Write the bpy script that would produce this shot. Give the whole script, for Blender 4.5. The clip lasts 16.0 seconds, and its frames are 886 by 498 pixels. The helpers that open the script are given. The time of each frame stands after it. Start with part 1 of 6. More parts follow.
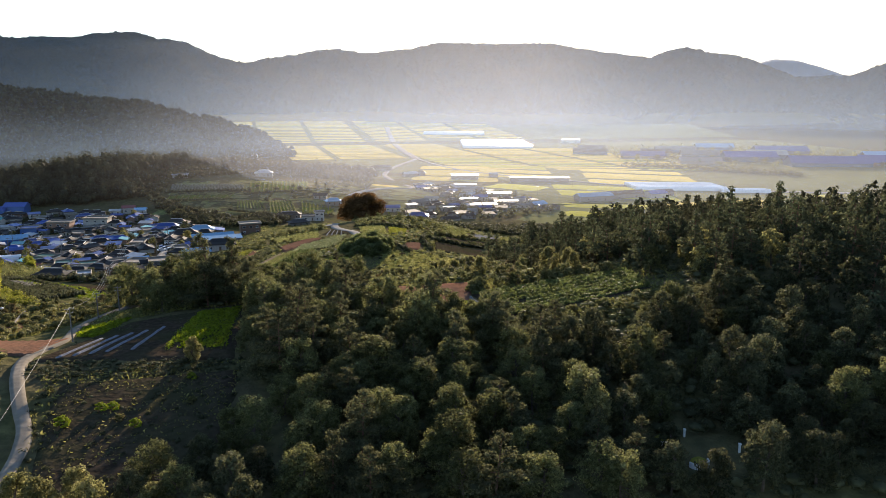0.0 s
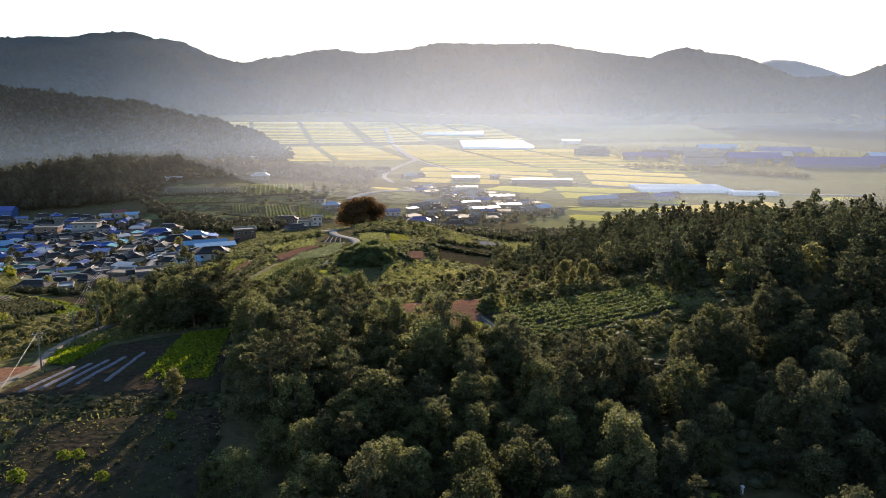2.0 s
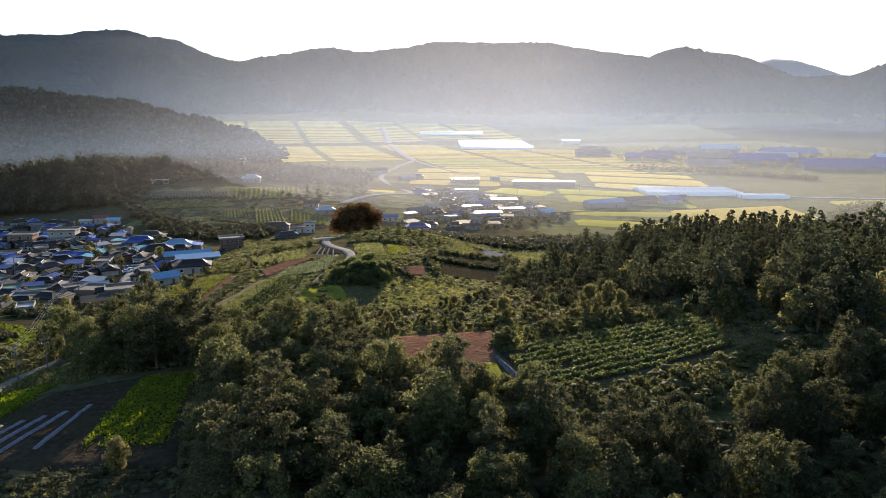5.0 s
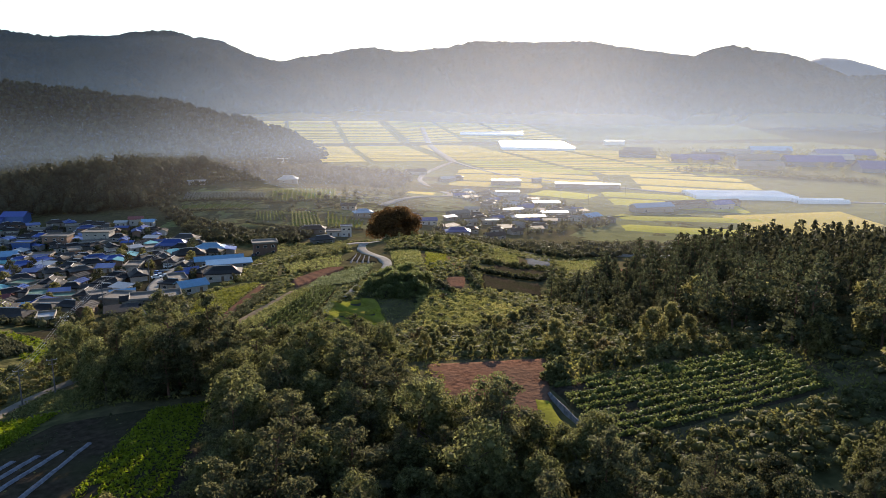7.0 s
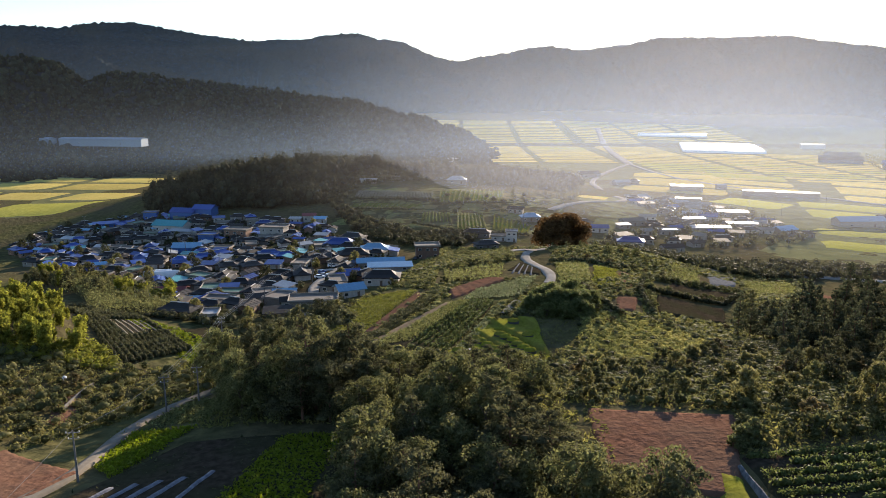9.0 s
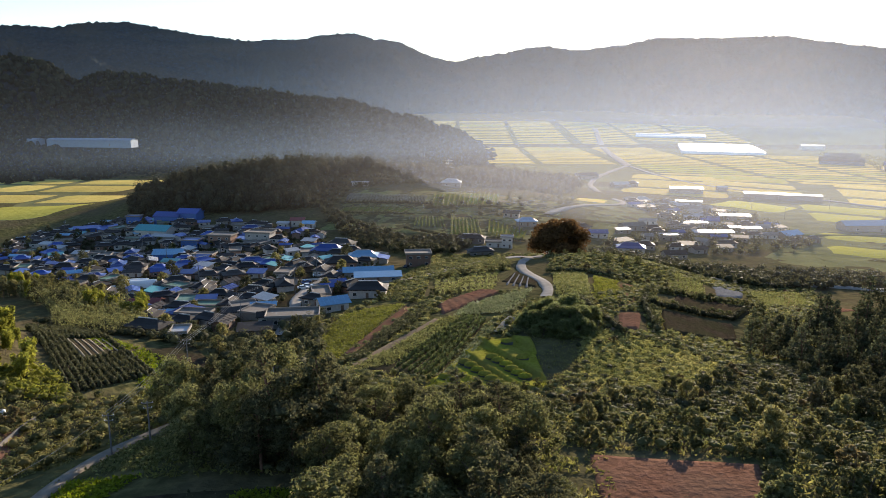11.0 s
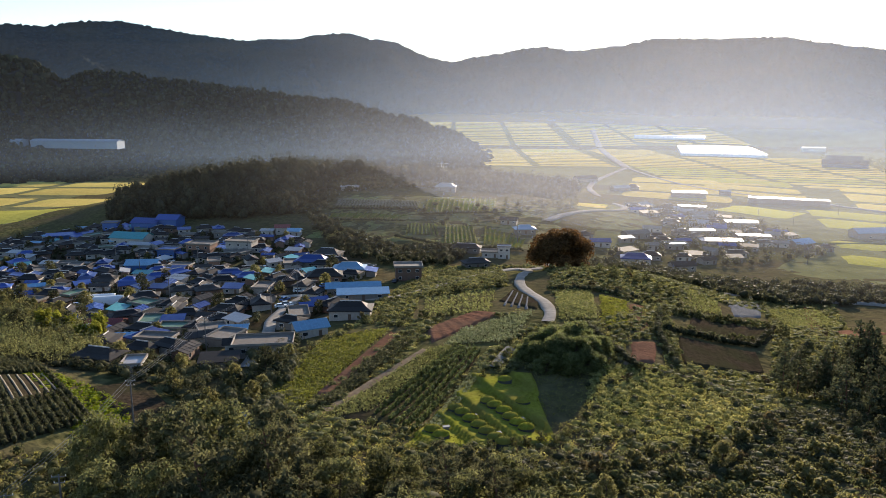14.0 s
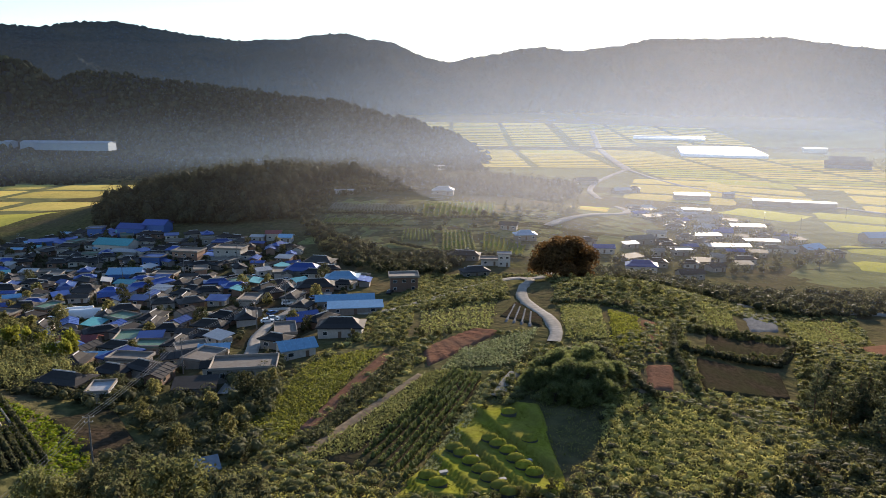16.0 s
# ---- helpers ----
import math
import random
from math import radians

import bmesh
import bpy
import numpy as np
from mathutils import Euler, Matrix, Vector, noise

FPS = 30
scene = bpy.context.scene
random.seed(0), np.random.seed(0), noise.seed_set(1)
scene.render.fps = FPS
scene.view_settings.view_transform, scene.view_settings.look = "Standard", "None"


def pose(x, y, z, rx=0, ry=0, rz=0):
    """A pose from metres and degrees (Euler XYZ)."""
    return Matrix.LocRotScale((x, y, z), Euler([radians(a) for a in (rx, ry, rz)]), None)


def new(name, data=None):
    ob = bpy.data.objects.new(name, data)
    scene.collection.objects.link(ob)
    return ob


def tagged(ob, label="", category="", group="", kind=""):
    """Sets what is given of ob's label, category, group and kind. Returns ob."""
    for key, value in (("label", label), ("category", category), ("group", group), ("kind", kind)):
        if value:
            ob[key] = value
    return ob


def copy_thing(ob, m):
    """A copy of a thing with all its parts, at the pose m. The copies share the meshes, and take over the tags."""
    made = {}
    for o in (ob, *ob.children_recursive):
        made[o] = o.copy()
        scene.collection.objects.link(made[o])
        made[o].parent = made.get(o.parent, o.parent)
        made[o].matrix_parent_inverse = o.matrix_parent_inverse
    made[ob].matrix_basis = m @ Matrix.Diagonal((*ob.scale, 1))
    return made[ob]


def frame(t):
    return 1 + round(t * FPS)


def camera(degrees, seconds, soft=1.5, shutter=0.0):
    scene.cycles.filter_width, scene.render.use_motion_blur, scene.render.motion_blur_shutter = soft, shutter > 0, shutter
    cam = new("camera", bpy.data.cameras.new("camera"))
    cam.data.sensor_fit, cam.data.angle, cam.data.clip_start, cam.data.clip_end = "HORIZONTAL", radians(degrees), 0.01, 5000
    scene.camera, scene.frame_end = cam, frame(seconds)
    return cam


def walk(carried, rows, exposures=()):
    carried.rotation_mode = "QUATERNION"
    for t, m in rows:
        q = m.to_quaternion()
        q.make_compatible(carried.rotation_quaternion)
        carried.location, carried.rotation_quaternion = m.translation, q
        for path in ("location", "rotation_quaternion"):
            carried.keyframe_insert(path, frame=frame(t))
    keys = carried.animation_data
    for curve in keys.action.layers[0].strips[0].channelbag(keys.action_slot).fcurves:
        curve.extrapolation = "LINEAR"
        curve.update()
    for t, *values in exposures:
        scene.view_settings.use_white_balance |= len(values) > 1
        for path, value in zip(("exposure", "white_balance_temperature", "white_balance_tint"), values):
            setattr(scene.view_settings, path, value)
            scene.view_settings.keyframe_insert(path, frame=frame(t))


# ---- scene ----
cam = camera(62.19, 16.0, soft=0.5)
# seconds, x, y, z, yaw, pitch, roll
PATH = (
    (0.0, 0.00, 0.00, 100.00, -11.50, -11.70, 0.06),
    (1.0, 0.32, 8.69, 100.03, -11.55, -11.69, 0.06),
    (2.0, 0.96, 17.69, 100.12, -11.63, -11.68, 0.05),
    (3.0, 1.97, 26.97, 100.24, -11.69, -11.69, 0.01),
    (4.0, 3.24, 36.25, 100.25, -11.78, -11.72, -0.01),
    (5.2, 4.65, 47.15, 100.08, -11.90, -11.74, -0.03),
    (6.5, 6.18, 58.98, 99.87, -12.08, -11.74, -0.05),
    (6.8, 6.55, 61.78, 99.87, -11.16, -11.75, -0.05),
    (7.0, 6.82, 63.68, 99.89, -8.82, -11.75, -0.03),
    (7.2, 7.12, 65.59, 99.93, -5.87, -11.76, -0.01),
    (7.5, 7.59, 68.48, 99.99, -1.97, -11.76, 0.01),
    (7.9, 8.26, 72.33, 100.08, 3.04, -11.78, 0.07),
    (8.0, 8.42, 73.28, 100.09, 4.00, -11.79, 0.09),
    (8.2, 8.71, 75.12, 100.11, 4.60, -11.80, 0.09),
    (8.5, 9.15, 77.88, 100.12, 4.59, -11.80, 0.09),
    (9.0, 9.70, 82.33, 100.12, 4.54, -11.79, 0.08),
    (10.2, 10.48, 92.75, 100.06, 4.42, -11.78, 0.06),
    (11.5, 11.04, 104.05, 100.00, 4.28, -11.75, 0.02),
    (12.0, 11.10, 108.35, 99.98, 4.24, -11.74, -0.02),
    (13.0, 11.04, 116.88, 99.96, 4.16, -11.73, -0.06),
    (14.0, 10.76, 125.36, 99.97, 4.07, -11.72, -0.09),
    (15.0, 10.30, 133.73, 100.00, 3.96, -11.70, -0.10),
    (16.0, 9.76, 142.02, 100.07, 3.88, -11.69, -0.04),
)
walk(cam, [(t, pose(x, y, z, 90 + p, r, yaw)) for t, x, y, z, yaw, p, r in PATH], exposures=((0.0, 1.48, 6700, 18), (6.5, 1.38, 6600, 18), (16.0, 1.28, 6500, 18)))

# ---- light: a low morning sun ahead, a clear sky, white round the sun ----
SUN_EL, SUN_AZ = 11.2, 17.0           # degrees; azimuth clockwise from +y
world = bpy.data.worlds.new("sky")
scene.world = world
world.use_nodes = True
wn = world.node_tree
wn.nodes.clear()
sky = wn.nodes.new("ShaderNodeTexSky")
sky.sky_type = "NISHITA"
sky.sun_disc = False
sky.sun_elevation = radians(SUN_EL)
sky.sun_rotation = radians(SUN_AZ)
sky.air_density, sky.dust_density, sky.ozone_density = 1.0, 0.1, 2.6
bg = wn.nodes.new("ShaderNodeBackground")
bg.inputs["Strength"].default_value = 0.105
wo = wn.nodes.new("ShaderNodeOutputWorld")
wn.links.new(sky.outputs["Color"], bg.inputs["Color"])
wn.links.new(bg.outputs["Background"], wo.inputs["Surface"])
sun_data = bpy.data.lights.new("sun", "SUN")
sun_data.energy, sun_data.angle, sun_data.color = 5.0, radians(0.6), (1.0, 0.87, 0.66)
sun = new("sun", sun_data)
sun.rotation_euler = Vector((math.sin(radians(SUN_AZ)) * math.cos(radians(SUN_EL)), math.cos(radians(SUN_AZ)) * math.cos(radians(SUN_EL)),
                             math.sin(radians(SUN_EL)))).to_track_quat("Z", "Y").to_euler()


# ---- materials ----
def mat(name, a, b, scale=1.0, rough=0.85, c=None, bump=0.3, metal=0.0, rand=0.0, island=0.0, leaf=0.0, big=0.12, spec=0.3):
    """Two colours mixed by fine noise, a third by broad noise; rand/island vary the brightness by object or piece; leaf: share of light let through."""
    m = bpy.data.materials.new(name)
    m.use_nodes = True
    nt = m.node_tree
    nt.nodes.clear()
    N, L = nt.nodes.new, nt.links.new
    geo = N("ShaderNodeNewGeometry")
    n1, n2 = N("ShaderNodeTexNoise"), N("ShaderNodeTexNoise")
    n1.inputs["Scale"].default_value, n1.inputs["Detail"].default_value = scale, 6
    n2.inputs["Scale"].default_value, n2.inputs["Detail"].default_value = scale * big, 3
    L(geo.outputs["Position"], n1.inputs["Vector"])
    L(geo.outputs["Position"], n2.inputs["Vector"])
    r1, r2 = N("ShaderNodeMapRange"), N("ShaderNodeMapRange")
    for r, n in ((r1, n1), (r2, n2)):
        r.inputs["From Min"].default_value, r.inputs["From Max"].default_value = 0.35, 0.65
        L(n.outputs["Fac"], r.inputs["Value"])
    m1, m2 = N("ShaderNodeMixRGB"), N("ShaderNodeMixRGB")
    m1.inputs[1].default_value, m1.inputs[2].default_value = (*a, 1), (*b, 1)
    L(r1.outputs["Result"], m1.inputs[0])
    m2.inputs[2].default_value = (*(c or [0.5 * (p + q) for p, q in zip(a, b)]), 1)
    sc = N("ShaderNodeMath")
    sc.operation = "MULTIPLY"
    sc.inputs[1].default_value = 0.75 if c else 0.4
    L(r2.outputs["Result"], sc.inputs[0])
    L(sc.outputs[0], m2.inputs[0])
    L(m1.outputs[0], m2.inputs[1])
    col = m2.outputs[0]
    for amount, src in ((rand, "obj"), (island, "isl")):
        if amount:
            hs = N("ShaderNodeHueSaturation")
            rr = N("ShaderNodeMapRange")
            rr.inputs["To Min"].default_value, rr.inputs["To Max"].default_value = 1 - amount, 1 + amount
            if src == "obj":
                L(N("ShaderNodeObjectInfo").outputs["Random"], rr.inputs["Value"])
            else:
                L(geo.outputs["Random Per Island"], rr.inputs["Value"])
            L(rr.outputs["Result"], hs.inputs["Value"])
            L(col, hs.inputs["Color"])
            col = hs.outputs["Color"]
    bs = N("ShaderNodeBsdfPrincipled")
    bs.inputs["Roughness"].default_value, bs.inputs["Metallic"].default_value = rough, metal
    bs.inputs["Specular IOR Level"].default_value = spec
    L(col, bs.inputs["Base Color"])
    if bump:
        bp = N("ShaderNodeBump")
        bp.inputs["Strength"].default_value, bp.inputs["Distance"].default_value = bump, 0.4 / scale
        L(n1.outputs["Fac"], bp.inputs["Height"])
        L(bp.outputs["Normal"], bs.inputs["Normal"])
    out = N("ShaderNodeOutputMaterial")
    end = bs.outputs[0]
    if leaf:
        tr, mx = N("ShaderNodeBsdfTranslucent"), N("ShaderNodeMixShader")
        tw = N("ShaderNodeHueSaturation")
        tw.inputs["Saturation"].default_value, tw.inputs["Value"].default_value = 1.1, 1.5
        L(col, tw.inputs["Color"])
        L(tw.outputs["Color"], tr.inputs["Color"])
        mx.inputs[0].default_value = leaf
        L(end, mx.inputs[1])
        L(tr.outputs[0], mx.inputs[2])
        end = mx.outputs[0]
    L(end, out.inputs["Surface"])
    return m


M_GROUND = mat("rough_grass", (0.055, 0.058, 0.024), (0.13, 0.12, 0.05), 0.35, c=(0.11, 0.085, 0.052), bump=0.8, big=0.1, spec=0.0)
M_MEADOW = mat("meadow_grass", (0.06, 0.10, 0.015), (0.13, 0.17, 0.03), 0.8, c=(0.15, 0.13, 0.05), bump=0.6, spec=0.0)
M_TERRACE = mat("hillside_grass", (0.12, 0.14, 0.05), (0.22, 0.22, 0.085), 0.4, c=(0.17, 0.13, 0.075), bump=0.8, big=0.12, spec=0.0)
M_LAWN = mat("mown_grass", (0.17, 0.175, 0.022), (0.26, 0.26, 0.036), 1.2, c=(0.18, 0.155, 0.045), bump=0.3, spec=0.0)
M_EARTH = mat("red_earth", (0.13, 0.066, 0.042), (0.21, 0.11, 0.072), 0.9, c=(0.15, 0.09, 0.06), bump=0.7, spec=0.0)
M_DRYEARTH = mat("dry_earth", (0.150, 0.115, 0.077), (0.255, 0.202, 0.140), 0.9, c=(0.24, 0.18, 0.12), bump=0.7, spec=0.0)
M_STRAWBED = mat("dry_straw", (0.24, 0.20, 0.14), (0.38, 0.33, 0.25), 0.9, bump=0.6, spec=0.0)
M_TRACK = mat("old_concrete", (0.20, 0.175, 0.14), (0.29, 0.25, 0.20), 0.7, c=(0.17, 0.15, 0.12), bump=0.2, spec=0.0)
# brown earth, darkened to carry the shade over the western fields
M_DARKEARTH = mat("brown_earth", (0.034, 0.026, 0.018), (0.07, 0.052, 0.036), 0.8, c=(0.045, 0.045, 0.022), bump=0.7, spec=0.0)
M_PADDY = mat("ripe_rice", (0.52, 0.39, 0.11), (0.64, 0.49, 0.15), 0.25, c=(0.48, 0.39, 0.11), bump=0.4, rand=0.16, spec=0.0)
M_PADDYG = mat("green_rice", (0.40, 0.37, 0.07), (0.48, 0.43, 0.10), 0.25, c=(0.36, 0.34, 0.08), bump=0.4, rand=0.12, spec=0.0)
M_BUND = mat("grassy_bank", (0.07, 0.09, 0.025), (0.13, 0.13, 0.045), 0.5, bump=0.4, spec=0.0)
M_CONCRETE = mat("worn_concrete", (0.27, 0.25, 0.22), (0.38, 0.355, 0.32), 0.7, c=(0.24, 0.22, 0.19), bump=0.15, spec=0.0)
# dark forest with the blue of distance haze put into it
M_MOUNTAIN = mat("haze_blue_forest", (0.011, 0.020, 0.028), (0.022, 0.034, 0.041), 0.05, c=(0.040, 0.039, 0.031), bump=1.0, big=0.1, spec=0.0)
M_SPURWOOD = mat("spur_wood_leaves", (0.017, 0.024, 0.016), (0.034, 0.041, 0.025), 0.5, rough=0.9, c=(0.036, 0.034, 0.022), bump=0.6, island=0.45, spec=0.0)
M_STUBBLE = mat("valley_stubble", (0.108, 0.112, 0.058), (0.173, 0.165, 0.086), 0.06, c=(0.18, 0.18, 0.08), bump=0.4, spec=0.0)
# pale blue of distance haze put into the peaks' base colour
M_FARPEAK = mat("haze_tinted_peak", (0.12, 0.14, 0.16), (0.16, 0.18, 0.20), 0.01, bump=0.2)


# ---- helpers ----
def link_mesh(name, verts, faces, material, smooth=False):
    me = bpy.data.meshes.new(name)
    me.from_pydata([tuple(v) for v in verts], [], [tuple(f) for f in faces])
    for m in (material if isinstance(material, (list, tuple)) else [material]):
        me.materials.append(m)
    if smooth:
        me.polygons.foreach_set("use_smooth", np.ones(len(me.polygons), bool))
    me.update()
    return new(name, me)


def part(name, bm, material, parent, label=""):
    me = bpy.data.meshes.new(name)
    bm.to_mesh(me)
    bm.free()
    me.materials.append(material)
    ob = new(name, me)
    ob.parent = parent
    return tagged(ob, label)


def under(ob, parent, label=""):
    ob.parent = parent
    return tagged(ob, label)


# ---- lie of the land ----
HILLS = (
    (0, 100, 330, 260, 35.9), (0, 350, 200, 200, 14.2), (-80, 660, 200, 120, 27.4), (0, 190, 90, 70, 1.8),
    (210, 160, 120, 110, 35.0), (45, 340, 40, 45, 5.7), (-150, 250, 60, 50, 13.5), (-110, 160, 70, 60, 8.8),
    (-60, 270, 40, 40, -5.6), (60, 410, 45, 40, 10.2), (180, 310, 70, 60, 13.7), (-250, 300, 100, 100, 4.2),
    (95, 235, 35, 30, -2.7), (25, 250, 35, 30, -3.9), (-110, 340, 60, 50, -4.8), (110, 380, 50, 60, -5.0),
    (-70, 205, 30, 40, -6.5), (90, 300, 30, 40, -8.6),
    (-190, 690, 110, 50, 17.0), (-60, 740, 110, 45, 9.0), (-10, 880, 105, 50, 13.0),
)


def land(x, y):
    x, y = np.asarray(x, float), np.asarray(y, float)
    z = 3.0 - 0.004 * (np.clip(y, 400, 1600) - 400) + 0.075 * np.clip(y - 1650, 0, 600)
    for cx, cy, sx, sy, h in HILLS:
        z = z + h * np.exp(-((x - cx) / sx) ** 2 - ((y - cy) / sy) ** 2)
    return z


def at_land(x, y, up=0.0):
    return Vector((x, y, float(land(x, y)) + up))


def grain(x, y, step, seed=0):
    """Smooth value noise, -1 to 1, for whole arrays."""
    x, y = np.asarray(x, float) / step + 1000.3 + 17 * seed, np.asarray(y, float) / step + 1000.7 + 31 * seed
    xi, yi = np.floor(x), np.floor(y)
    fx, fy = x - xi, y - yi
    fx, fy = fx * fx * (3 - 2 * fx), fy * fy * (3 - 2 * fy)

    def h(i, j):
        v = np.sin(i * 127.1 + j * 311.7 + seed * 74.7) * 43758.5453
        return 2 * (v - np.floor(v)) - 1
    return (h(xi, yi) * (1 - fx) + h(xi + 1, yi) * fx) * (1 - fy) + (h(xi, yi + 1) * (1 - fx) + h(xi + 1, yi + 1) * fx) * fy


def grid_mesh(name, X, Y, Z, material, smooth=True):
    n, m = X.shape
    v = np.stack([X, Y, Z], -1).reshape(-1, 3)
    i = np.arange(n * m).reshape(n, m)
    f = np.stack([i[:-1, :-1], i[:-1, 1:], i[1:, 1:], i[1:, :-1]], -1).reshape(-1, 4)
    return link_mesh(name, v, f, material, smooth)


# one sheet of ground, finer near the camera's way
gx = np.r_[np.linspace(-4500, -420, 26), np.linspace(-400, 400, 268), np.linspace(420, 4500, 26)]
gy = np.r_[np.linspace(-2500, -120, 12), np.linspace(-100, 760, 288), np.linspace(780, 4700, 40)]
X, Y = np.meshgrid(gx, gy)
Z = land(X, Y)
near = np.exp(-(np.maximum(np.abs(X) - 250, 0) / 80) ** 2) * np.exp(-(np.maximum(np.abs(Y - 300) - 300, 0) / 80) ** 2)
Z = Z + near * (0.22 * grain(X, Y, 9) + 0.15 * grain(X, Y, 4, 2))
tagged(grid_mesh("ground", X, Y, Z, M_GROUND), "rough grassy ground of a broad farming valley", "ground", kind="structure")


# ---- mountains round the valley ----
def interp_crest(pairs, a):
    p = np.array(pairs, float)
    return np.interp(a, p[:, 0], p[:, 1])


def ridged(x, y, step, seed):
    """Sharp-crested folds, 0 to 1."""
    return 1 - np.abs(grain(x, y, step, seed)) * 1.6


def mountain(name, crest, near_r, crest_r, far_r, az0, az1, n_az, n_r, material, label, rough=1.0, foot=-3.0, spur=0.42):
    """A range seen from the valley: crest gives its height in degrees by azimuth; spurs and gullies run down its slope, woods roughen it."""
    a = np.linspace(az0, az1, n_az)
    s = np.linspace(0, 1, n_r)
    A, S = np.meshgrid(a, s)
    R = np.where(S < 0.85, near_r + (crest_r - near_r) * S / 0.85, crest_r + (far_r - crest_r) * (S - 0.85) / 0.15)
    X, Y = R * np.sin(np.radians(A)), 60 + R * np.cos(np.radians(A))
    top = 100 + crest_r * np.tan(np.radians(interp_crest(crest, A)))
    up = np.clip(S / 0.85, 0, 1)
    along = np.radians(A) * crest_r
    bend = along + 260 * grain(along, up * 700, 420, 5)
    fold = 0.62 * ridged(bend + up * 260, up * 240, 330, 6) + 0.28 * ridged(bend - up * 190, up * 260, 140, 7) + 0.12 * ridged(bend, up * 420, 62, 8)
    shape = up ** 1.15 - spur * (1.0 - fold) * 1.5 * up ** 0.8 * (1 - up) ** 0.8
    Z = foot + (top - foot) * np.clip(shape, 0, 1)
    Z = np.where(S > 0.85, foot + (top - foot) * (1 - 0.35 * (S - 0.85) / 0.15), Z)
    crown = np.abs(grain(X, Y, 13, 3)) * 7 + np.abs(grain(X, Y, 7, 9)) * 4 + 6 * grain(X, Y, 90, 4) * np.clip(1 - up, 0.15, 1)
    Z = Z + rough * crown * np.clip(up * 3, 0, 1) - rough * 3
    ob = grid_mesh(name, X, Y, Z, material)
    return tagged(ob, label, "mountain", kind="structure")


CREST = ((-60, 4.2), (-40, 4.2), (-32.7, 4.56), (-31.2, 4.46), (-29.2, 4.85), (-26.4, 5.05), (-24.1, 4.66), (-21.6, 4.27), (-18.2, 3.88), (-16.7, 4.08), (-14.7, 4.08), (-12.9, 4.46), (-10.7, 4.56), (-9.0, 4.08), (-7.5, 3.98), (-5.3, 3.01), (-3.3, 2.52), (-1.2, 2.91), (0.4, 3.11), (2.1, 3.49), (3.7, 3.59), (5.7, 3.3), (9.2, 3.59), (11.2, 4.08), (15.6, 3.98), (19.9, 3.98), (21.0, 3.78), (23.2, 3.37), (27.3, 2.86), (28.5, 3.37), (29.8, 3.57), (31.2, 3.16), (33.2, 2.96), (35.1, 2.24), (37.1, 1.33), (40.5, 1.43), (42.6, 2.24), (46, 3.2), (60, 3.0))
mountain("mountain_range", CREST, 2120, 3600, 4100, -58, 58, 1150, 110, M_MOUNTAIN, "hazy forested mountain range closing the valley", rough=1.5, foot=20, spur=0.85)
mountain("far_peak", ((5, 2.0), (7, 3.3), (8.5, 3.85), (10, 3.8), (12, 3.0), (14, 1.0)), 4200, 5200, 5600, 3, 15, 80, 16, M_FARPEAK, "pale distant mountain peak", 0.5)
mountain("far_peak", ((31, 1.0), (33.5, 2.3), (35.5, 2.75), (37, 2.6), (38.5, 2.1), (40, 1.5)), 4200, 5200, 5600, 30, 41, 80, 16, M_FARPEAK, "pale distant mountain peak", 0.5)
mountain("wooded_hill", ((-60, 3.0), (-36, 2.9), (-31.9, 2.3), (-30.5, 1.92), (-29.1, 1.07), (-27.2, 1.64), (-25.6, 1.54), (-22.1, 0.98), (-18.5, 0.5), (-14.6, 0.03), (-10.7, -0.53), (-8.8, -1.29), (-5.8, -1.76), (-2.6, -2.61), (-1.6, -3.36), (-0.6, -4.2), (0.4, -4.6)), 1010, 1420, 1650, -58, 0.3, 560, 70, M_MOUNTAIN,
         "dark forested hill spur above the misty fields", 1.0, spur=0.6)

# ---- fields, paths and paddies ----
def quads_mesh(name, verts, quads, material, smooth=False):
    """A mesh from arrays of places and four-cornered faces."""
    verts, quads = np.asarray(verts, np.float32), np.asarray(quads, np.int32)
    me = bpy.data.meshes.new(name)
    me.vertices.add(len(verts))
    me.vertices.foreach_set("co", verts.ravel())
    me.loops.add(quads.size)
    me.loops.foreach_set("vertex_index", quads.ravel())
    me.polygons.add(len(quads))
    me.polygons.foreach_set("loop_start", np.arange(0, quads.size, 4, dtype=np.int32))
    me.polygons.foreach_set("loop_total", np.full(len(quads), 4, np.int32))
    me.materials.append(material)
    if smooth:
        me.polygons.foreach_set("use_smooth", np.ones(len(quads), bool))
    me.update(calc_edges=True)
    return new(name, me)


RNG = np.random.default_rng(11)


def leaf_quads(centres, size, outward=None, flat=0.0, rng=RNG, long=1.0):
    """A small bent leaf (one quad) at each centre, turned at random or leaning outward."""
    n = len(centres)
    nrm = rng.normal(size=(n, 3))
    nrm /= np.linalg.norm(nrm, axis=1)[:, None]
    if outward is not None:
        nrm = nrm * 0.75 + outward
    nrm[:, 2] += flat
    nrm /= np.linalg.norm(nrm, axis=1)[:, None] + 1e-9
    u = np.cross(nrm, rng.normal(size=(n, 3)))
    u /= np.linalg.norm(u, axis=1)[:, None] + 1e-9
    w = np.cross(nrm, u)
    s = (size * rng.uniform(0.6, 1.35, n))[:, None]
    a = np.stack([centres - u * s * long, centres - w * s * 0.55 + nrm * s * 0.25, centres + u * s * long, centres + w * s * 0.55 + nrm * s * 0.2], 1)
    return a.reshape(-1, 3), np.arange(4 * n).reshape(n, 4)


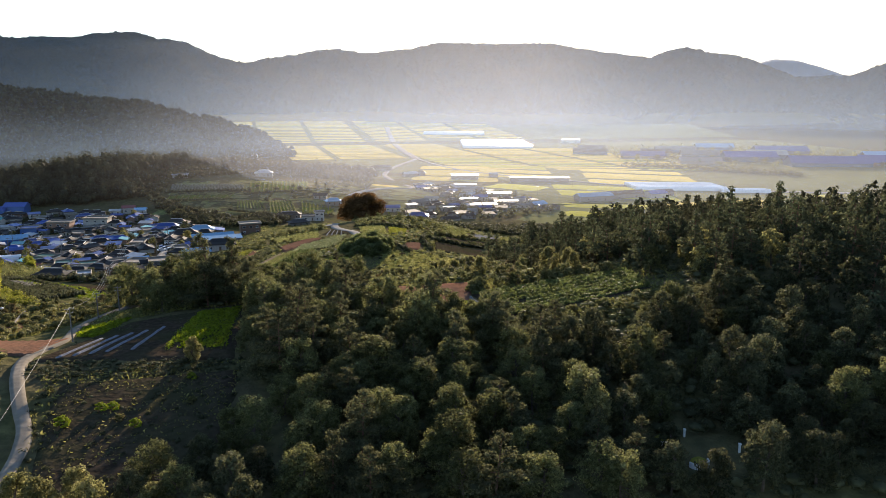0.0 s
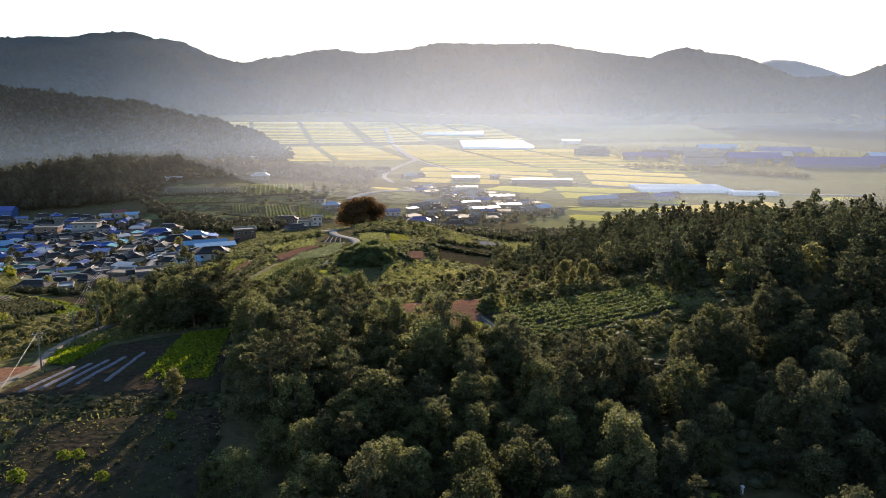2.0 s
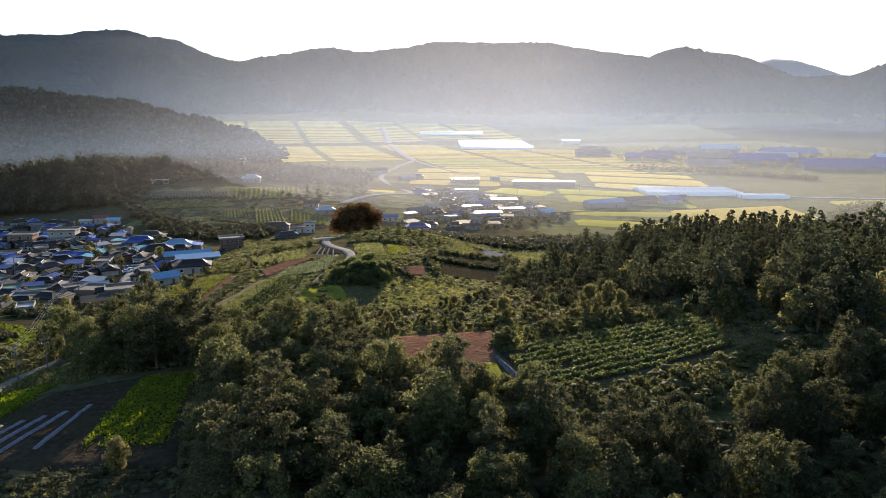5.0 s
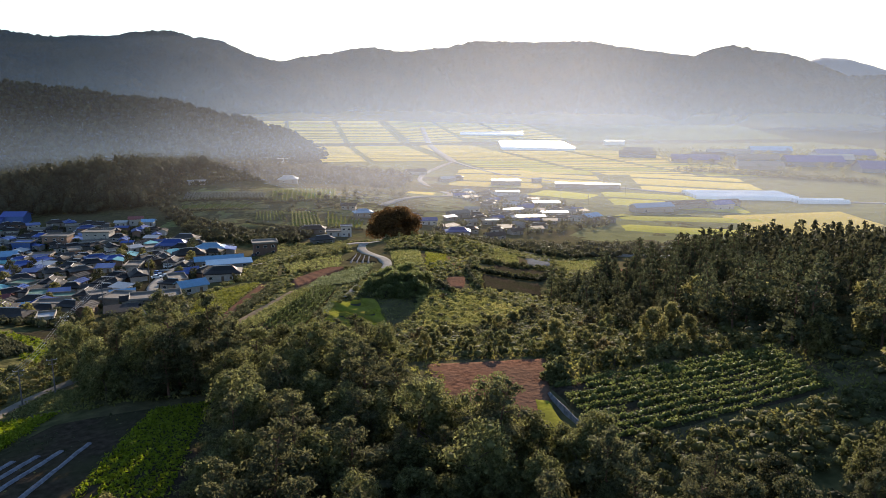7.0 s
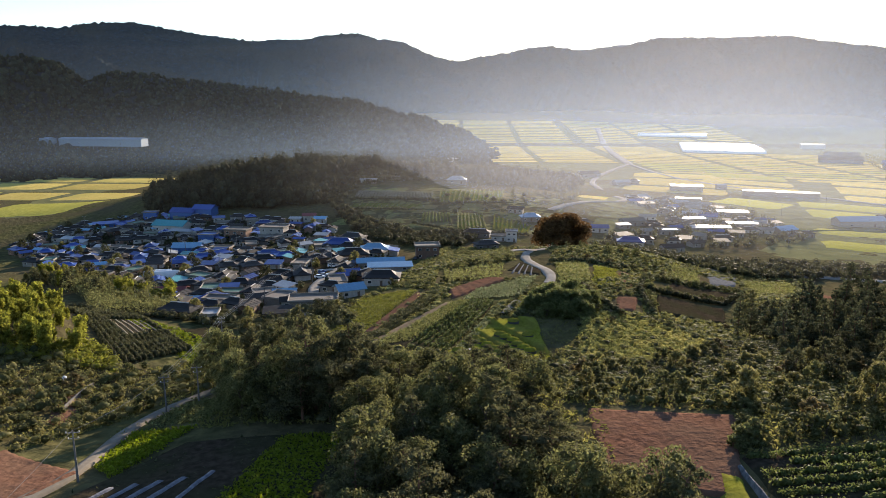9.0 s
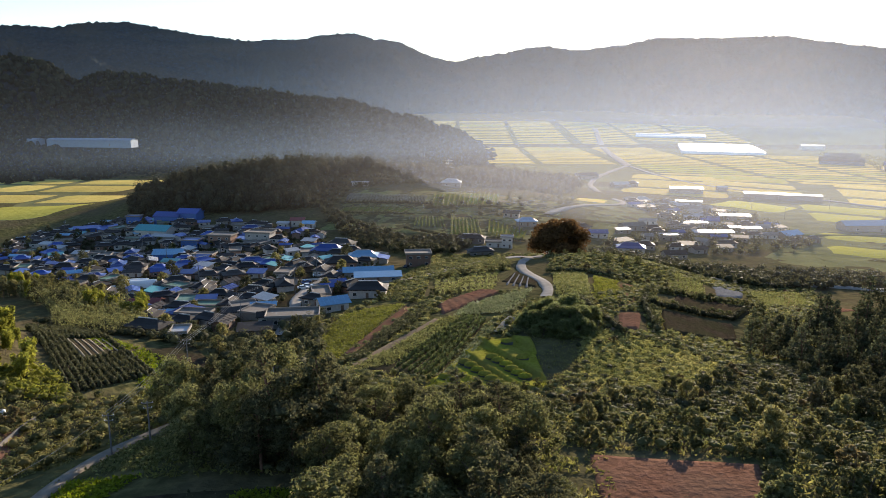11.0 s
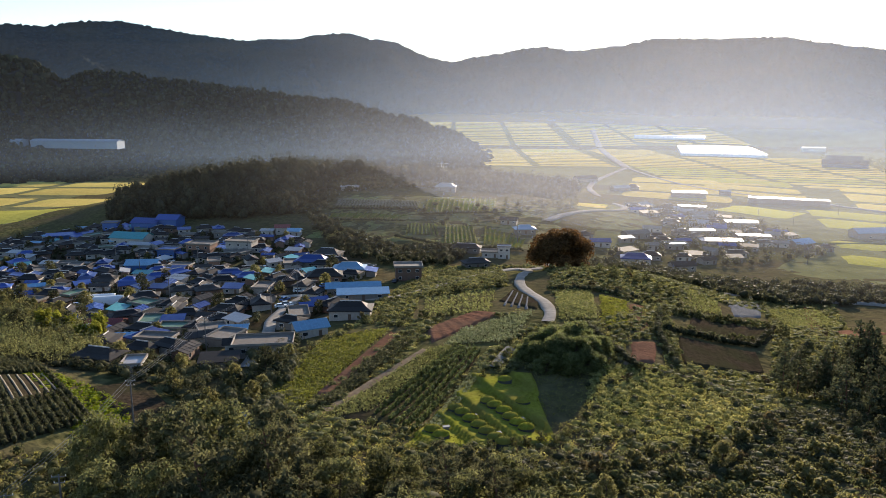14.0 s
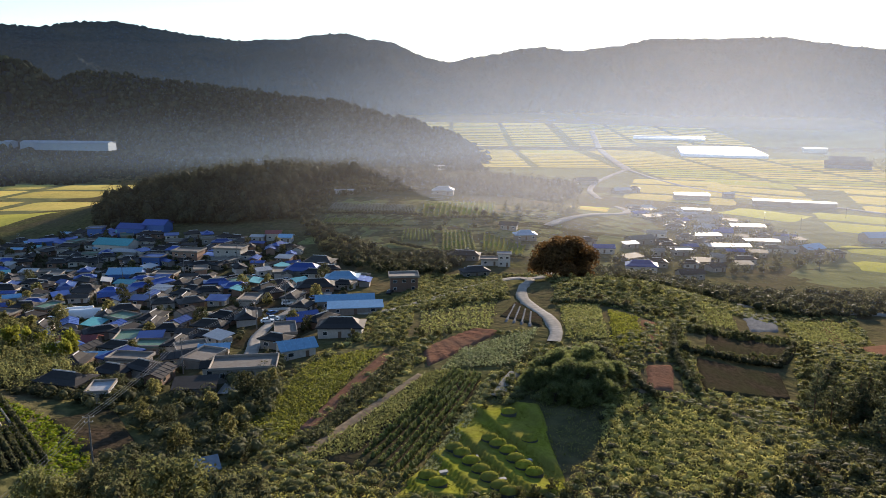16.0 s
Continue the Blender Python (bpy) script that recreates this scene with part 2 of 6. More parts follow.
def bilinear(c, u, v):
    c = np.array(c, float)
    u, v = np.asarray(u)[..., None], np.asarray(v)[..., None]
    return (c[0] * (1 - u) + c[1] * u) * (1 - v) + (c[3] * (1 - u) + c[2] * u) * v


def sheet(name, corners, material, up=0.12, step=3.0, rough=0.06, label="", category="field", kind="structure", wave=None):
    """A four-cornered piece of tilled or mown ground that follows the land; its corners run round it."""
    c = np.array(corners, float)
    nu = max(4, int(max(np.linalg.norm(c[1] - c[0]), np.linalg.norm(c[2] - c[3])) / step) + 1)
    nv = max(4, int(max(np.linalg.norm(c[3] - c[0]), np.linalg.norm(c[2] - c[1])) / step) + 1)
    U, V = np.meshgrid(np.linspace(0, 1, nu), np.linspace(0, 1, nv))
    p = bilinear(c, U, V)
    edge = (U < 1e-6) | (U > 1 - 1e-6) | (V < 1e-6) | (V > 1 - 1e-6)
    side = min(np.linalg.norm(c[1] - c[0]), np.linalg.norm(c[3] - c[0]))
    p = p + np.where(edge, 1, 0)[..., None] * np.stack([grain(p[..., 0], p[..., 1], 3, 8), grain(p[..., 0], p[..., 1], 3, 9)], -1) * min(0.7, step * 0.3, side * 0.1)
    z = land(p[..., 0], p[..., 1]) + up + 0.3 + rough * grain(p[..., 0], p[..., 1], 2.2, 7)
    if wave:
        z = z + wave(U, V, nu, nv)
    z = np.where(edge, z - up - 0.55, z)
    return tagged(grid_mesh(name, p[..., 0], p[..., 1], z, material), label, category, kind=kind)


def furrows(count, depth=0.22, across=False):
    """Ridges of tilled earth running along the piece, or across it."""
    return lambda U, V, nu, nv: depth * np.abs(np.sin((V if across else U) * math.pi * count))


def lumps(centres, radii, seed=0):
    """Uneven closed lumps of foliage, 32 faces each, as places and triangles."""
    rng = np.random.default_rng(seed)
    o = np.array([(0, 0, 1), (1, 0, 0), (0, 1, 0), (-1, 0, 0), (0, -1, 0), (0, 0, -1)], float)
    f = [(0, 1, 2), (0, 2, 3), (0, 3, 4), (0, 4, 1), (5, 2, 1), (5, 3, 2), (5, 4, 3), (5, 1, 4)]
    v, mid, tri = list(o), {}, []
    for a, b, c in f:
        m = []
        for p, q in ((a, b), (b, c), (c, a)):
            k = (min(p, q), max(p, q))
            if k not in mid:
                mid[k] = len(v)
                w = v[p] + v[q]
                v.append(w / np.linalg.norm(w))
            m.append(mid[k])
        tri += [(a, m[0], m[2]), (m[0], b, m[1]), (m[2], m[1], c), tuple(m)]
    v, tri = np.array(v), np.array(tri)
    n = len(centres)
    spin = rng.uniform(0, 6.3, n)
    c, s = np.cos(spin)[:, None], np.sin(spin)[:, None]
    base = np.broadcast_to(v, (n, len(v), 3)) * rng.uniform(0.72, 1.22, (n, len(v), 1))
    base = np.stack([base[..., 0] * c - base[..., 1] * s, base[..., 0] * s + base[..., 1] * c, base[..., 2]], -1)
    P = np.asarray(centres)[:, None] + base * np.asarray(radii)[:, None]
    return P.reshape(-1, 3), (tri[None] + (np.arange(n) * len(v))[:, None, None]).reshape(-1, 3)


def leafy(name, leaf_v, leaf_f, lump_v, lump_f, material):
    """Leaves and the lumps below them in one mesh."""
    verts = np.r_[np.asarray(leaf_v), np.asarray(lump_v)].astype(np.float32)
    tri = np.asarray(lump_f) + len(leaf_v)
    me = bpy.data.meshes.new(name)
    loops = np.r_[np.asarray(leaf_f).ravel(), tri.ravel()].astype(np.int32)
    nq, n3 = len(leaf_f), len(tri)
    me.vertices.add(len(verts))
    me.vertices.foreach_set("co", verts.ravel())
    me.loops.add(len(loops))
    me.loops.foreach_set("vertex_index", loops)
    me.polygons.add(nq + n3)
    me.polygons.foreach_set("loop_start", np.r_[np.arange(nq) * 4, nq * 4 + np.arange(n3) * 3].astype(np.int32))
    me.polygons.foreach_set("loop_total", np.r_[np.full(nq, 4), np.full(n3, 3)].astype(np.int32))
    me.materials.append(material)
    me.update(calc_edges=True)
    return new(name, me)


def inside(poly, x, y):
    poly = np.array(poly, float)
    x, y = np.asarray(x), np.asarray(y)
    out = np.zeros(x.shape, bool)
    for (x0, y0), (x1, y1) in zip(poly, np.roll(poly, -1, 0)):
        out ^= ((y0 > y) != (y1 > y)) & (x < (x1 - x0) * (y - y0) / (y1 - y0 + 1e-12) + x0)
    return out


def crop_rows(name, corners, count, material, height=0.7, leaf=0.28, every=0.35, per=7, label="", gap=0.0, width=0.32, core=0.0, hole=None):
    """Rows of leafy plants running from the first side of the piece to the opposite one."""
    c = np.array(corners, float)
    length = 0.5 * (np.linalg.norm(c[3] - c[0]) + np.linalg.norm(c[2] - c[1]))
    m = int(length / every)
    u = (np.arange(count) + 0.5) / count
    U, V = np.meshgrid(u, (np.arange(m) + 0.5) / m, indexing="ij")
    keep = RNG.random(U.shape) > gap
    keep &= grain(U * 40, V * 60, 9, 12) > -0.75
    if hole is not None:
        w = bilinear(c, U, V)
        keep &= ~inside(hole, w[..., 0], w[..., 1])
    p = bilinear(c, U, V)[keep]
    hs = height * (0.75 + 0.35 * grain(p[:, 0], p[:, 1], 7, 13) + 0.2 * RNG.normal(size=len(p)))
    q = np.repeat(np.c_[p, land(p[:, 0], p[:, 1]) + 0.3], per, 0)
    o = RNG.normal(size=(len(q), 3)) * [width, width, 0]
    o[:, 2] = RNG.random(len(q)) ** 0.7 * np.repeat(np.maximum(hs, 0.15), per)
    v, f = leaf_quads(q + o, leaf, flat=0.5)
    if core:
        pick = RNG.random(len(p)) < min(1.0, every / 0.7)
        k = p[pick]
        lv, lf = lumps(np.c_[k, land(k[:, 0], k[:, 1]) + 0.3 + hs[pick] * 0.4], np.c_[np.full(len(k), core), np.full(len(k), core), np.maximum(hs[pick], 0.2) * 0.5], len(k))
        ob = leafy(name, v, f, lv, lf, material)
    else:
        ob = quads_mesh(name, v, f, material)
    return tagged(ob, label or "rows of leafy green crops in a hillside field", "crops", kind="stuff")


def ribbon(name, line, width, material, label, category="path", up=0.5, step=2.0):
    """A lane or bank laid along a line of plan points."""
    p = np.array(line, float)
    for _ in range(3):
        mid = 0.5 * (p[:-1] + p[1:])
        q = np.empty((len(mid) * 2, 2))
        q[0::2], q[1::2] = 0.75 * p[:-1] + 0.25 * p[1:], 0.25 * p[:-1] + 0.75 * p[1:]
        p = np.r_[p[:1], q, p[-1:]]
    t = np.gradient(p, axis=0)
    t /= np.linalg.norm(t, axis=1)[:, None] + 1e-9
    nrm = np.c_[-t[:, 1], t[:, 0]]
    cols = np.array([-0.56, -0.5, -0.17, 0.17, 0.5, 0.56]) * width
    cols = cols[None] * (1 + 0.12 * grain(p[:, 0], p[:, 1], 6, 21))[:, None]
    P = p[:, None] + nrm[:, None] * cols[..., None]
    z = land(p[:, 0], p[:, 1])[:, None] + up + np.array([-0.7, 0, 0.05, 0.05, 0, -0.7])[None]
    z = np.maximum(z, land(P[..., 0], P[..., 1]) + np.array([-0.4, 0.12, 0.12, 0.12, 0.12, -0.4])[None])
    return tagged(grid_mesh(name, P[..., 0], P[..., 1], z, material), label, category, kind="structure")


M_STRAW = mat("pale_tussock", (0.23, 0.22, 0.075), (0.38, 0.345, 0.15), 0.7, c=(0.25, 0.25, 0.085), bump=0, leaf=0.4, island=0.35, spec=0.0)
M_CROP = mat("crop_leaf", (0.112, 0.123, 0.046), (0.186, 0.185, 0.077), 1.2, rough=0.55, bump=0, leaf=0.45, island=0.35, spec=0.03)
M_CROPDARK = mat("dark_crop_leaf", (0.049, 0.054, 0.028), (0.090, 0.091, 0.047), 1.2, rough=0.55, bump=0, leaf=0.4, island=0.35, spec=0.03)
M_CABBAGE = mat("grey_green_leaf", (0.13, 0.15, 0.075), (0.22, 0.235, 0.125), 1.2, rough=0.55, bump=0, leaf=0.35, island=0.3, spec=0.05)
M_CROPMID = mat("mid_green_crop_leaf", (0.081, 0.099, 0.034), (0.135, 0.154, 0.056), 1.2, rough=0.55, bump=0, leaf=0.42, island=0.35, spec=0.03)
M_CROPLIME = mat("lime_crop_leaf", (0.12, 0.16, 0.015), (0.18, 0.21, 0.03), 1.2, rough=0.6, bump=0, leaf=0.45, island=0.3, spec=0.03)
M_CROPYELLOW = mat("yellowing_crop_leaf", (0.12, 0.13, 0.028), (0.17, 0.17, 0.04), 0.5, rough=0.6, bump=0, leaf=0.4, island=0.3, spec=0.03)
M_PLASTIC = mat("grey_mulch_film", (0.13, 0.13, 0.145), (0.24, 0.24, 0.26), 1.5, rough=0.8, bump=0.5, spec=0.0)
M_SILVER = mat("silver_mulch_film", (0.10, 0.10, 0.10), (0.22, 0.22, 0.22), 1.5, rough=0.9, bump=0.6, spec=0.0)
M_SCRUBGRASS = mat("tussock_grass", (0.133, 0.127, 0.041), (0.242, 0.204, 0.087), 0.7, c=(0.145, 0.155, 0.046), bump=0, leaf=0.4, island=0.3, spec=0.0)

# the terrace west of the knoll
DARKFIELD = ((-56, 158), (-13, 150), (-14, 194), (-42, 192))
sheet("field", DARKFIELD, M_DARKEARTH, step=1.5, label="dark bare vegetable field on a terrace below the wood")
for k in range(4):
    x0 = -51 + k * 3.1
    sheet("mulched_bed", ((x0, 158 + k * 0.6), (x0 + 1.5, 158 + k * 0.6), (x0 + 7.4, 174 + k), (x0 + 5.9, 174 + k)), M_PLASTIC, up=0.4, step=1.0, rough=0.1,
          label="bed of crops under grey mulch film", category="bed")
sheet("mulched_bed", ((-36.5, 160), (-35, 160), (-31, 179), (-32.3, 179)), M_PLASTIC, up=0.4, step=1.0, rough=0.1, label="bed of crops under grey mulch film", category="bed")
crop_rows("crop_rows", ((-29, 160), (-16, 158), (-15, 192), (-25, 191)), 9, M_CROPLIME, 0.55, 0.3, 0.4, 8, "rows of bright lime-green vegetables on the terrace", width=0.5)
crop_rows("crop_rows", ((-52, 182), (-47, 178), (-44, 200), (-56, 201)), 8, M_CROPLIME, 0.5, 0.3, 0.4, 8, "bright green vegetables beside the concrete track", width=0.5)
crop_rows("crop_rows", ((-56, 205), (-44, 203), (-42, 215), (-52.5, 220)), 9, M_CROP, 0.6, 0.3, 0.4, 8, "leafy vegetables below the utility poles", width=0.45)
sheet("field", ((-76, 170), (-56, 163), (-53, 180), (-74, 192)), M_EARTH, step=0.7, label="ploughed red earth field beside the track", wave=furrows(9))
sheet("field", ((-82, 222), (-77, 222), (-72, 208), (-77, 206)), M_EARTH, step=1.5, label="bare red earth bank by a small retaining wall")
# shade over this plot put into its dark earth colour
sheet("field", ((-40, 100), (-14, 108), (-12, 146), (-46, 144)), M_DARKEARTH, step=1.5, label="dark fallow plot with weeds below the wood")
sheet("field", ((-92, 106), (-64, 100), (-64, 126), (-92, 132)), M_MEADOW, step=2, label="overgrown grassy plot beside the lane")

# bare red field and the row-cropped terrace east of the knoll
sheet("field", ((25, 177), (42, 173), (50, 202), (25, 206)), M_EARTH, up=-0.12, step=0.6, label="ploughed red earth field beside the wood", wave=furrows(26, 0.24, True))
sheet("grass_strip", ((36.5, 161), (42.6, 158), (43.6, 179), (40.8, 181)), M_LAWN, step=1.2, label="strip of bright mown grass between fields", category="grass")
sheet("mulched_bed", ((43.6, 182), (44.4, 182), (46.2, 160), (45.4, 160)), M_SILVER, up=0.4, step=1.0, rough=0.15, label="narrow bed under pale mulch film at the field edge", category="bed")
ROWFIELD = ((47, 160), (88, 166), (92, 190), (45, 186))
sheet("field", ROWFIELD, M_DARKEARTH, step=1.2, label="dark earth of a row-cropped hillside terrace")
# shade from the eastern trees put into the rows' darker leaf colour
crop_rows("crop_rows", ((46, 185.5), (47.5, 160.5), (88, 166.5), (91, 189.5)), 9, M_CROPMID, 1.15, 0.22, 0.22, 11, "long rows of green crops on the hillside terrace", gap=0.04, width=0.36, core=0.55)

# grave lawn, crop slope and yellow field on the saddle
sheet("meadow", ((30, 256), (49, 247), (63, 268), (36, 293)), M_MEADOW, up=-0.2, step=1.5, rough=0.2, label="bright rough meadow beside the burial ground", category="meadow")
LAWN = ((-5.5, 243), (23, 250), (20, 285), (6, 284))


def lawn_steps(U, V, nu, nv):
    """Low grass banks between the rows of mounds."""
    p = bilinear(LAWN, U, V)
    q = (0.857 * p[..., 0] + 0.516 * p[..., 1] - 134.5) / 8.2
    return 0.9 * (1 - np.minimum(1, (q - np.floor(q)) * 1.25)) - 0.35


sheet("lawn", LAWN, M_LAWN, up=0.15, step=0.9, label="bright mown lawn of a family burial ground", category="lawn", wave=lawn_steps)
ROWSLOPE = ((-24, 260), (-5.5, 252.5), (9.5, 299), (-7, 305))
sheet("field", ROWSLOPE, M_DARKEARTH, step=2, label="dark earth between crop rows on the slope")
crop_rows("crop_rows", ((1, 305), (8.2, 300), (-3, 250), (-13, 261)), 6, M_CROPMID, 1.7, 0.17, 0.2, 11, "dense ridged rows of dark green crops on the slope", width=0.17, core=0.42)
crop_rows("crop_rows", ((9, 299.5), (11, 295), (-0.5, 247), (-2.6, 249.5)), 2, M_CABBAGE, 0.7, 0.22, 0.3, 10, "row of grey-green cabbages beside the lawn", width=0.3)
crop_rows("crop_rows", ((-4.6, 303.5), (0.4, 305.5), (-13.6, 262), (-23.4, 257.5)), 6, M_CROP, 0.8, 0.24, 0.35, 10, "band of light leafy crops on the slope", gap=0.06, width=0.5)
sheet("field", ((-7.6, 306), (-5.0, 303), (-24, 257.5), (-27, 259.5)), M_DRYEARTH, up=0.3, step=1.0, label="trodden pale earth path between crops")
crop_rows("crop_rows", ((-14.6, 319), (-9.2, 315), (-22.6, 265.5), (-26, 267)), 3, M_CROPDARK, 1.2, 0.24, 0.25, 12, "dark hedge-like crop rows on the slope", width=0.32, core=0.45)
sheet("field", ((-18.4, 325.5), (-14.8, 320.5), (-24, 273), (-28.4, 274.5)), M_EARTH, step=1.0, label="strip of bare red earth between crop rows", wave=furrows(3, 0.25))
YELLOW = ((-36, 322), (-19, 330), (-29, 269), (-41, 268))
crop_rows("crop_rows", YELLOW, 12, M_CROPYELLOW, 0.65, 0.26, 0.4, 9, "yellowing leafy crops above the village", gap=0.12, width=0.42)
crop_rows("crop_rows", YELLOW, 12, M_CROP, 0.6, 0.26, 0.5, 7, "green leafy crops above the village", gap=0.35, width=0.5)
sheet("field", ((-8, 327), (5, 347), (13, 340), (-5.5, 309.5)), M_EARTH, step=1.0, label="fallow red-brown earth plot on the saddle", wave=furrows(7, 0.2))
crop_rows("crop_rows", ((2.5, 322), (23, 339), (16.5, 308), (-1.5, 307)), 14, M_CABBAGE, 0.6, 0.3, 0.5, 8, "patchy leafy cabbages on the saddle", gap=0.12, width=0.45)
sheet("field", ((12, 362), (24, 341), (27, 360), (18, 386)), M_DARKEARTH, step=1.5, label="dark plot with grey mulch film strips")
for k in range(4):
    sheet("mulched_bed", ((13.6 + 2.2 * k, 352 - 3 * k), (14.8 + 2.2 * k, 351 - 3 * k), (18.4 + 1.5 * k, 380 - 5 * k), (17.3 + 1.5 * k, 381 - 5 * k)), M_SILVER, up=0.3, step=1.5,
          label="bed of crops under grey mulch film", category="bed")
crop_rows("crop_rows", ((-10, 342), (10, 345), (12, 387), (-14, 380)), 9, M_CROP, 0.5, 0.4, 0.8, 6, "patchy green crops beside the lane", gap=0.2, width=0.7)

# plots east of the lane
crop_rows("crop_rows", ((30, 326), (40, 326), (44, 372), (32, 372)), 9, M_CROP, 0.6, 0.38, 0.6, 7, "leafy crops in a plot beside the lane", width=0.5)
crop_rows("crop_rows", ((41, 322), (47, 320), (54, 358), (46, 364)), 5, M_CROPYELLOW, 0.5, 0.34, 0.6, 7, "light green vegetable rows in a plot", width=0.5)
sheet("field", ((48, 318), (53, 315), (60, 356), (54, 358)), M_EARTH, step=2, label="bare reddish plot between vegetable rows")
sheet("field", ((43, 292), (50, 295), (54, 313), (46, 309)), M_EARTH, step=1.2, label="small plot of bare red earth", wave=furrows(4, 0.15))
sheet("field", ((57, 298), (82, 312), (86, 330), (62, 324)), M_DARKEARTH, step=0.8, wave=furrows(12, 0.3), label="dark wet earth plot edged with mulch film")
sheet("field", ((66, 330), (92, 340), (112, 377), (75, 360)), M_DARKEARTH, step=0.8, wave=furrows(12, 0.3), label="dark bare plot below a hedge")
sheet("mulched_bed", ((94.5, 378), (108.5, 389), (121, 424), (101, 410)), M_SILVER, up=0.3, step=2.0, rough=0.3, label="shining silver mulch film over crop beds", category="bed")
crop_rows("crop_rows", ((74, 369), (90, 375), (95, 402), (82, 400)), 8, M_CROP, 0.6, 0.4, 0.7, 6, "green vegetable rows in a garden plot", width=0.4)
sheet("field", ((113, 357), (118.5, 358), (142, 424), (136, 427)), M_EARTH, step=1.5, label="bare reddish earth strip by the lane")
crop_rows("crop_rows", ((55, 294), (80, 306), (82, 311), (56, 299)), 4, M_CROP, 0.5, 0.34, 0.6, 7, "rows of leafy vegetables at the field edge", width=0.4)

crop_rows("crop_rows", ((112, 374), (136, 386), (140, 420), (116, 406)), 11, M_CROP, 0.6, 0.34, 0.6, 8, "leafy vegetable rows by the farm lane", width=0.5)
sheet("field", ((122, 352), (140, 362), (142, 382), (126, 374)), M_EARTH, step=1.5, label="bare reddish plot by the farm lane")
# plots above the village's west side
STAKED = ((-125, 293), (-115, 305), (-71, 262), (-80, 240))
DRYPLOT = ((-104, 278), (-98, 287), (-86, 275), (-90, 263))
sheet("field", STAKED, M_DARKEARTH, step=2, label="dark earth of a staked crop field")
crop_rows("crop_rows", STAKED, 13, M_CROPDARK, 1.5, 0.2, 0.3, 12, "rows of dark staked crops above the village", width=0.28, core=0.5, hole=DRYPLOT)
sheet("field", DRYPLOT, M_DARKEARTH, up=0.3, step=1.0, label="small plot with pale dry beds")
for k in range(6):
    sheet("dry_bed", bilinear(DRYPLOT, np.array([k + 0.2, k + 0.75, k + 0.75, k + 0.2]) / 6, np.array([0.03, 0.03, 0.97, 0.97])), M_STRAWBED, up=0.5, step=0.9, rough=0.1, label="raised bed under pale dry straw", category="bed")
sheet("field", ((-84, 281), (-75, 293), (-60, 273), (-66, 264)), M_DARKEARTH, step=1.0, label="fallow brown plot with dry rows", wave=furrows(9, 0.2))

# terraced plots on the low hill behind the village
sheet("hill_meadow", ((-100, 540), (44, 520), (64, 664), (-98, 632)), M_TERRACE, up=-0.25, step=4, rough=0.25, label="open grassy hillside among the terrace plots", category="meadow")
for cs, n, m, s, lab in ((((-97, 604), (-39, 605), (-42, 620), (-97, 620)), 26, M_CROPDARK, M_STUBBLE, "staked crop rows on a hill terrace"),
                         (((-96, 580), (-50, 579), (-43, 592), (-96, 594)), 10, M_CROP, M_MEADOW, "green crop rows on a hill terrace"),
                         (((-36, 594), (12, 612), (13, 660), (-37, 630)), 14, M_CROP, M_MEADOW, "green crop rows on a hill terrace"),
                         (((-42, 546), (-21, 548), (-25, 572), (-43, 570)), 9, M_CROPMID, M_TERRACE, "light green vegetable rows below the terrace"),
                         (((-18, 528), (2, 532), (-2, 574), (-20, 570)), 8, M_CROP, M_MEADOW, "green vegetable rows below the terrace"),
                         (((4, 534), (26, 524), (30, 548), (4, 574)), 9, M_CROPYELLOW, M_MEADOW, "yellowing crops below the terrace")):
    sheet("field", cs, s, step=4, label="terrace plot on the low hill")
    crop_rows("crop_rows", cs, n, m, 0.8, 0.3, 0.6, 7, lab, width=0.3, core=0.4)

v, q = [], []
for k in range(58):
    for g in range(6):
        x, y = -95.5 + k * 0.97, 605.5 + g * 2.6
        z, o = float(land(x, y)) + 0.2, len(v)
        v += [(x - 0.09, y, z), (x + 0.09, y, z), (x + 0.09, y, z + 1.5), (x - 0.09, y, z + 1.5), (x - 0.55, y + 0.03, z + 1.38), (x + 0.55, y + 0.03, z + 1.38), (x + 0.55, y + 0.03, z + 1.52), (x - 0.55, y + 0.03, z + 1.52)]
        q += [(o, o + 1, o + 2, o + 3), (o + 4, o + 5, o + 6, o + 7)]
tagged(quads_mesh("crop_stakes", v, q, M_CONCRETE), "rows of pale crop stakes on a hill terrace", "stakes", kind="stuff")

# lanes
ribbon("lane", ((37, 295), (44, 292), (51, 289), (62, 286), (74, 284)), 1.3, M_DRYEARTH, "narrow trodden footpath along the meadow", "path", up=0.35)
ribbon("lane", ((26, 324), (28, 335), (27, 355), (22, 378), (20, 398), (24, 430), (28, 458), (22, 466), (14, 456), (-1, 426), (-16, 397), (-26, 381), (-38, 384), (-52, 392)), 3.6, M_CONCRETE,
       "pale concrete lane winding to the big tree", "lane", up=0.42)
ribbon("lane", ((24, 458), (34, 470), (40, 500)), 3.4, M_CONCRETE, "pale concrete lane beside the big tree", "lane")
ribbon("lane", ((10.8, 288), (12, 291), (13.2, 296), (15.4, 302)), 2.3, M_CONCRETE, "patch of pale concrete track on the slope", "lane")
ribbon("lane", ((-44, 98), (-44, 113), (-45, 124), (-50, 136), (-55, 150), (-57, 160), (-55.5, 170), (-54, 178), (-56, 190), (-58.6, 202), (-57.5, 213), (-53.5, 221), (-46, 234), (-42, 246)), 2.2, M_TRACK, "narrow concrete farm track", "lane")
ribbon("lane", ((-52, 300), (-56, 330), (-64, 360), (-62, 392), (-52, 420), (-70, 450), (-110, 470), (-170, 490), (-240, 510)), 4.0, M_CONCRETE, "grey concrete village street", "lane")
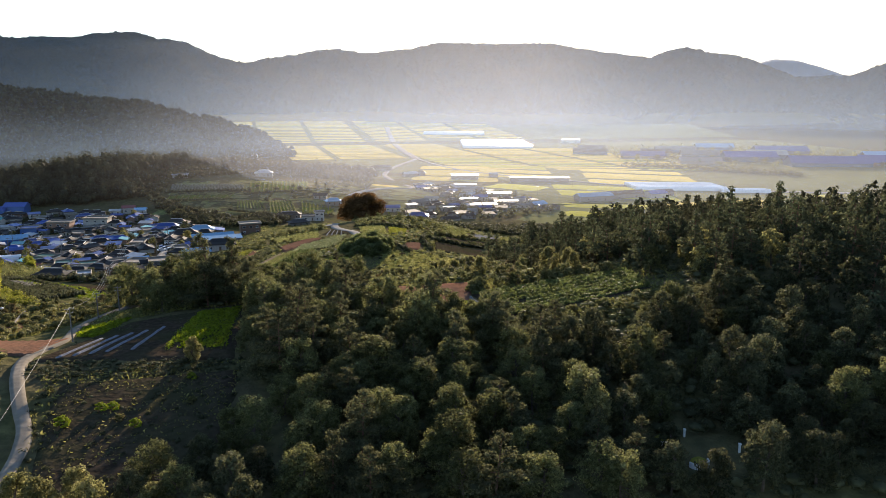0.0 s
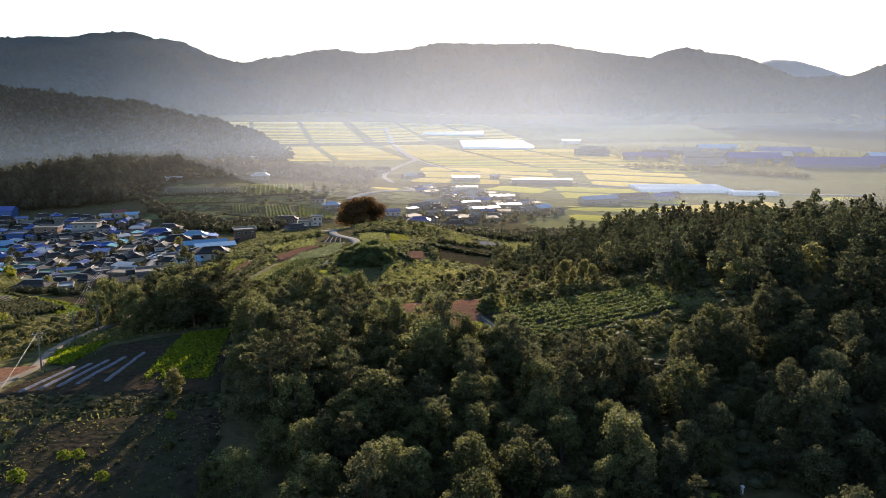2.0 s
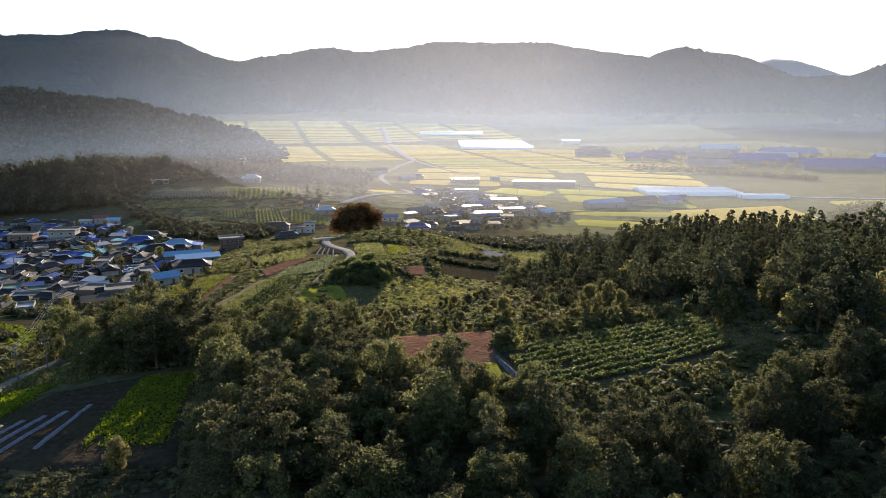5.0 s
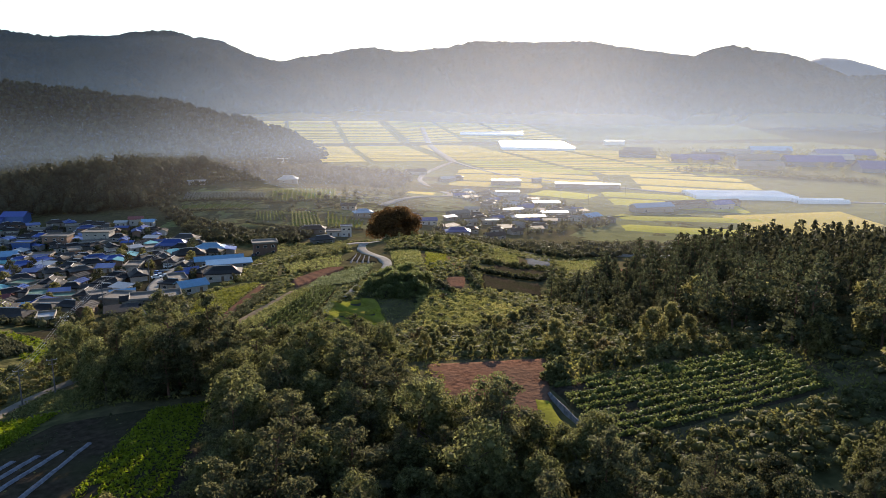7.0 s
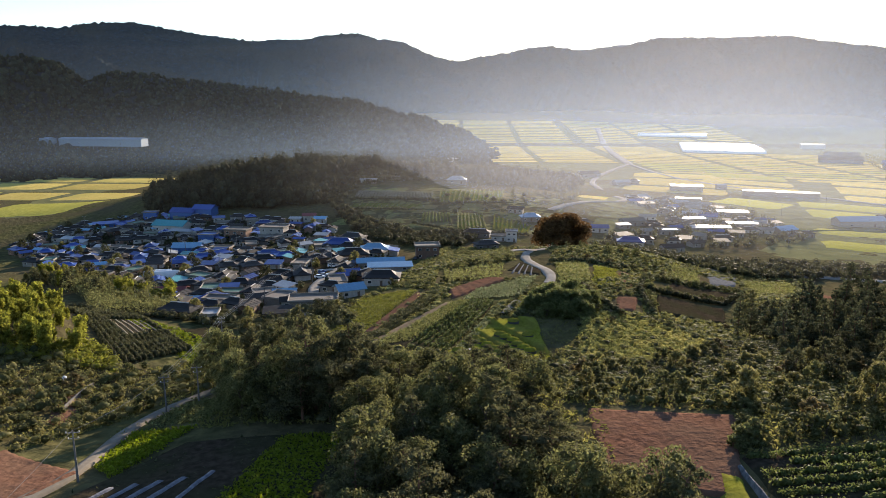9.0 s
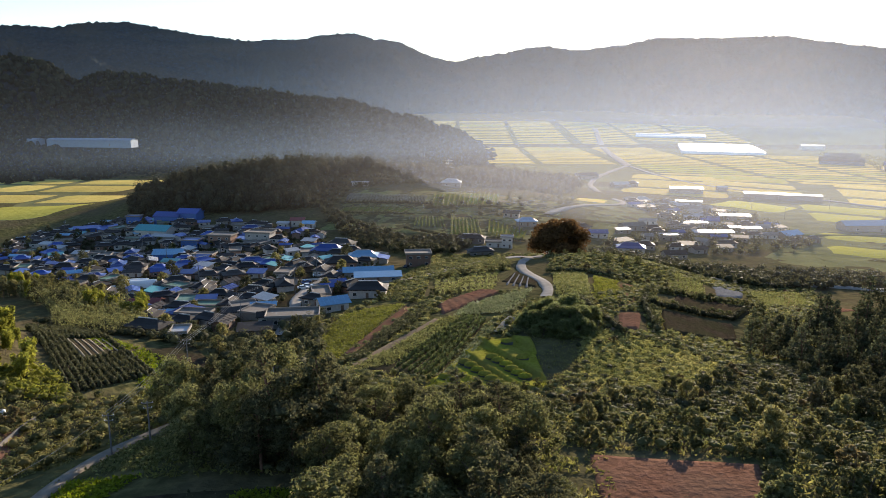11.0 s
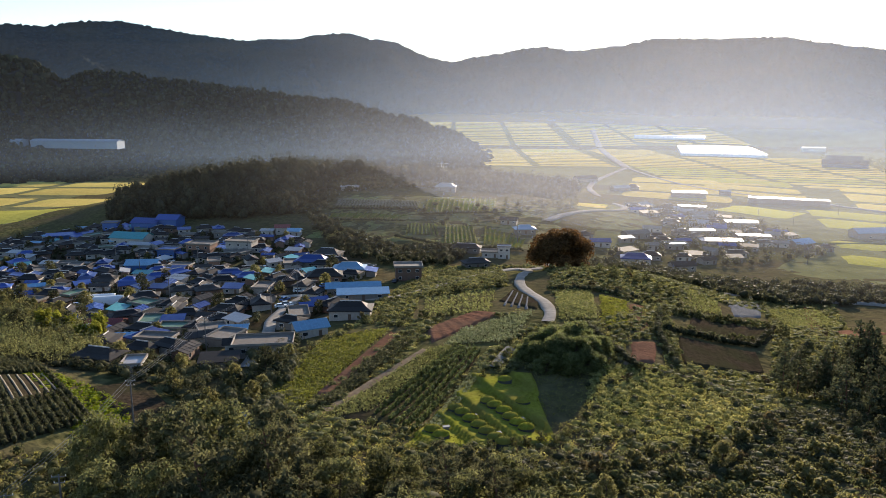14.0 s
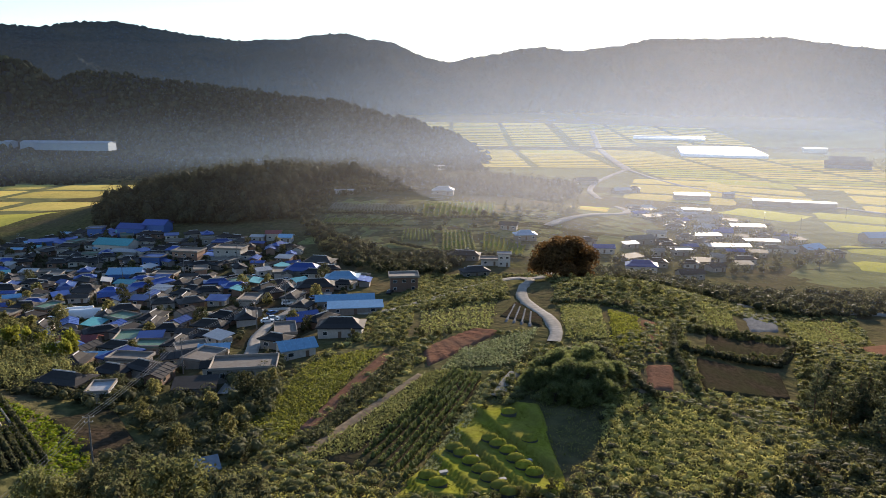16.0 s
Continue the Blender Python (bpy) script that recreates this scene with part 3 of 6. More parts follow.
ribbon("lane", ((-52, 392), (-62, 396), (-84, 392), (-120, 400), (-170, 420)), 3.5, M_CONCRETE, "grey concrete village street", "lane")
ribbon("lane", ((44, 600), (58, 628), (84, 672), (110, 700), (124, 760), (112, 830), (108, 900), (124, 1000), (160, 1100), (199, 1196)), 6.0, M_CONCRETE, "asphalt road through the hamlet", "road", up=0.8)
ribbon("lane", ((199, 1196), (206, 1400), (222, 1650), (245, 1950)), 12.0, M_CONCRETE, "straight farm road through the paddies", "road", up=1.0)
ribbon("lane", ((199, 1196), (212, 1040), (245, 930), (313, 840), (360, 770), (440, 700), (600, 640)), 5.0, M_CONCRETE, "pale farm road between paddies", "road", up=0.8)
ribbon("lane", ((104, 428), (150, 440), (200, 436), (260, 452), (330, 450)), 3.5, M_CONCRETE, "pale farm lane below the hill", "lane", up=0.9)
ribbon("lane", ((150, 590), (190, 604), (240, 620), (300, 625)), 4.0, M_BUND, "dark drainage bank beside the paddies", "bank", up=0.8)

# paddies: each a thing of its own, with grassy banks between
def paddy(corners, material, label):
    c = np.array(corners, float)
    sheet("paddy", c, material, up=0.35, step=max(12.0, np.linalg.norm(c[1] - c[0]) / 12), rough=0.1, label=label, category="paddy")


def paddy_block(o, u, v, nu, nv, green=0.2, skew=0.0, bank=1.4):
    """A block of paddies from the corner o along the sides u and v, nu by nv parcels."""
    o, u, v = np.array(o, float), np.array(u, float), np.array(v, float)
    lu, lv = np.linalg.norm(u), np.linalg.norm(v)
    cuts = np.sort(np.r_[0, (np.arange(1, nv) + RNG.uniform(-0.22, 0.22, nv - 1)) / nv, 1])
    for j in range(nv):
        for i in range(nu):
            a0, a1 = i / nu + bank / lu, (i + 1) / nu - bank / lu
            b0, b1 = cuts[j] + bank / lv, cuts[j + 1] - bank / lv
            g = RNG.random() < green
            paddy([o + u * a + v * b + u * skew * b for a, b in ((a0, b0), (a1, b0), (a1, b1), (a0, b1))], M_PADDYG if g else M_PADDY,
                  "greenish ripening rice paddy in the valley" if g else "golden ripe rice paddy in the valley")


sheet("valley_floor", ((70, 500), (1000, 400), (1150, 1990), (-180, 2050)), M_STUBBLE, up=-0.2, step=30, rough=0.05, label="pale stubble and banks of the valley floor", category="ground")
sheet("valley_floor", ((-900, 620), (-330, 620), (-400, 985), (-900, 985)), M_STUBBLE, up=-0.2, step=30, rough=0.05, label="pale stubble and banks of the valley floor", category="ground")
sheet("hamlet_ground", ((66, 508), (150, 496), (224, 606), (118, 640)), M_GROUND, up=0.05, step=8, label="rough yards and gardens of the hamlet", category="ground")
sheet("hamlet_ground", ((118, 641), (224, 607), (206, 790), (124, 800)), M_GROUND, up=0.05, step=8, label="rough yards and gardens of the hamlet", category="ground")
sheet("village_ground", ((-50, 330), (-36, 400), (-100, 540), (-150, 400)), M_DARKEARTH, up=0.0, step=6, label="trodden earth yards of the village", category="ground")
sheet("village_ground", ((-150, 400), (-100, 540), (-250, 592), (-300, 520)), M_DARKEARTH, up=0.0, step=6, label="trodden earth yards of the village", category="ground")
ROAD_Y, ROAD_X = (840, 962, 1185, 1647, 2152), (248, 221, 201, 177, 152)
for side, slant, columns, start, depth in ((-1, 0.04, (6, 128, 256, 390), 1215, 30), (1, -0.3, (7, 138, 262, 380), 1010, 31)):
    for c0, c1 in zip(columns, columns[1:]):
        j = 0
        for r0 in np.arange(start, 2100, depth):
            j += 1
            r1 = r0 + depth * RNG.uniform(0.93, 1.0) - (1.6 if r0 < 1600 else 2.6)
            cs = []
            for c, r in ((c0 + 1.2, r0), (c1 - 1.2, r0), (c1 - 1.2, r1), (c0 + 1.2, r1)):
                cs.append((np.interp(r, ROAD_Y, ROAD_X) + side * c, r + slant * c))
            mx, my = np.mean(cs, axis=0)
            if (325 < mx < 540 and 1400 < my < 1730) or (side < 0 and c1 > 300 and r0 < 1300):
                continue
            g = RNG.random() < (0.08 if r0 > 1200 else 0.4)
            paddy(cs, M_PADDYG if g else M_PADDY, "strip of greenish ripening rice in the valley" if g else "strip of golden ripe rice in the valley")
paddy_block((130, 860), (110, -40), (52, 220), 1, 3, 0.3)
paddy_block((330, 800), (120, -90), (60, 190), 1, 3, 0.5, bank=3)
paddy_block((225, 905), (95, -70), (45, 190), 1, 3, 0.4, bank=3)
paddy_block((255, 690), (110, -70), (30, 120), 1, 2, 0.9)
paddy_block((225, 600), (130, -30), (5, 40), 1, 1, 1.0)
paddy_block((205, 545), (120, -40), (12, 45), 1, 1, 0.6)
paddy_block((480, 560), (200, -20), (20, 100), 2, 2, 0.5)
paddy_block((195, 780), (50, -60), (40, 50), 1, 1, 1.0)
paddy_block((60, 690), (40, 5), (20, 90), 1, 2, 0.5)
paddy_block((300, 520), (130, 10), (20, 110), 1, 1, 0.5)
paddy_block((-640, 640), (300, -10), (0, 95), 3, 1, 0.9)                  # west of the dark wood
paddy_block((-660, 740), (310, 0), (0, 75), 4, 1, 0.15)
paddy_block((-680, 822), (300, 10), (0, 130), 3, 2, 0.1)

# ---- trees ----
M_BARK = mat("bark", (0.06, 0.045, 0.035), (0.12, 0.09, 0.065), 3.0, bump=0.6)
M_PINEBARK = mat("pine_bark", (0.09, 0.05, 0.035), (0.17, 0.09, 0.06), 3.0, bump=0.6)
M_PINE = mat("pine_needles", (0.056, 0.058, 0.030), (0.102, 0.101, 0.053), 0.8, rough=0.8, bump=0, leaf=0.42, spec=0.03, rand=0.25, island=0.4)
M_PINEDARK = mat("dark_pine_needles", (0.044, 0.050, 0.027), (0.084, 0.090, 0.049), 0.8, rough=0.8, bump=0, leaf=0.3, spec=0.03, rand=0.3, island=0.4)
M_LEAFGREY = mat("grey_green_leaves", (0.095, 0.110, 0.044), (0.165, 0.181, 0.076), 0.8, rough=0.6, bump=0, leaf=0.55, rand=0.15, island=0.4, spec=0.05)
M_LEAF = mat("broad_leaves", (0.079, 0.084, 0.034), (0.135, 0.135, 0.061), 0.8, rough=0.7, bump=0, leaf=0.44, rand=0.3, island=0.4, spec=0.03)
M_LEAFLIGHT = mat("light_leaves", (0.120, 0.117, 0.046), (0.194, 0.178, 0.082), 0.8, rough=0.6, bump=0, leaf=0.5, rand=0.25, island=0.4, spec=0.03)
# shade of the woods' near sides put into the leaf colour
M_WOODDARK = mat("shaded_wood_leaves", (0.034, 0.037, 0.022), (0.063, 0.062, 0.035), 0.5, rough=0.8, bump=0, leaf=0.28, spec=0.05, island=0.4)
# dark leaf green; also puts shade into the trees below the terrace
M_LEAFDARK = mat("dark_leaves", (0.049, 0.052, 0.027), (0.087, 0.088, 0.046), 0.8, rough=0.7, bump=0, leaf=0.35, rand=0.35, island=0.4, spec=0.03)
M_LEAFAUTUMN = mat("russet_leaves", (0.081, 0.046, 0.021), (0.125, 0.074, 0.031), 0.8, rough=0.65, bump=0, leaf=0.4, rand=0.25, island=0.4, spec=0.03)
M_RUSSET = mat("olive_brown_leaves", (0.085, 0.068, 0.034), (0.135, 0.11, 0.054), 0.8, rough=0.65, bump=0, leaf=0.4, rand=0.25, island=0.4, spec=0.03)
M_BAMBOO = mat("bamboo_leaves", (0.145, 0.155, 0.032), (0.23, 0.23, 0.052), 0.8, rough=0.6, bump=0, leaf=0.58, rand=0.2, island=0.35, spec=0.03)


def tube(bm, pts, r0, r1, sides=6):
    """A bent, tapering limb along pts."""
    rings = []
    for k, p in enumerate(pts):
        t = (pts[min(k + 1, len(pts) - 1)] - pts[max(k - 1, 0)]).normalized()
        u = t.cross(Vector((0.3, 1, 0.1))).normalized()
        w = t.cross(u)
        r = r0 + (r1 - r0) * k / (len(pts) - 1)
        rings.append([bm.verts.new(p + (u * math.cos(a) + w * math.sin(a)) * r) for a in [2 * math.pi * i / sides for i in range(sides)]])
    for a, b in zip(rings, rings[1:]):
        for i in range(sides):
            bm.faces.new((a[i], a[(i + 1) % sides], b[(i + 1) % sides], b[i]))
    bm.faces.new(rings[-1])


def crown_points(lobes, n, rng, shell=0.45):
    """Points near the skin of the lobes (centre, radii), more of them above; also the way outward."""
    w = np.array([r[0] * r[1] + r[2] * r[0] for _, r in lobes])
    k = rng.choice(len(lobes), n, p=w / w.sum())
    d = rng.normal(size=(n, 3))
    d[:, 2] += 0.25
    d /= np.linalg.norm(d, axis=1)[:, None]
    c = np.array([l[0] for l in lobes])[k]
    r = np.array([l[1] for l in lobes])[k]
    s = 1 - shell * rng.random(n) ** 1.6
    return c + d * r * s[:, None], d


def make_tree(kind, seed, h, r, n, leaf, material, name, label, category="tree", core=0.0):
    """One tree at the origin: trunk with limbs, and a crown of many leaves in uneven lobes."""
    rng = np.random.default_rng(seed)
    tree = tagged(new(name), label, category)
    lobes = []
    bm = bmesh.new()
    if kind == "pine":
        bend = rng.normal(size=2) * 0.5
        top = [Vector((bend[0] * s * s, bend[1] * s * s, h * s - 0.5)) for s in np.linspace(0, 1, 6)]
        tube(bm, top, 0.022 * h, 0.004 * h)
        for i in range(17):
            s = 0.22 + 0.76 * (i / 16) ** 0.9
            a = i * 2.4 + rng.normal() * 0.4
            reach = r * (1.14 - s) * 1.45 * rng.uniform(0.65, 1.15)
            b = Vector((bend[0] * s * s, bend[1] * s * s, h * s - 0.5))
            e = b + Vector((math.cos(a) * reach, math.sin(a) * reach, rng.uniform(-0.1, 0.6)))
            tube(bm, [b, b.lerp(e, 0.5) + Vector((0, 0, 0.15)), e], 0.007 * h, 0.002 * h, 4)
            for q in (0.55, 1.0):
                lobes.append((tuple(b.lerp(e, q) + Vector((0, 0, 0.25))), (reach * 0.45 + 0.35, reach * 0.45 + 0.35, 0.42 + 0.10 * reach)))
        lobes.append(((bend[0], bend[1], h - 0.5), (0.8, 0.8, 0.9)))
    elif kind == "bamboo":
        for i in range(7):
            a, q = rng.uniform(0, 6.3), r * 0.8 * rng.random() ** 0.5
            b = Vector((math.cos(a) * q, math.sin(a) * q, -0.4))
            hh = h * rng.uniform(0.75, 1.0)
            lean = Vector((rng.normal() * 0.6, rng.normal() * 0.6, 0))
            if i < 3:
                stem = bmesh.new()
                tube(stem, [b, b + Vector((0, 0, hh * 0.6)) + lean * 0.4, b + Vector((0, 0, hh)) + lean * 1.6], 0.06, 0.02, 4)
                part("culm", stem, M_BARK, tree)
            for s in (0.45, 0.65, 0.82, 0.97):
                lobes.append((tuple(b + Vector((0, 0, hh * s)) + lean * 1.5 * s * s), (0.95, 0.95, 0.13 * h)))
    else:
        low = 0.0 if kind == "bush" else 0.14
        base = [Vector((0, 0, -0.5)), Vector((rng.normal() * 0.1 * r, rng.normal() * 0.1 * r, h * 0.3)), Vector((rng.normal() * 0.15 * r, rng.normal() * 0.15 * r, h * 0.72))]
        tube(bm, base, 0.028 * h, 0.010 * h)
        m = 30 if kind == "broad" else 13
        for i in range(m):
            s = (i + 0.5) / m
            zz = h * (low + (0.92 - low) * s)
            wide = r * math.sin(math.pi * min(0.93, 0.25 + 0.70 * s)) ** 0.7
            a = i * 2.4 + rng.normal() * 0.35
            q = wide * rng.uniform(0.35, 0.9)
            c = Vector((math.cos(a) * q, math.sin(a) * q, zz))
            lobes.append((tuple(c), (r * rng.uniform(0.20, 0.38), r * rng.uniform(0.20, 0.38), max(h * 0.09, r * 0.2) * rng.uniform(0.8, 1.5))))
            if i % 3 == 0:
                st = base[1].lerp(base[2], min(1, s * 0.9))
                tube(bm, [st, st.lerp(c, 0.5) + Vector((0, 0, 0.03 * h)), c], 0.010 * h, 0.003 * h, 4)
    if kind == "bamboo":
        bm.free()
    else:
        part("trunk", bm, M_PINEBARK if kind == "pine" else M_BARK, tree)
    p, d = crown_points(lobes, n, rng)
    v, f = leaf_quads(p, leaf, d * 0.8, rng=rng, flat=0.15, long=1.5 if kind == "bamboo" else 1.0)
    if core:
        lv, lf = lumps([l[0] for l in lobes], [tuple(core * q for q in l[1]) for l in lobes], seed)
        under(leafy("crown", v, f, lv, lf, material), tree)
    else:
        under(quads_mesh("crown", v, f, material), tree)
    return tree


def scatter(poly, spacing, rng, keepout=()):
    """Uneven places in a plan polygon, no closer than about the spacing, outside the polygons kept free."""
    p = np.array(poly, float)
    lo, hi = p.min(0), p.max(0)
    nx, ny = int((hi[0] - lo[0]) / spacing) + 1, int((hi[1] - lo[1]) / spacing) + 1
    X, Y = np.meshgrid(np.arange(nx), np.arange(ny))
    X = lo[0] + (X + 0.5 * (Y % 2) + rng.uniform(-0.36, 0.36, X.shape)) * spacing
    Y = lo[1] + (Y + rng.uniform(-0.36, 0.36, Y.shape)) * spacing
    ok = inside(poly, X, Y)
    for k in keepout:
        ok &= ~inside(k, X, Y)
    return np.c_[X[ok], Y[ok]]


FREE = (STAKED, DARKFIELD, ROWFIELD, LAWN, ROWSLOPE, ((27, 178), (42, 171), (52, 203), (28, 208)), ((36, 160), (47, 152), (47, 181), (39, 184)),
        ((-60, 163), (-53, 163), (-40, 226), (-54, 226)), ((56, 88), (66, 88), (66, 100), (56, 102)), ((-84, 281), (-75, 293), (-60, 273), (-66, 264)), ((19, 286), (33, 284), (30, 264), (23, 255)))


def forest(poly, spacing, kinds, group, seed, size=(0.8, 1.2), free=FREE):
    """Copies of the model trees over a plan polygon."""
    rng = np.random.default_rng(seed)
    for x, y in scatter(poly, spacing, rng, free):
        src = kinds[rng.integers(len(kinds))]
        s = rng.uniform(*size) * ((1.2 if x < -16 and y > 192 else 0.95 if x > 14 and 140 < y < 180 else 0.85 if y > 200 or y < 130 or x > 14 else 1.05) if group.startswith("trees of the knoll") else 1.0)
        m = Matrix.LocRotScale(at_land(x, y, 0.1), Euler((rng.normal() * 0.03, rng.normal() * 0.03, rng.uniform(0, 6.28))), (s * rng.uniform(0.9, 1.1), s * rng.uniform(0.9, 1.1), s * rng.uniform(0.88, 1.15)))
        t = copy_thing(src, m)
        t.matrix_basis = m
        t["group"] = group


def stuff_trees(name, poly, spacing, seed, material, h, r, leaves, leaf, label, free=FREE, zfun=land, kind="round", core=0.0, pts=None, vary=0.3):
    """Trees too far off to be told apart: clumps of leaves over a plan polygon, in one mesh."""
    rng = np.random.default_rng(seed)
    p = scatter(poly, spacing, rng, free) if pts is None else pts
    if not len(p):
        return
    hh = h * rng.uniform(0.95 - vary, 0.95 + vary, len(p))
    base = np.c_[p, zfun(p[:, 0], p[:, 1])]
    c = np.repeat(base, leaves, 0)
    H = np.repeat(hh, leaves)
    R = np.repeat(r * rng.uniform(1 - 0.85 * vary, 1 + 0.85 * vary, len(p)), leaves)
    d = rng.normal(size=(len(c), 3))
    d /= np.linalg.norm(d, axis=1)[:, None]
    t = rng.random(len(c))
    if kind == "cone":
        zz = 0.25 + 0.75 * t
        rad = R * np.maximum(1.06 - zz, 0.02) ** 0.55 * 1.1 * np.sqrt(rng.random(len(c))) * (1 + 0.35 * np.sin(zz * 23 + R * 9))
        pos = np.c_[d[:, 0] * rad, d[:, 1] * rad, zz * H]
    else:
        pos = d * np.c_[R, R, H * 0.42] + np.c_[0 * H, 0 * H, H * 0.56]
    v, f = leaf_quads(c + pos, leaf, d * 0.9, rng=rng, flat=0.2)
    if core:
        rr = R[::leaves]
        lv, lf = lumps(base + np.c_[0 * rr, 0 * rr, hh * 0.5], np.c_[rr, rr, hh * 0.46] * core, seed)
        return tagged(leafy(name, v, f, lv, lf, material), label, "trees", kind="stuff")
    return tagged(quads_mesh(name, v, f, material), label, "trees", kind="stuff")


# model trees, kept as the first of their kind
PINES = [make_tree("pine", 1 + k, h, r, 4000, 0.20, M_PINE, "pine_tree", "dark green pine with bare lower trunk in the wood", core=0.42) for k, (h, r) in enumerate(((11.5, 3.7), (10, 3.4), (12.5, 4.0)))]
BROADS = [make_tree("broad", 20 + k, h, r, 4200, 0.20, M_LEAF, "oak_tree", "dense dark green broadleaf tree in the wood", core=0.42) for k, (h, r) in enumerate(((9.5, 4.6), (8.5, 4.1), (11, 5.0)))]
LIGHTS = [make_tree("broad", 40 + k, h, r, 3200, 0.20, M_LEAFLIGHT, "acacia_tree", "light green sunlit broadleaf tree in the wood", core=0.42) for k, (h, r) in enumerate(((9, 3.1), (7.5, 2.8)))]
BUSHES = [make_tree("bush", 60 + k, h, r, 420, 0.25, m, nm, lab, "bush", 0.65) for k, (h, r, m, nm, lab) in enumerate((
    (3.2, 2.3, M_LEAF, "bush", "dense dark green bush on the slope"), (2.6, 2.0, M_LEAFLIGHT, "light_green_shrub", "light green bush in rough grass"), (3.0, 2.0, M_RUSSET, "russet_shrub", "olive-brown autumn bush on the slope")))]
BAMBOO = [make_tree("bamboo", 80 + k, 10.5, 2.6, 1100, 0.40, M_BAMBOO, "bamboo_clump", "feathery yellow-green bamboo clump on the bank", "bamboo") for k in range(2)]
# shade of the slope put into these trees' leaf colour
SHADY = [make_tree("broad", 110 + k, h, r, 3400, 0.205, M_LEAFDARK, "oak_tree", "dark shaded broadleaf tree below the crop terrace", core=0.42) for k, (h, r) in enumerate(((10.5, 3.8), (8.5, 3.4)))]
SHADY[0].matrix_basis, SHADY[1].matrix_basis = Matrix.Translation(at_land(80, 110, 0.1)), Matrix.Translation(at_land(90, 130, 0.1))
FARPINES = [make_tree("pine", 5 + k, h, r, 1000, 0.36, M_PINEDARK, "pine_tree", "dark green pine on the eastern hill") for k, (h, r) in enumerate(((12, 2.9), (10, 2.6), (13.5, 3.1)))]
FARBROADS = [make_tree("broad", 30 + k, h, r, 1000, 0.38, m, "oak_tree", lab) for k, (h, r, m, lab) in enumerate(((9, 3.6, M_LEAFDARK, "dense broadleaf tree on the slope"), (7.5, 3.1, M_LEAFLIGHT, "light green broadleaf tree on the slope")))]
for src, (x, y) in zip(PINES + BROADS + LIGHTS + BUSHES + BAMBOO + FARPINES + FARBROADS, ((0, 200), (10, 178), (-20, 214), (20, 120), (6, 150), (62, 120), (46, 104), (8, 131), (30, 228), (50, 232), (72, 236), (-118, 245), (-126, 262), (120, 250), (110, 262), (128, 240), (104, 200), (98, 220))):
    src.matrix_basis = Matrix.Translation(at_land(x, y, 0.1))

KNOLL = ((-62, 234), (-48, 224), (-36, 200), (-13, 197), (-11, 152), (-4, 128), (-4, 100), (6, 84), (44, 84), (50, 118), (43, 150), (35, 158), (31, 168), (22, 174), (17, 206), (14, 220), (-10, 226), (-40, 230))
forest(KNOLL, 6.6, PINES + BROADS + BROADS, "trees of the knoll wood", 3, (0.78, 1.2))
forest(((-30, 84), (-4, 84), (-5, 120), (-12, 122), (-24, 106)), 6.4, BROADS + SHADY + LIGHTS[1:], "trees below the knoll wood", 19, (0.6, 1.0))
LOWER = ((46, 84), (110, 76), (112, 152), (92, 146), (48, 140), (50, 120))
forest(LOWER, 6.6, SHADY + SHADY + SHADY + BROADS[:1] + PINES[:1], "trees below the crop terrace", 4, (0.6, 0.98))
forest(((46, 142), (92, 148), (112, 156), (110, 162), (92, 164), (47, 158)), 5.2, BUSHES[:2] + BUSHES[:1], "bushes at the terrace edge", 14, (0.5, 0.95))
for x, y, s in ((-39, 101, 0.8), (-35, 97, 0.95), (-31, 100, 0.85), (-28, 95, 0.95), (-36, 92, 0.9), (-20, 95, 0.8)):
    t = copy_thing(LIGHTS[0], Matrix.Translation(at_land(x, y)) @ Matrix.Rotation(x, 4, "Z"))
    t.scale = (s, s, s)
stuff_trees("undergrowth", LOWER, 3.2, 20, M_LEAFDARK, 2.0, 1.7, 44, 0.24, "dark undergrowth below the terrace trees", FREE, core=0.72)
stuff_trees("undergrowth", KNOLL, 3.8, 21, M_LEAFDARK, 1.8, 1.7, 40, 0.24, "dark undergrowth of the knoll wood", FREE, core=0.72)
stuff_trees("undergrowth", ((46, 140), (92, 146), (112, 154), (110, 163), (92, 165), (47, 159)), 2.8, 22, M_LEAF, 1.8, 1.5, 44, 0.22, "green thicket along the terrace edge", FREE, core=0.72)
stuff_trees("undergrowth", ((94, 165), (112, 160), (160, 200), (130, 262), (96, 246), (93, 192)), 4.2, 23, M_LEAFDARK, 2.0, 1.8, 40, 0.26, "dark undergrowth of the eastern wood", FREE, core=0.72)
EAST = ((94, 165), (112, 160), (112, 92), (150, 130), (160, 200), (130, 262), (96, 246), (93, 192))
forest(EAST, 7.8, FARPINES + FARBROADS, "trees of the eastern hill", 5, (0.9, 1.25))
stuff_trees("hill_wood", ((112, 92), (112, 40), (230, 40), (330, 160), (300, 260), (190, 262), (130, 262), (160, 200), (150, 130)), 5.8, 15, M_WOODDARK, 12, 2.7, 80, 0.72, "dark pine wood over the eastern hill", kind="cone")
forest(((84, 262), (130, 262), (150, 290), (140, 330), (112, 316), (86, 298)), 7.4, FARPINES, "pines below the eastern hill", 6, (0.8, 1.1))
forest(((66, 222), (98, 232), (106, 262), (100, 284), (84, 270), (74, 250)), 6.2, [FARBROADS[0], SHADY[1], BUSHES[1], SHADY[0]], "small trees east of the meadow", 24, (0.42, 0.72))
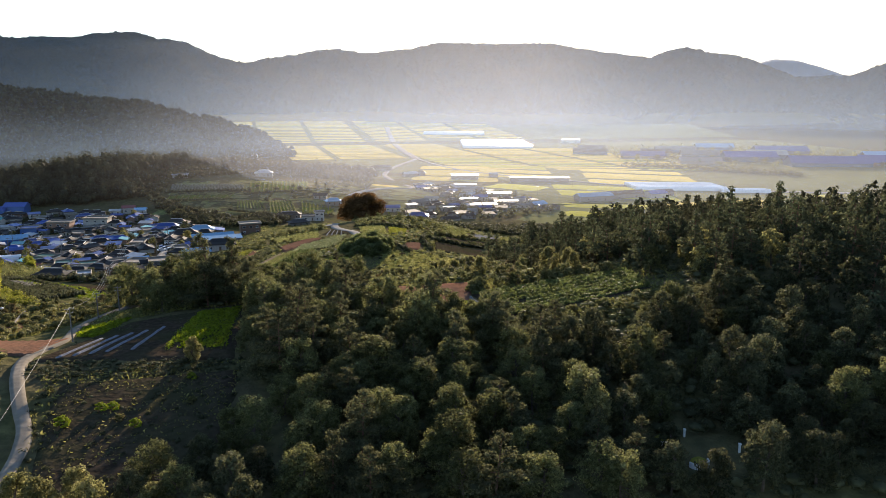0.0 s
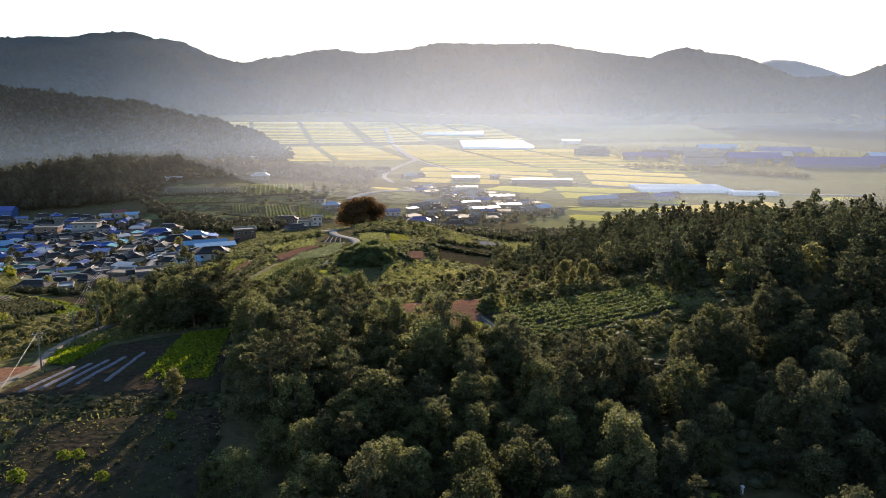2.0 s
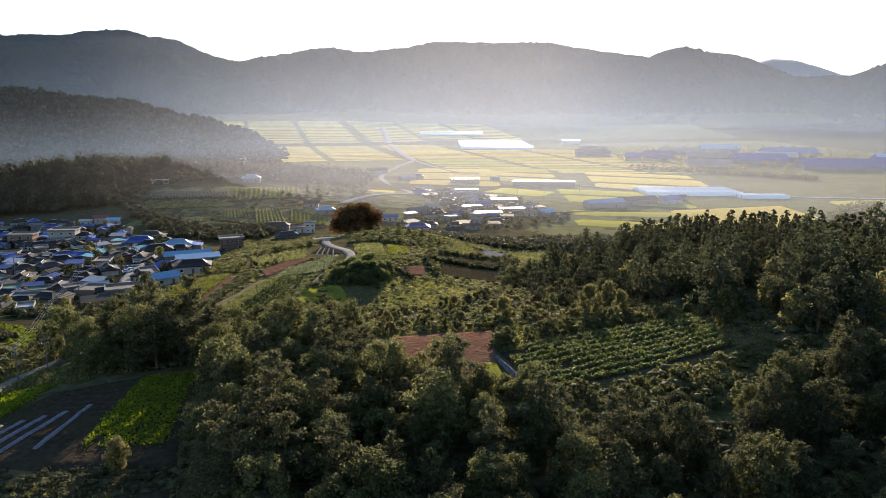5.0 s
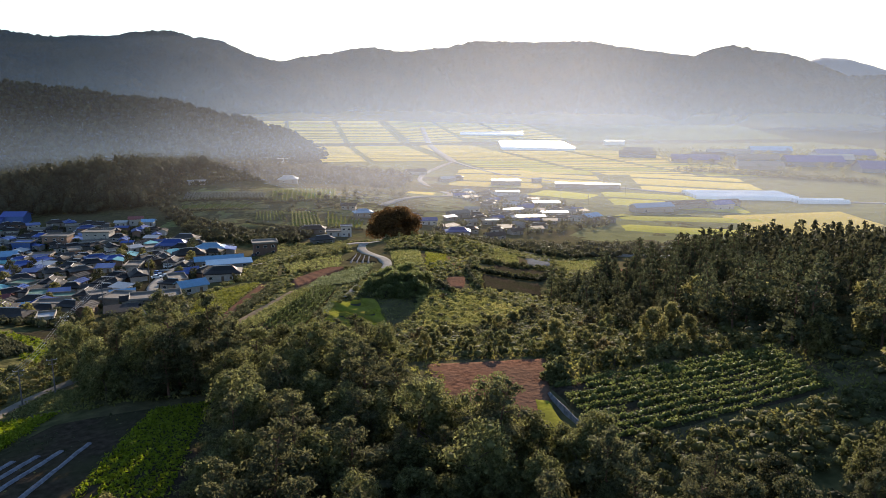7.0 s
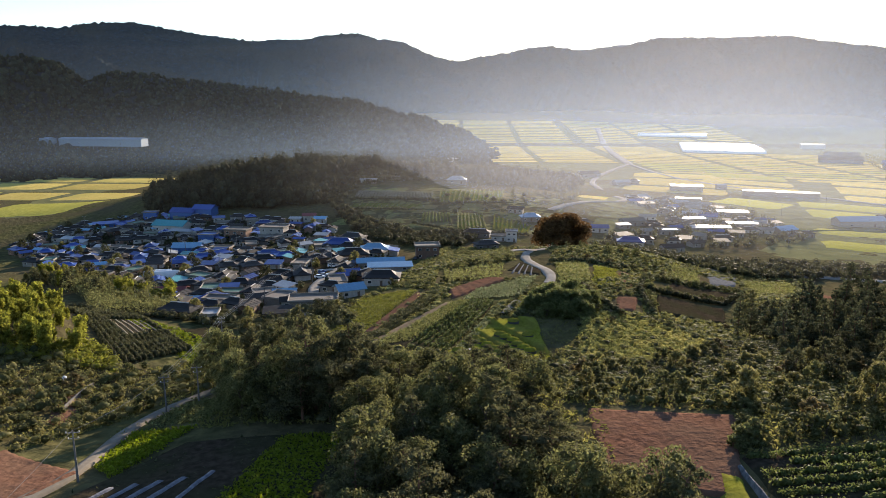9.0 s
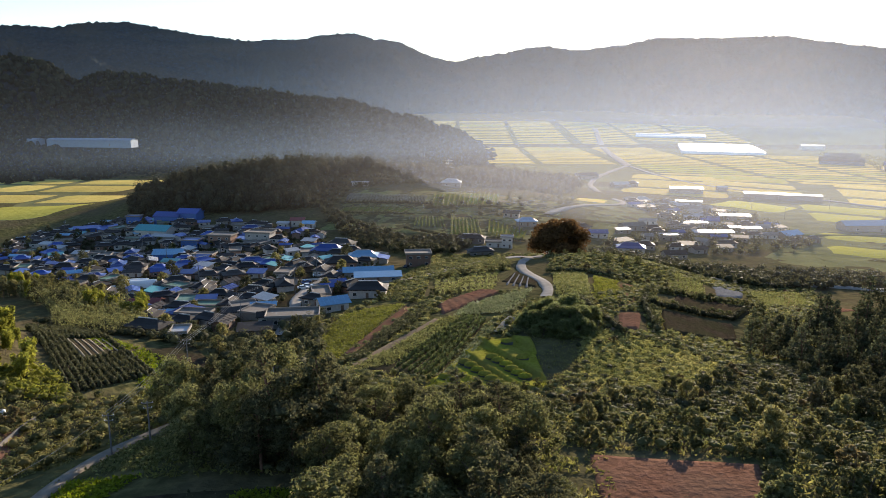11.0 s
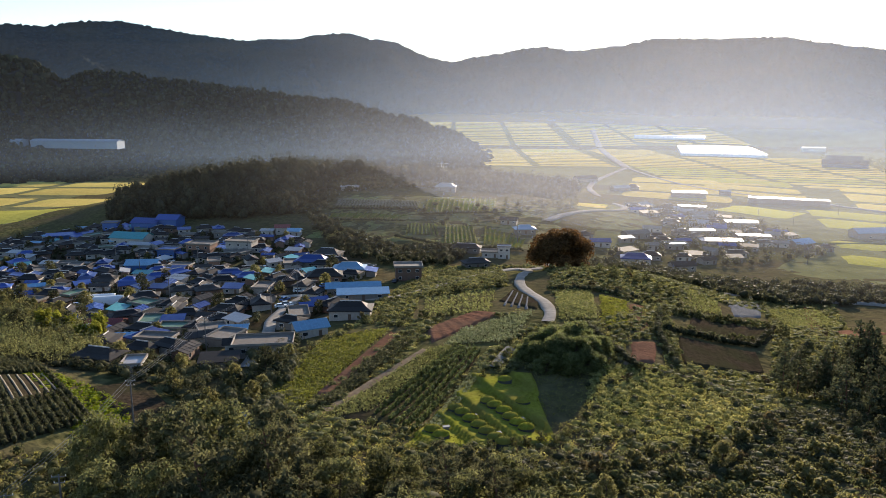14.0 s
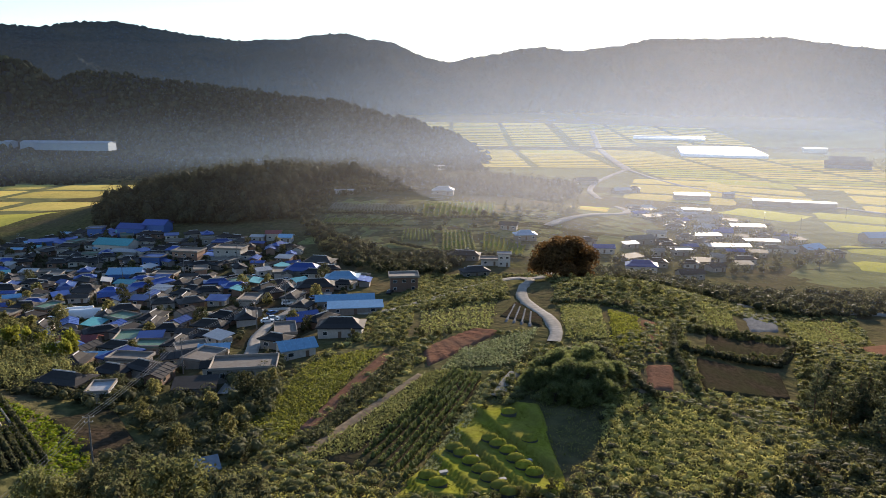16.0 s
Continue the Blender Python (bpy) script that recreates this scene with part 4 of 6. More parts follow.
for x, y, q in ((80, 296, 1.0), (83, 294.5, 0.9), (91, 300.5, 1.05), (96, 299.5, 1.0), (88, 291, 0.95), (99, 293, 1.1), (103, 301, 1.0)):
    t = copy_thing(FARPINES[int(x) % 3], Matrix.Translation(at_land(x, y)) @ Matrix.Rotation(x, 4, "Z"))
    t.scale = (0.75 * q, 0.75 * q, q)
    t["group"] = "slender pines by the plots"
stuff_trees("hill_wood", ((130, 262), (190, 262), (300, 260), (330, 330), (270, 410), (190, 370), (140, 330), (150, 290)), 5.8, 16, M_WOODDARK, 11, 2.7, 80, 0.72, "dark pine wood below the eastern hill", kind="cone")
HEDGE = ((20, 210), (52, 205), (60, 192), (94, 192), (96, 246), (84, 262), (62, 258), (44, 250), (30, 240), (18, 230))
forest(HEDGE, 6.4, BUSHES[:2] + BUSHES[:2] + LIGHTS[1:] + BUSHES[1:], "bushes round the terraces", 7, (0.6, 1.25))
stuff_trees("scrub", HEDGE, 2.8, 17, M_LEAF, 1.6, 1.4, 52, 0.2, "dense shrubbery round the terraces", core=0.6)
forest(((-175, 270), (-150, 236), (-112, 232), (-96, 236), (-89, 243), (-104, 260), (-127, 287), (-138, 304), (-156, 312)), 5.2, BAMBOO, "bamboo on the bank", 8, (0.5, 0.8))
stuff_trees("scrub", ((-104, 230), (-92, 234), (-78, 236), (-82, 243), (-90, 250), (-100, 246), (-112, 236)), 2.0, 99, M_BAMBOO, 2.0, 1.5, 60, 0.22, "bright lush weeds at the foot of the bamboo", (), core=0.6)
forest(((-212, 420), (-205, 385), (-146, 352), (-116, 318), (-104, 322), (-110, 338), (-142, 372)), 6.2, LIGHTS + FARBROADS + BAMBOO[:1], "bamboo above the village", 9, (0.6, 0.95))
stuff_trees("bamboo_grove", ((-185, 396), (-119, 348), (-99, 314), (-98, 297), (-122, 304), (-150, 345), (-192, 385)), 3.6, 18, M_LEAF, 6.5, 1.9, 90, 0.3, "feathery bamboo grove above the village")


# ---- houses ----
def paint(name, c, rough=0.5, metal=0.0, spec=0.4, wear=0.8, scale=1.2, rand=0.12, bump=0.1):
    return mat(name, c, tuple(v * wear for v in c), scale, rough=rough, metal=metal, spec=spec, rand=rand, bump=bump, big=0.25)


M_TILE = paint("dark_roof_tile", (0.024, 0.021, 0.020), 0.7, spec=0.2, rand=0.35)
M_TILEGREY = paint("grey_roof_tile", (0.052, 0.046, 0.042), 0.75, spec=0.15, rand=0.3)
M_BLUE = paint("blue_sheet_roof", (0.012, 0.05, 0.23), 0.42, spec=0.5, rand=0.35)
M_LIGHTBLUE = paint("light_blue_sheet_roof", (0.16, 0.34, 0.50), 0.42, spec=0.5, rand=0.2)
M_TEAL = paint("teal_sheet_roof", (0.05, 0.28, 0.30), 0.45)
M_GREENROOF = paint("green_roof_coating", (0.08, 0.17, 0.11), 0.6)
M_REDROOF = paint("red_sheet_roof", (0.20, 0.035, 0.028), 0.5)
M_WHITEROOF = paint("bright_metal_roof", (0.36, 0.36, 0.36), 0.5, 0.0, 0.4)
M_PALEROOF = paint("weathered_metal_roof", (0.34, 0.34, 0.34), 0.5, 0.0, 0.5)
M_PALEBLUE = paint("faded_blue_sheet", (0.11, 0.16, 0.21), 0.9, 0.0, 0.05)
M_WORKS = paint("pale_blue_cladding", (0.17, 0.235, 0.30), 0.6, 0.0, 0.3)
M_FLATROOF = paint("grey_flat_roof", (0.17, 0.145, 0.12), 0.85)
M_WALLWHITE = paint("white_plaster", (0.46, 0.42, 0.37), 0.85, rand=0.15)
M_WALLGREY = paint("grey_plaster", (0.24, 0.215, 0.185), 0.9, rand=0.3)
M_WALLBRICK = paint("brown_brick", (0.22, 0.13, 0.09), 0.9, rand=0.25)
M_WALLBLUE = paint("blue_sheet_wall", (0.04, 0.12, 0.34), 0.5)
M_RIDGE = paint("pale_ridge_mortar", (0.45, 0.44, 0.42), 0.8)
M_GLASS = paint("dark_window_glass", (0.03, 0.035, 0.04), 0.12, 0.0, 0.6, bump=0)
M_FRAMEW = paint("white_window_frame", (0.7, 0.7, 0.68), 0.5)
M_DOOR = paint("brown_door", (0.14, 0.09, 0.06), 0.6)
M_VINYL = paint("white_vinyl_sheet", (0.78, 0.78, 0.77), 0.3, 0.0, 0.6, 0.9)
M_STEEL = paint("grey_steel", (0.22, 0.22, 0.22), 0.5, 0.5)
M_POLE = paint("concrete_pole", (0.16, 0.15, 0.14), 0.9, spec=0.1)
M_WIRE = paint("wire", (0.10, 0.10, 0.10), 0.4, 0.5, bump=0)
M_RUBBER = paint("tyre_rubber", (0.02, 0.02, 0.02), 0.8)
# dark stone, deepened with the shade on the mounds' near sides
M_KERB = paint("dark_kerb_stone", (0.07, 0.068, 0.06), 0.9)
M_STONE = paint("grey_stone", (0.30, 0.29, 0.28), 0.7)


def solid(name, verts, faces, material, parent, label=""):
    ob = link_mesh(name, verts, faces, material)
    ob.parent = parent
    return tagged(ob, label)


BOX = ((0, 3, 2, 1), (4, 5, 6, 7), (0, 1, 5, 4), (1, 2, 6, 5), (2, 3, 7, 6), (3, 0, 4, 7))


def box(name, x0, x1, y0, y1, z0, z1, material, parent, label=""):
    return solid(name, [(x0, y0, z0), (x1, y0, z0), (x1, y1, z0), (x0, y1, z0), (x0, y0, z1), (x1, y0, z1), (x1, y1, z1), (x0, y1, z1)], BOX, material, parent, label)


def roof_mesh(kind, w, d, h, rise, eave, material, parent, thick=0.18):
    a, b = w / 2 + eave, d / 2 + eave
    t = thick
    if kind == "hip":
        k = max(0.2, a - b * 0.8)
        low = [(-a, -b, h), (a, -b, h), (a, b, h), (-a, b, h)]
        up = [(x, y, z + t) for x, y, z in low]
        # eaves curl up a little at the corners, the slope sags between
        up = [(x, y, z + 0.15) for x, y, z in up]
        mid = [(-k * 0.5 - a * 0.5, -b * 0.5, h + rise * 0.42), (k * 0.5 + a * 0.5, -b * 0.5, h + rise * 0.42), (k * 0.5 + a * 0.5, b * 0.5, h + rise * 0.42), (-k * 0.5 - a * 0.5, b * 0.5, h + rise * 0.42)]
        top = [(-k, 0, h + rise), (k, 0, h + rise)]
        v = low + up + mid + top
        f = [(3, 2, 1, 0)] + [(i, (i + 1) % 4, 4 + (i + 1) % 4, 4 + i) for i in range(4)] + [(4 + i, 4 + (i + 1) % 4, 8 + (i + 1) % 4, 8 + i) for i in range(4)]
        f += [(8, 9, 13, 12), (10, 11, 12, 13), (9, 10, 13), (11, 8, 12)]
        ob = solid("roof", v, f, material, parent)
        r = 0.16
        v, f = [], []
        for p, q in (((-k, 0), (k, 0)),):
            v += [(p[0], -r, h + rise - 0.02), (q[0], -r, h + rise - 0.02), (q[0], r, h + rise - 0.02), (p[0], r, h + rise - 0.02)]
            v += [(x, y * 0.6, z + 0.28) for x, y, z in v[-4:]]
        under(link_mesh("ridge_cap", v, BOX, M_RIDGE), ob, "pale mortared ridge cap")
    elif kind == "gable":
        v = [(-a, -b, h), (a, -b, h), (a, 0, h + rise), (-a, 0, h + rise), (-a, b, h), (a, b, h)]
        v += [(x, y, z + t) for x, y, z in v]
        f = [(0, 3, 2, 1), (3, 4, 5, 2), (6, 7, 8, 9), (9, 8, 11, 10), (0, 1, 7, 6), (4, 10, 11, 5), (0, 6, 9, 3), (3, 9, 10, 4), (1, 2, 8, 7), (2, 5, 11, 8)]
        ob = solid("roof", v, f, material, parent)
        n = max(4, int(w / 1.5))
        rv, rf = [], []
        for i in range(n + 1):
            x = -a + 2 * a * i / n
            for s in (-1, 1):
                o = len(rv)
                rv += [(x - 0.05, s * b, h + t), (x + 0.05, s * b, h + t), (x + 0.05, 0, h + rise + t), (x - 0.05, 0, h + rise + t)]
                rv += [(p[0], p[1], p[2] + 0.07) for p in rv[-4:]]
                rf += [tuple(o + q for q in g) for g in BOX]
        under(link_mesh("roof_ribs", rv, rf, material), ob)
    elif kind == "shed":
        v = [(-a, -b, h), (a, -b, h), (a, b, h + rise), (-a, b, h + rise)]
        v += [(x, y, z + t) for x, y, z in v]
        ob = solid("roof", v, BOX, material, parent)
    else:
        ob = box("roof", -a, a, -b, b, h, h + 0.25, material, parent)
        for nm, q in (("parapet", (-a, a, -b, -b + 0.2)), ("parapet", (-a, a, b - 0.2, b)), ("parapet", (-a, -a + 0.2, -b + 0.2, b - 0.2)), ("parapet", (a - 0.2, a, -b + 0.2, b - 0.2))):
            under(box(nm, *q, h + 0.25, h + 0.85, M_WALLGREY, None), ob)
    return ob


def house(x, y, w=11, d=7, h=2.7, rot=0, roof="hip", rmat=M_TILE, wmat=M_WALLWHITE, label="", rise=None, eave=0.7, category="house", storeys=1, seed=0, up=0.0):
    """A house on the land with its roof, windows and door; rot turns it about its middle."""
    rng = random.Random(int(x * 7 + y * 13 + seed))
    hs = tagged(new("house" if category == "house" else category.replace(" ", "_")), label, category)
    ca, sa = math.cos(radians(rot)), math.sin(radians(rot))
    zs = [float(land(x + i * w / 2 * ca - j * d / 2 * sa, y + i * w / 2 * sa + j * d / 2 * ca)) for i in (-1, 1) for j in (-1, 1)]
    base = 0.5 * (min(zs) + max(zs)) + 0.15 + up
    hs.matrix_basis = pose(x, y, base, 0, 0, rot)
    H = h * storeys
    if roof == "gable":
        rise = rise or d * (0.05 if rmat is M_WHITEROOF and w > 17 else 0.14 if rmat is M_WHITEROOF else 0.24)
        v = [(-w / 2, -d / 2, -2.5), (w / 2, -d / 2, -2.5), (w / 2, d / 2, -2.5), (-w / 2, d / 2, -2.5), (-w / 2, -d / 2, H), (w / 2, -d / 2, H), (w / 2, d / 2, H), (-w / 2, d / 2, H),
             (-w / 2, 0, H + rise * 0.93), (w / 2, 0, H + rise * 0.93)]
        f = [(0, 1, 5, 4), (2, 3, 7, 6), (1, 2, 6, 9, 5), (3, 0, 4, 8, 7)]
        solid("wall", v, f, wmat, hs)
    else:
        rise = rise or (d * 0.30 if roof == "hip" else 0.9)
        box("wall", -w / 2, w / 2, -d / 2, d / 2, -2.5, H, wmat, hs)
    roof_mesh(roof, w, d, H, rise, eave, rmat, hs)
    n = min(3, max(2, int(w / 3.2))) if y < 620 else 2
    for s in range(storeys):
        z0 = s * h + 0.95
        for i in range(n):
            cx = -w / 2 + w * (i + 0.5) / n
            ww = min(1.7, w / n * 0.6) * rng.uniform(0.7, 1.0)
            if s == 0 and i == n // 2:
                box("door", cx - 0.5, cx + 0.5, -d / 2 - 0.06, -d / 2 + 0.02, 0.05, 2.1, M_DOOR, hs)
                continue
            wf = box("window", cx - ww / 2, cx + ww / 2, -d / 2 - 0.05, -d / 2 + 0.02, z0, z0 + 1.15, M_FRAMEW, hs)
            under(box("pane", cx - ww / 2 + 0.08, cx + ww / 2 - 0.08, -d / 2 - 0.07, -d / 2 - 0.052, z0 + 0.08, z0 + 1.07, M_GLASS, None), wf)
    return hs


def vinyl_house(x, y, length, width, rot, label, height=None, material=None):
    """A tunnel of vinyl sheet over hoops."""
    t = tagged(new("vinyl_greenhouse"), label, "greenhouse")
    t.matrix_basis = pose(x, y, float(land(x, y)) + 0.1, 0, 0, rot)
    n, m = 10, max(6, int(length / 1.6))
    hh = height or width * 0.5
    A, L = np.meshgrid(np.linspace(0, math.pi, n), np.linspace(-length / 2, length / 2, m), indexing="xy")
    bulge = 1 + 0.025 * np.cos(L * 2 * math.pi / 1.6)
    ob = grid_mesh("cover", L, -np.cos(A) * width / 2 * bulge, np.sin(A) * hh * bulge - 0.3 * (np.sin(A) < 0.05), material or M_VINYL)
    under(ob, t)
    for s in (-1, 1):
        a = np.linspace(0, math.pi, n)
        v = [(s * length / 2, -math.cos(q) * width / 2, math.sin(q) * hh) for q in a]
        under(link_mesh("end_sheet", v, [tuple(range(n))], material or M_VINYL), t)
        under(box("door", s * length / 2 - 0.06, s * length / 2 + 0.06, -0.7, 0.7, 0, min(2, hh * 0.8), M_STEEL, None), t)
    return t


def car(x, y, rot, paintmat, label):
    c = tagged(new("car"), label, "car", group="parked cars")
    c.matrix_basis = pose(x, y, float(land(x, y)) + 0.55, 0, 0, rot)
    bm = bmesh.new()
    prof = ((-2.2, 0.45), (-2.25, 0.85), (-1.9, 0.98), (1.0, 1.0), (2.05, 0.85), (2.2, 0.5), (2.1, 0.28), (-2.1, 0.28))
    rows = [[bm.verts.new((px, s, pz)) for px, pz in prof] for s in (-0.88, 0.88)]
    for i in range(len(prof)):
        j = (i + 1) % len(prof)
        bm.faces.new((rows[0][i], rows[0][j], rows[1][j], rows[1][i]))
    bm.faces.new(rows[0][::-1])
    bm.faces.new(rows[1])
    part("body", bm, paintmat, c)
    v = [(-1.75, -0.8, 0.97), (1.05, -0.8, 0.99), (1.05, 0.8, 0.99), (-1.75, 0.8, 0.97), (-1.35, -0.66, 1.45), (0.35, -0.66, 1.46), (0.35, 0.66, 1.46), (-1.35, 0.66, 1.45)]
    solid("windows", v, BOX, M_GLASS, c, "dark car windows")
    box("roof", -1.32, 0.32, -0.65, 0.65, 1.455, 1.5, paintmat, c)
    for px in (-1.35, 1.4):
        for s in (-0.85, 0.85):
            a = [2 * math.pi * k / 10 for k in range(10)]
            v = [(px + 0.32 * math.cos(q), s + e, 0.32 + 0.32 * math.sin(q)) for e in (-0.1, 0.1) for q in a]
            solid("wheel", v, [tuple(range(9, -1, -1)), tuple(range(10, 20))] + [(k, (k + 1) % 10, 10 + (k + 1) % 10, 10 + k) for k in range(10)], M_RUBBER, c)
    return c


def utility_pole(x, y, h=10.5, rot=0, label="grey concrete utility pole with crossarms"):
    p = tagged(new("utility_pole"), label, "utility pole", group="utility poles")
    p.matrix_basis = pose(x, y, float(land(x, y)) - 0.3, 0, 0, rot)
    bm = bmesh.new()
    tube(bm, [Vector((0, 0, 0)), Vector((0, 0, h * 0.5)), Vector((0, 0, h))], 0.19, 0.11, 8)
    part("shaft", bm, M_POLE, p)
    for z, w in ((h - 0.35, 1.0), (h - 1.3, 0.75)):
        arm = box("crossarm", -w, w, -0.05, 0.05, z - 0.05, z + 0.05, M_STEEL, p)
        for s in (-0.9, 0, 0.9):
            under(box("insulator", s * w - 0.05, s * w + 0.05, -0.04, 0.04, z + 0.05, z + 0.25, M_FRAMEW, None), arm)
    return p


def wire(a, b, za, zb, off, sag, label="thin overhead wire between utility poles"):
    """A sagging cable between two pole tops."""
    p, q = Vector((*a, float(land(*a)) + za)), Vector((*b, float(land(*b)) + zb))
    side = (q - p).cross(Vector((0, 0, 1))).normalized() * off
    bm = bmesh.new()
    tube(bm, [p.lerp(q, s) + side - Vector((0, 0, 4 * sag * s * (1 - s))) for s in [k / 10 for k in range(11)]], 0.03, 0.03, 4)
    me = bpy.data.meshes.new("power_line")
    bm.to_mesh(me)
    bm.free()
    me.materials.append(M_WIRE)
    return tagged(new("power_line", me), label, "cable", group="overhead wires")


# landmark houses of the village
house(-35, 351, 13, 8, 3.0, 4, "hip", M_TILE, M_WALLWHITE, "white-walled house with a dark hipped roof at the village edge")
house(-43, 396, 20, 6, 3.0, 12, "gable", M_LIGHTBLUE, M_WALLGREY, "long shed with a pale blue ribbed roof", rise=1.6, category="shed")
house(-37, 384, 18, 5, 2.4, 12, "shed", M_LIGHTBLUE, M_WALLGREY, "low lean-to with a light blue sheet roof", rise=1.0, category="shed")
house(-212, 578, 17, 11, 4.8, -5, "gable", M_BLUE, M_WALLBLUE, "tall blue sheet-metal barn below the wood", category="barn")
house(-198, 580, 14, 11, 5.4, -5, "gable", M_BLUE, M_WALLBLUE, "tall blue sheet-metal barn beside another", category="barn")
house(-207, 546, 22, 12, 3.8, -8, "gable", M_TEAL, M_WALLWHITE, "village hall with a teal ribbed roof", category="hall")
house(-194, 532, 14, 7, 2.6, -6, "gable", M_WHITEROOF, M_WALLGREY, "low shed with a pale ribbed roof", category="shed")
house(-258, 566, 26, 6, 3.0, 28, "shed", M_BLUE, M_WALLBLUE, "row of sheds under a long blue roof", category="shed")
house(-240, 584, 9, 7, 5.0, 10, "flat", M_BLUE, M_WALLBLUE, "small blue box-shaped workshop", category="workshop")
house(-128, 514, 15, 9, 3.1, -6, "flat", M_FLATROOF, M_WALLWHITE, "two-storey white building with a flat roof", storeys=2)
house(-150, 512, 14, 9, 3.0, -6, "flat", M_FLATROOF, M_WALLBRICK, "brown two-storey house with a flat roof", storeys=2)
house(-167, 508, 10, 8, 4.6, -4, "flat", M_BLUE, M_WALLBLUE, "blue box-shaped sheet-metal store", category="store")
house(-167, 478, 15, 9, 3.4, 8, "gable", M_LIGHTBLUE, M_WALLBLUE, "store with a light blue gabled roof", category="store")
vinyl_house(-144, 398, 14, 6, 20, "white ribbed vinyl tunnel greenhouse among houses")
vinyl_house(-150, 405, 12, 5, 20, "white ribbed vinyl tunnel greenhouse among houses")
house(-124, 549, 7, 6, 2.9, 0, "gable", M_WHITEROOF, M_WALLWHITE, "small white cottage with a pale roof")
house(-116, 552, 8, 6, 3.6, 10, "gable", M_REDROOF, M_WALLWHITE, "small white cottage with a reddish roof")
house(-107, 546, 7, 6, 2.9, 0, "gable", M_LIGHTBLUE, M_WALLWHITE, "small white cottage with a blue gable")
house(-26, 432, 11, 8, 3.0, 10, "flat", M_FLATROOF, M_WALLBRICK, "brown two-storey house beside the lane", storeys=2)
house(-55, 449, 14, 9, 3.0, 6, "hip", M_LIGHTBLUE, M_WALLWHITE, "house with a bright blue hipped roof")
house(-78, 473, 16, 10, 3.0, 0, "hip", M_BLUE, M_WALLGREY, "large house with a dark blue hipped roof")
house(-62, 430, 14, 9, 3.0, 14, "hip", M_TILE, M_WALLBRICK, "house with a steep dark tiled roof")
house(-75, 492, 14, 9, 3.0, -8, "hip", M_TILEGREY, M_WALLGREY, "house with a grey tiled hipped roof")
house(-43, 329, 9, 7, 2.8, 30, "gable", M_LIGHTBLUE, M_WALLWHITE, "small house with a blue and white gable roof")
house(-52, 314, 15, 8, 3.0, 12, "flat", M_FLATROOF, M_WALLGREY, "low house with a broad grey flat roof")
house(-60, 302, 9, 5, 2.3, 14, "shed", M_TILEGREY, M_WALLGREY, "dilapidated shed with a sagging grey roof", category="shed")
house(-81, 298, 4, 6, 2.6, 12, "flat", M_WHITEROOF, M_WALLWHITE, "small whitewashed farm outbuilding", category="shed")
house(-94, 305, 12, 7, 2.6, -12, "hip", M_TILEGREY, M_WALLGREY, "old farmhouse with a curved grey tiled roof")
house(-121, 357, 11, 7, 2.6, 6, "gable", M_REDROOF, M_WALLBRICK, "house with a faded red sheet roof")
house(16, 500, 6, 5, 3.0, 0, "flat", M_WHITEROOF, M_WALLWHITE, "small white tower-like house", storeys=2)
house(9, 502, 9, 6, 2.8, 0, "flat", M_FLATROOF, M_WALLWHITE, "low white house beside a small tower")
house(-4, 512, 15, 7, 2.6, -4, "hip", M_TILEGREY, M_WALLGREY, "low grey farmhouse on the slope")
house(2, 470, 12, 7, 2.6, 20, "hip", M_TILEGREY, M_WALLGREY, "old grey farmhouse below the lane")
house(-26, 672, 15, 9, 3.0, 0, "hip", M_WHITEROOF, M_WALLGREY, "hillside cottage with a pale roof")
house(29, 565, 12, 8, 2.8, 10, "hip", M_LIGHTBLUE, M_WALLGREY, "house with a pale blue hipped roof")
house(20, 585, 10, 7, 2.6, -10, "gable", M_TILEGREY, M_WALLGREY, "grey farmhouse with a low gable roof")
house(-93, 645, 12, 4, 2.4, 3, "gable", M_WHITEROOF, M_WALLWHITE, "small pale shed above the terrace plots", category="shed")
house(-38, 254, 2.8, 2.4, 2.0, 30, "shed", M_PALEBLUE, M_WALLGREY, "tiny field hut with a blue roof", category="hut")
house(-49, 247, 4, 3.5, 2.0, 20, "gable", M_TILEGREY, M_WALLGREY, "small grey field hut among bushes", category="hut")

# the rest of the village, close-set along its lanes
VILLAGE = ((-46, 342), (-40, 372), (-54, 408), (-40, 446), (-60, 470), (-84, 505), (-100, 540), (-190, 572), (-262, 590), (-300, 560), (-290, 500), (-240, 450), (-190, 412), (-150, 372), (-116, 338), (-92, 318), (-66, 300))
STREETS = ((-52, 300, -56, 330), (-56, 330, -64, 360), (-64, 360, -62, 392), (-62, 392, -52, 420), (-52, 420, -70, 450), (-70, 450, -110, 470), (-110, 470, -170, 490), (-170, 490, -240, 510), (-62, 396, -120, 400), (-120, 400, -170, 420))
taken = [(o.location.x, o.location.y) for o in scene.objects if o.parent is None and o.get("category") in ("house", "shed", "barn", "hall", "store", "greenhouse", "workshop")]
vr = np.random.default_rng(31)


def off_street(x, y):
    best = 99.0
    for x0, y0, x1, y1 in STREETS:
        s = min(1, max(0, ((x - x0) * (x1 - x0) + (y - y0) * (y1 - y0)) / ((x1 - x0) ** 2 + (y1 - y0) ** 2)))
        best = min(best, math.hypot(x - x0 - s * (x1 - x0), y - y0 - s * (y1 - y0)))
    return best


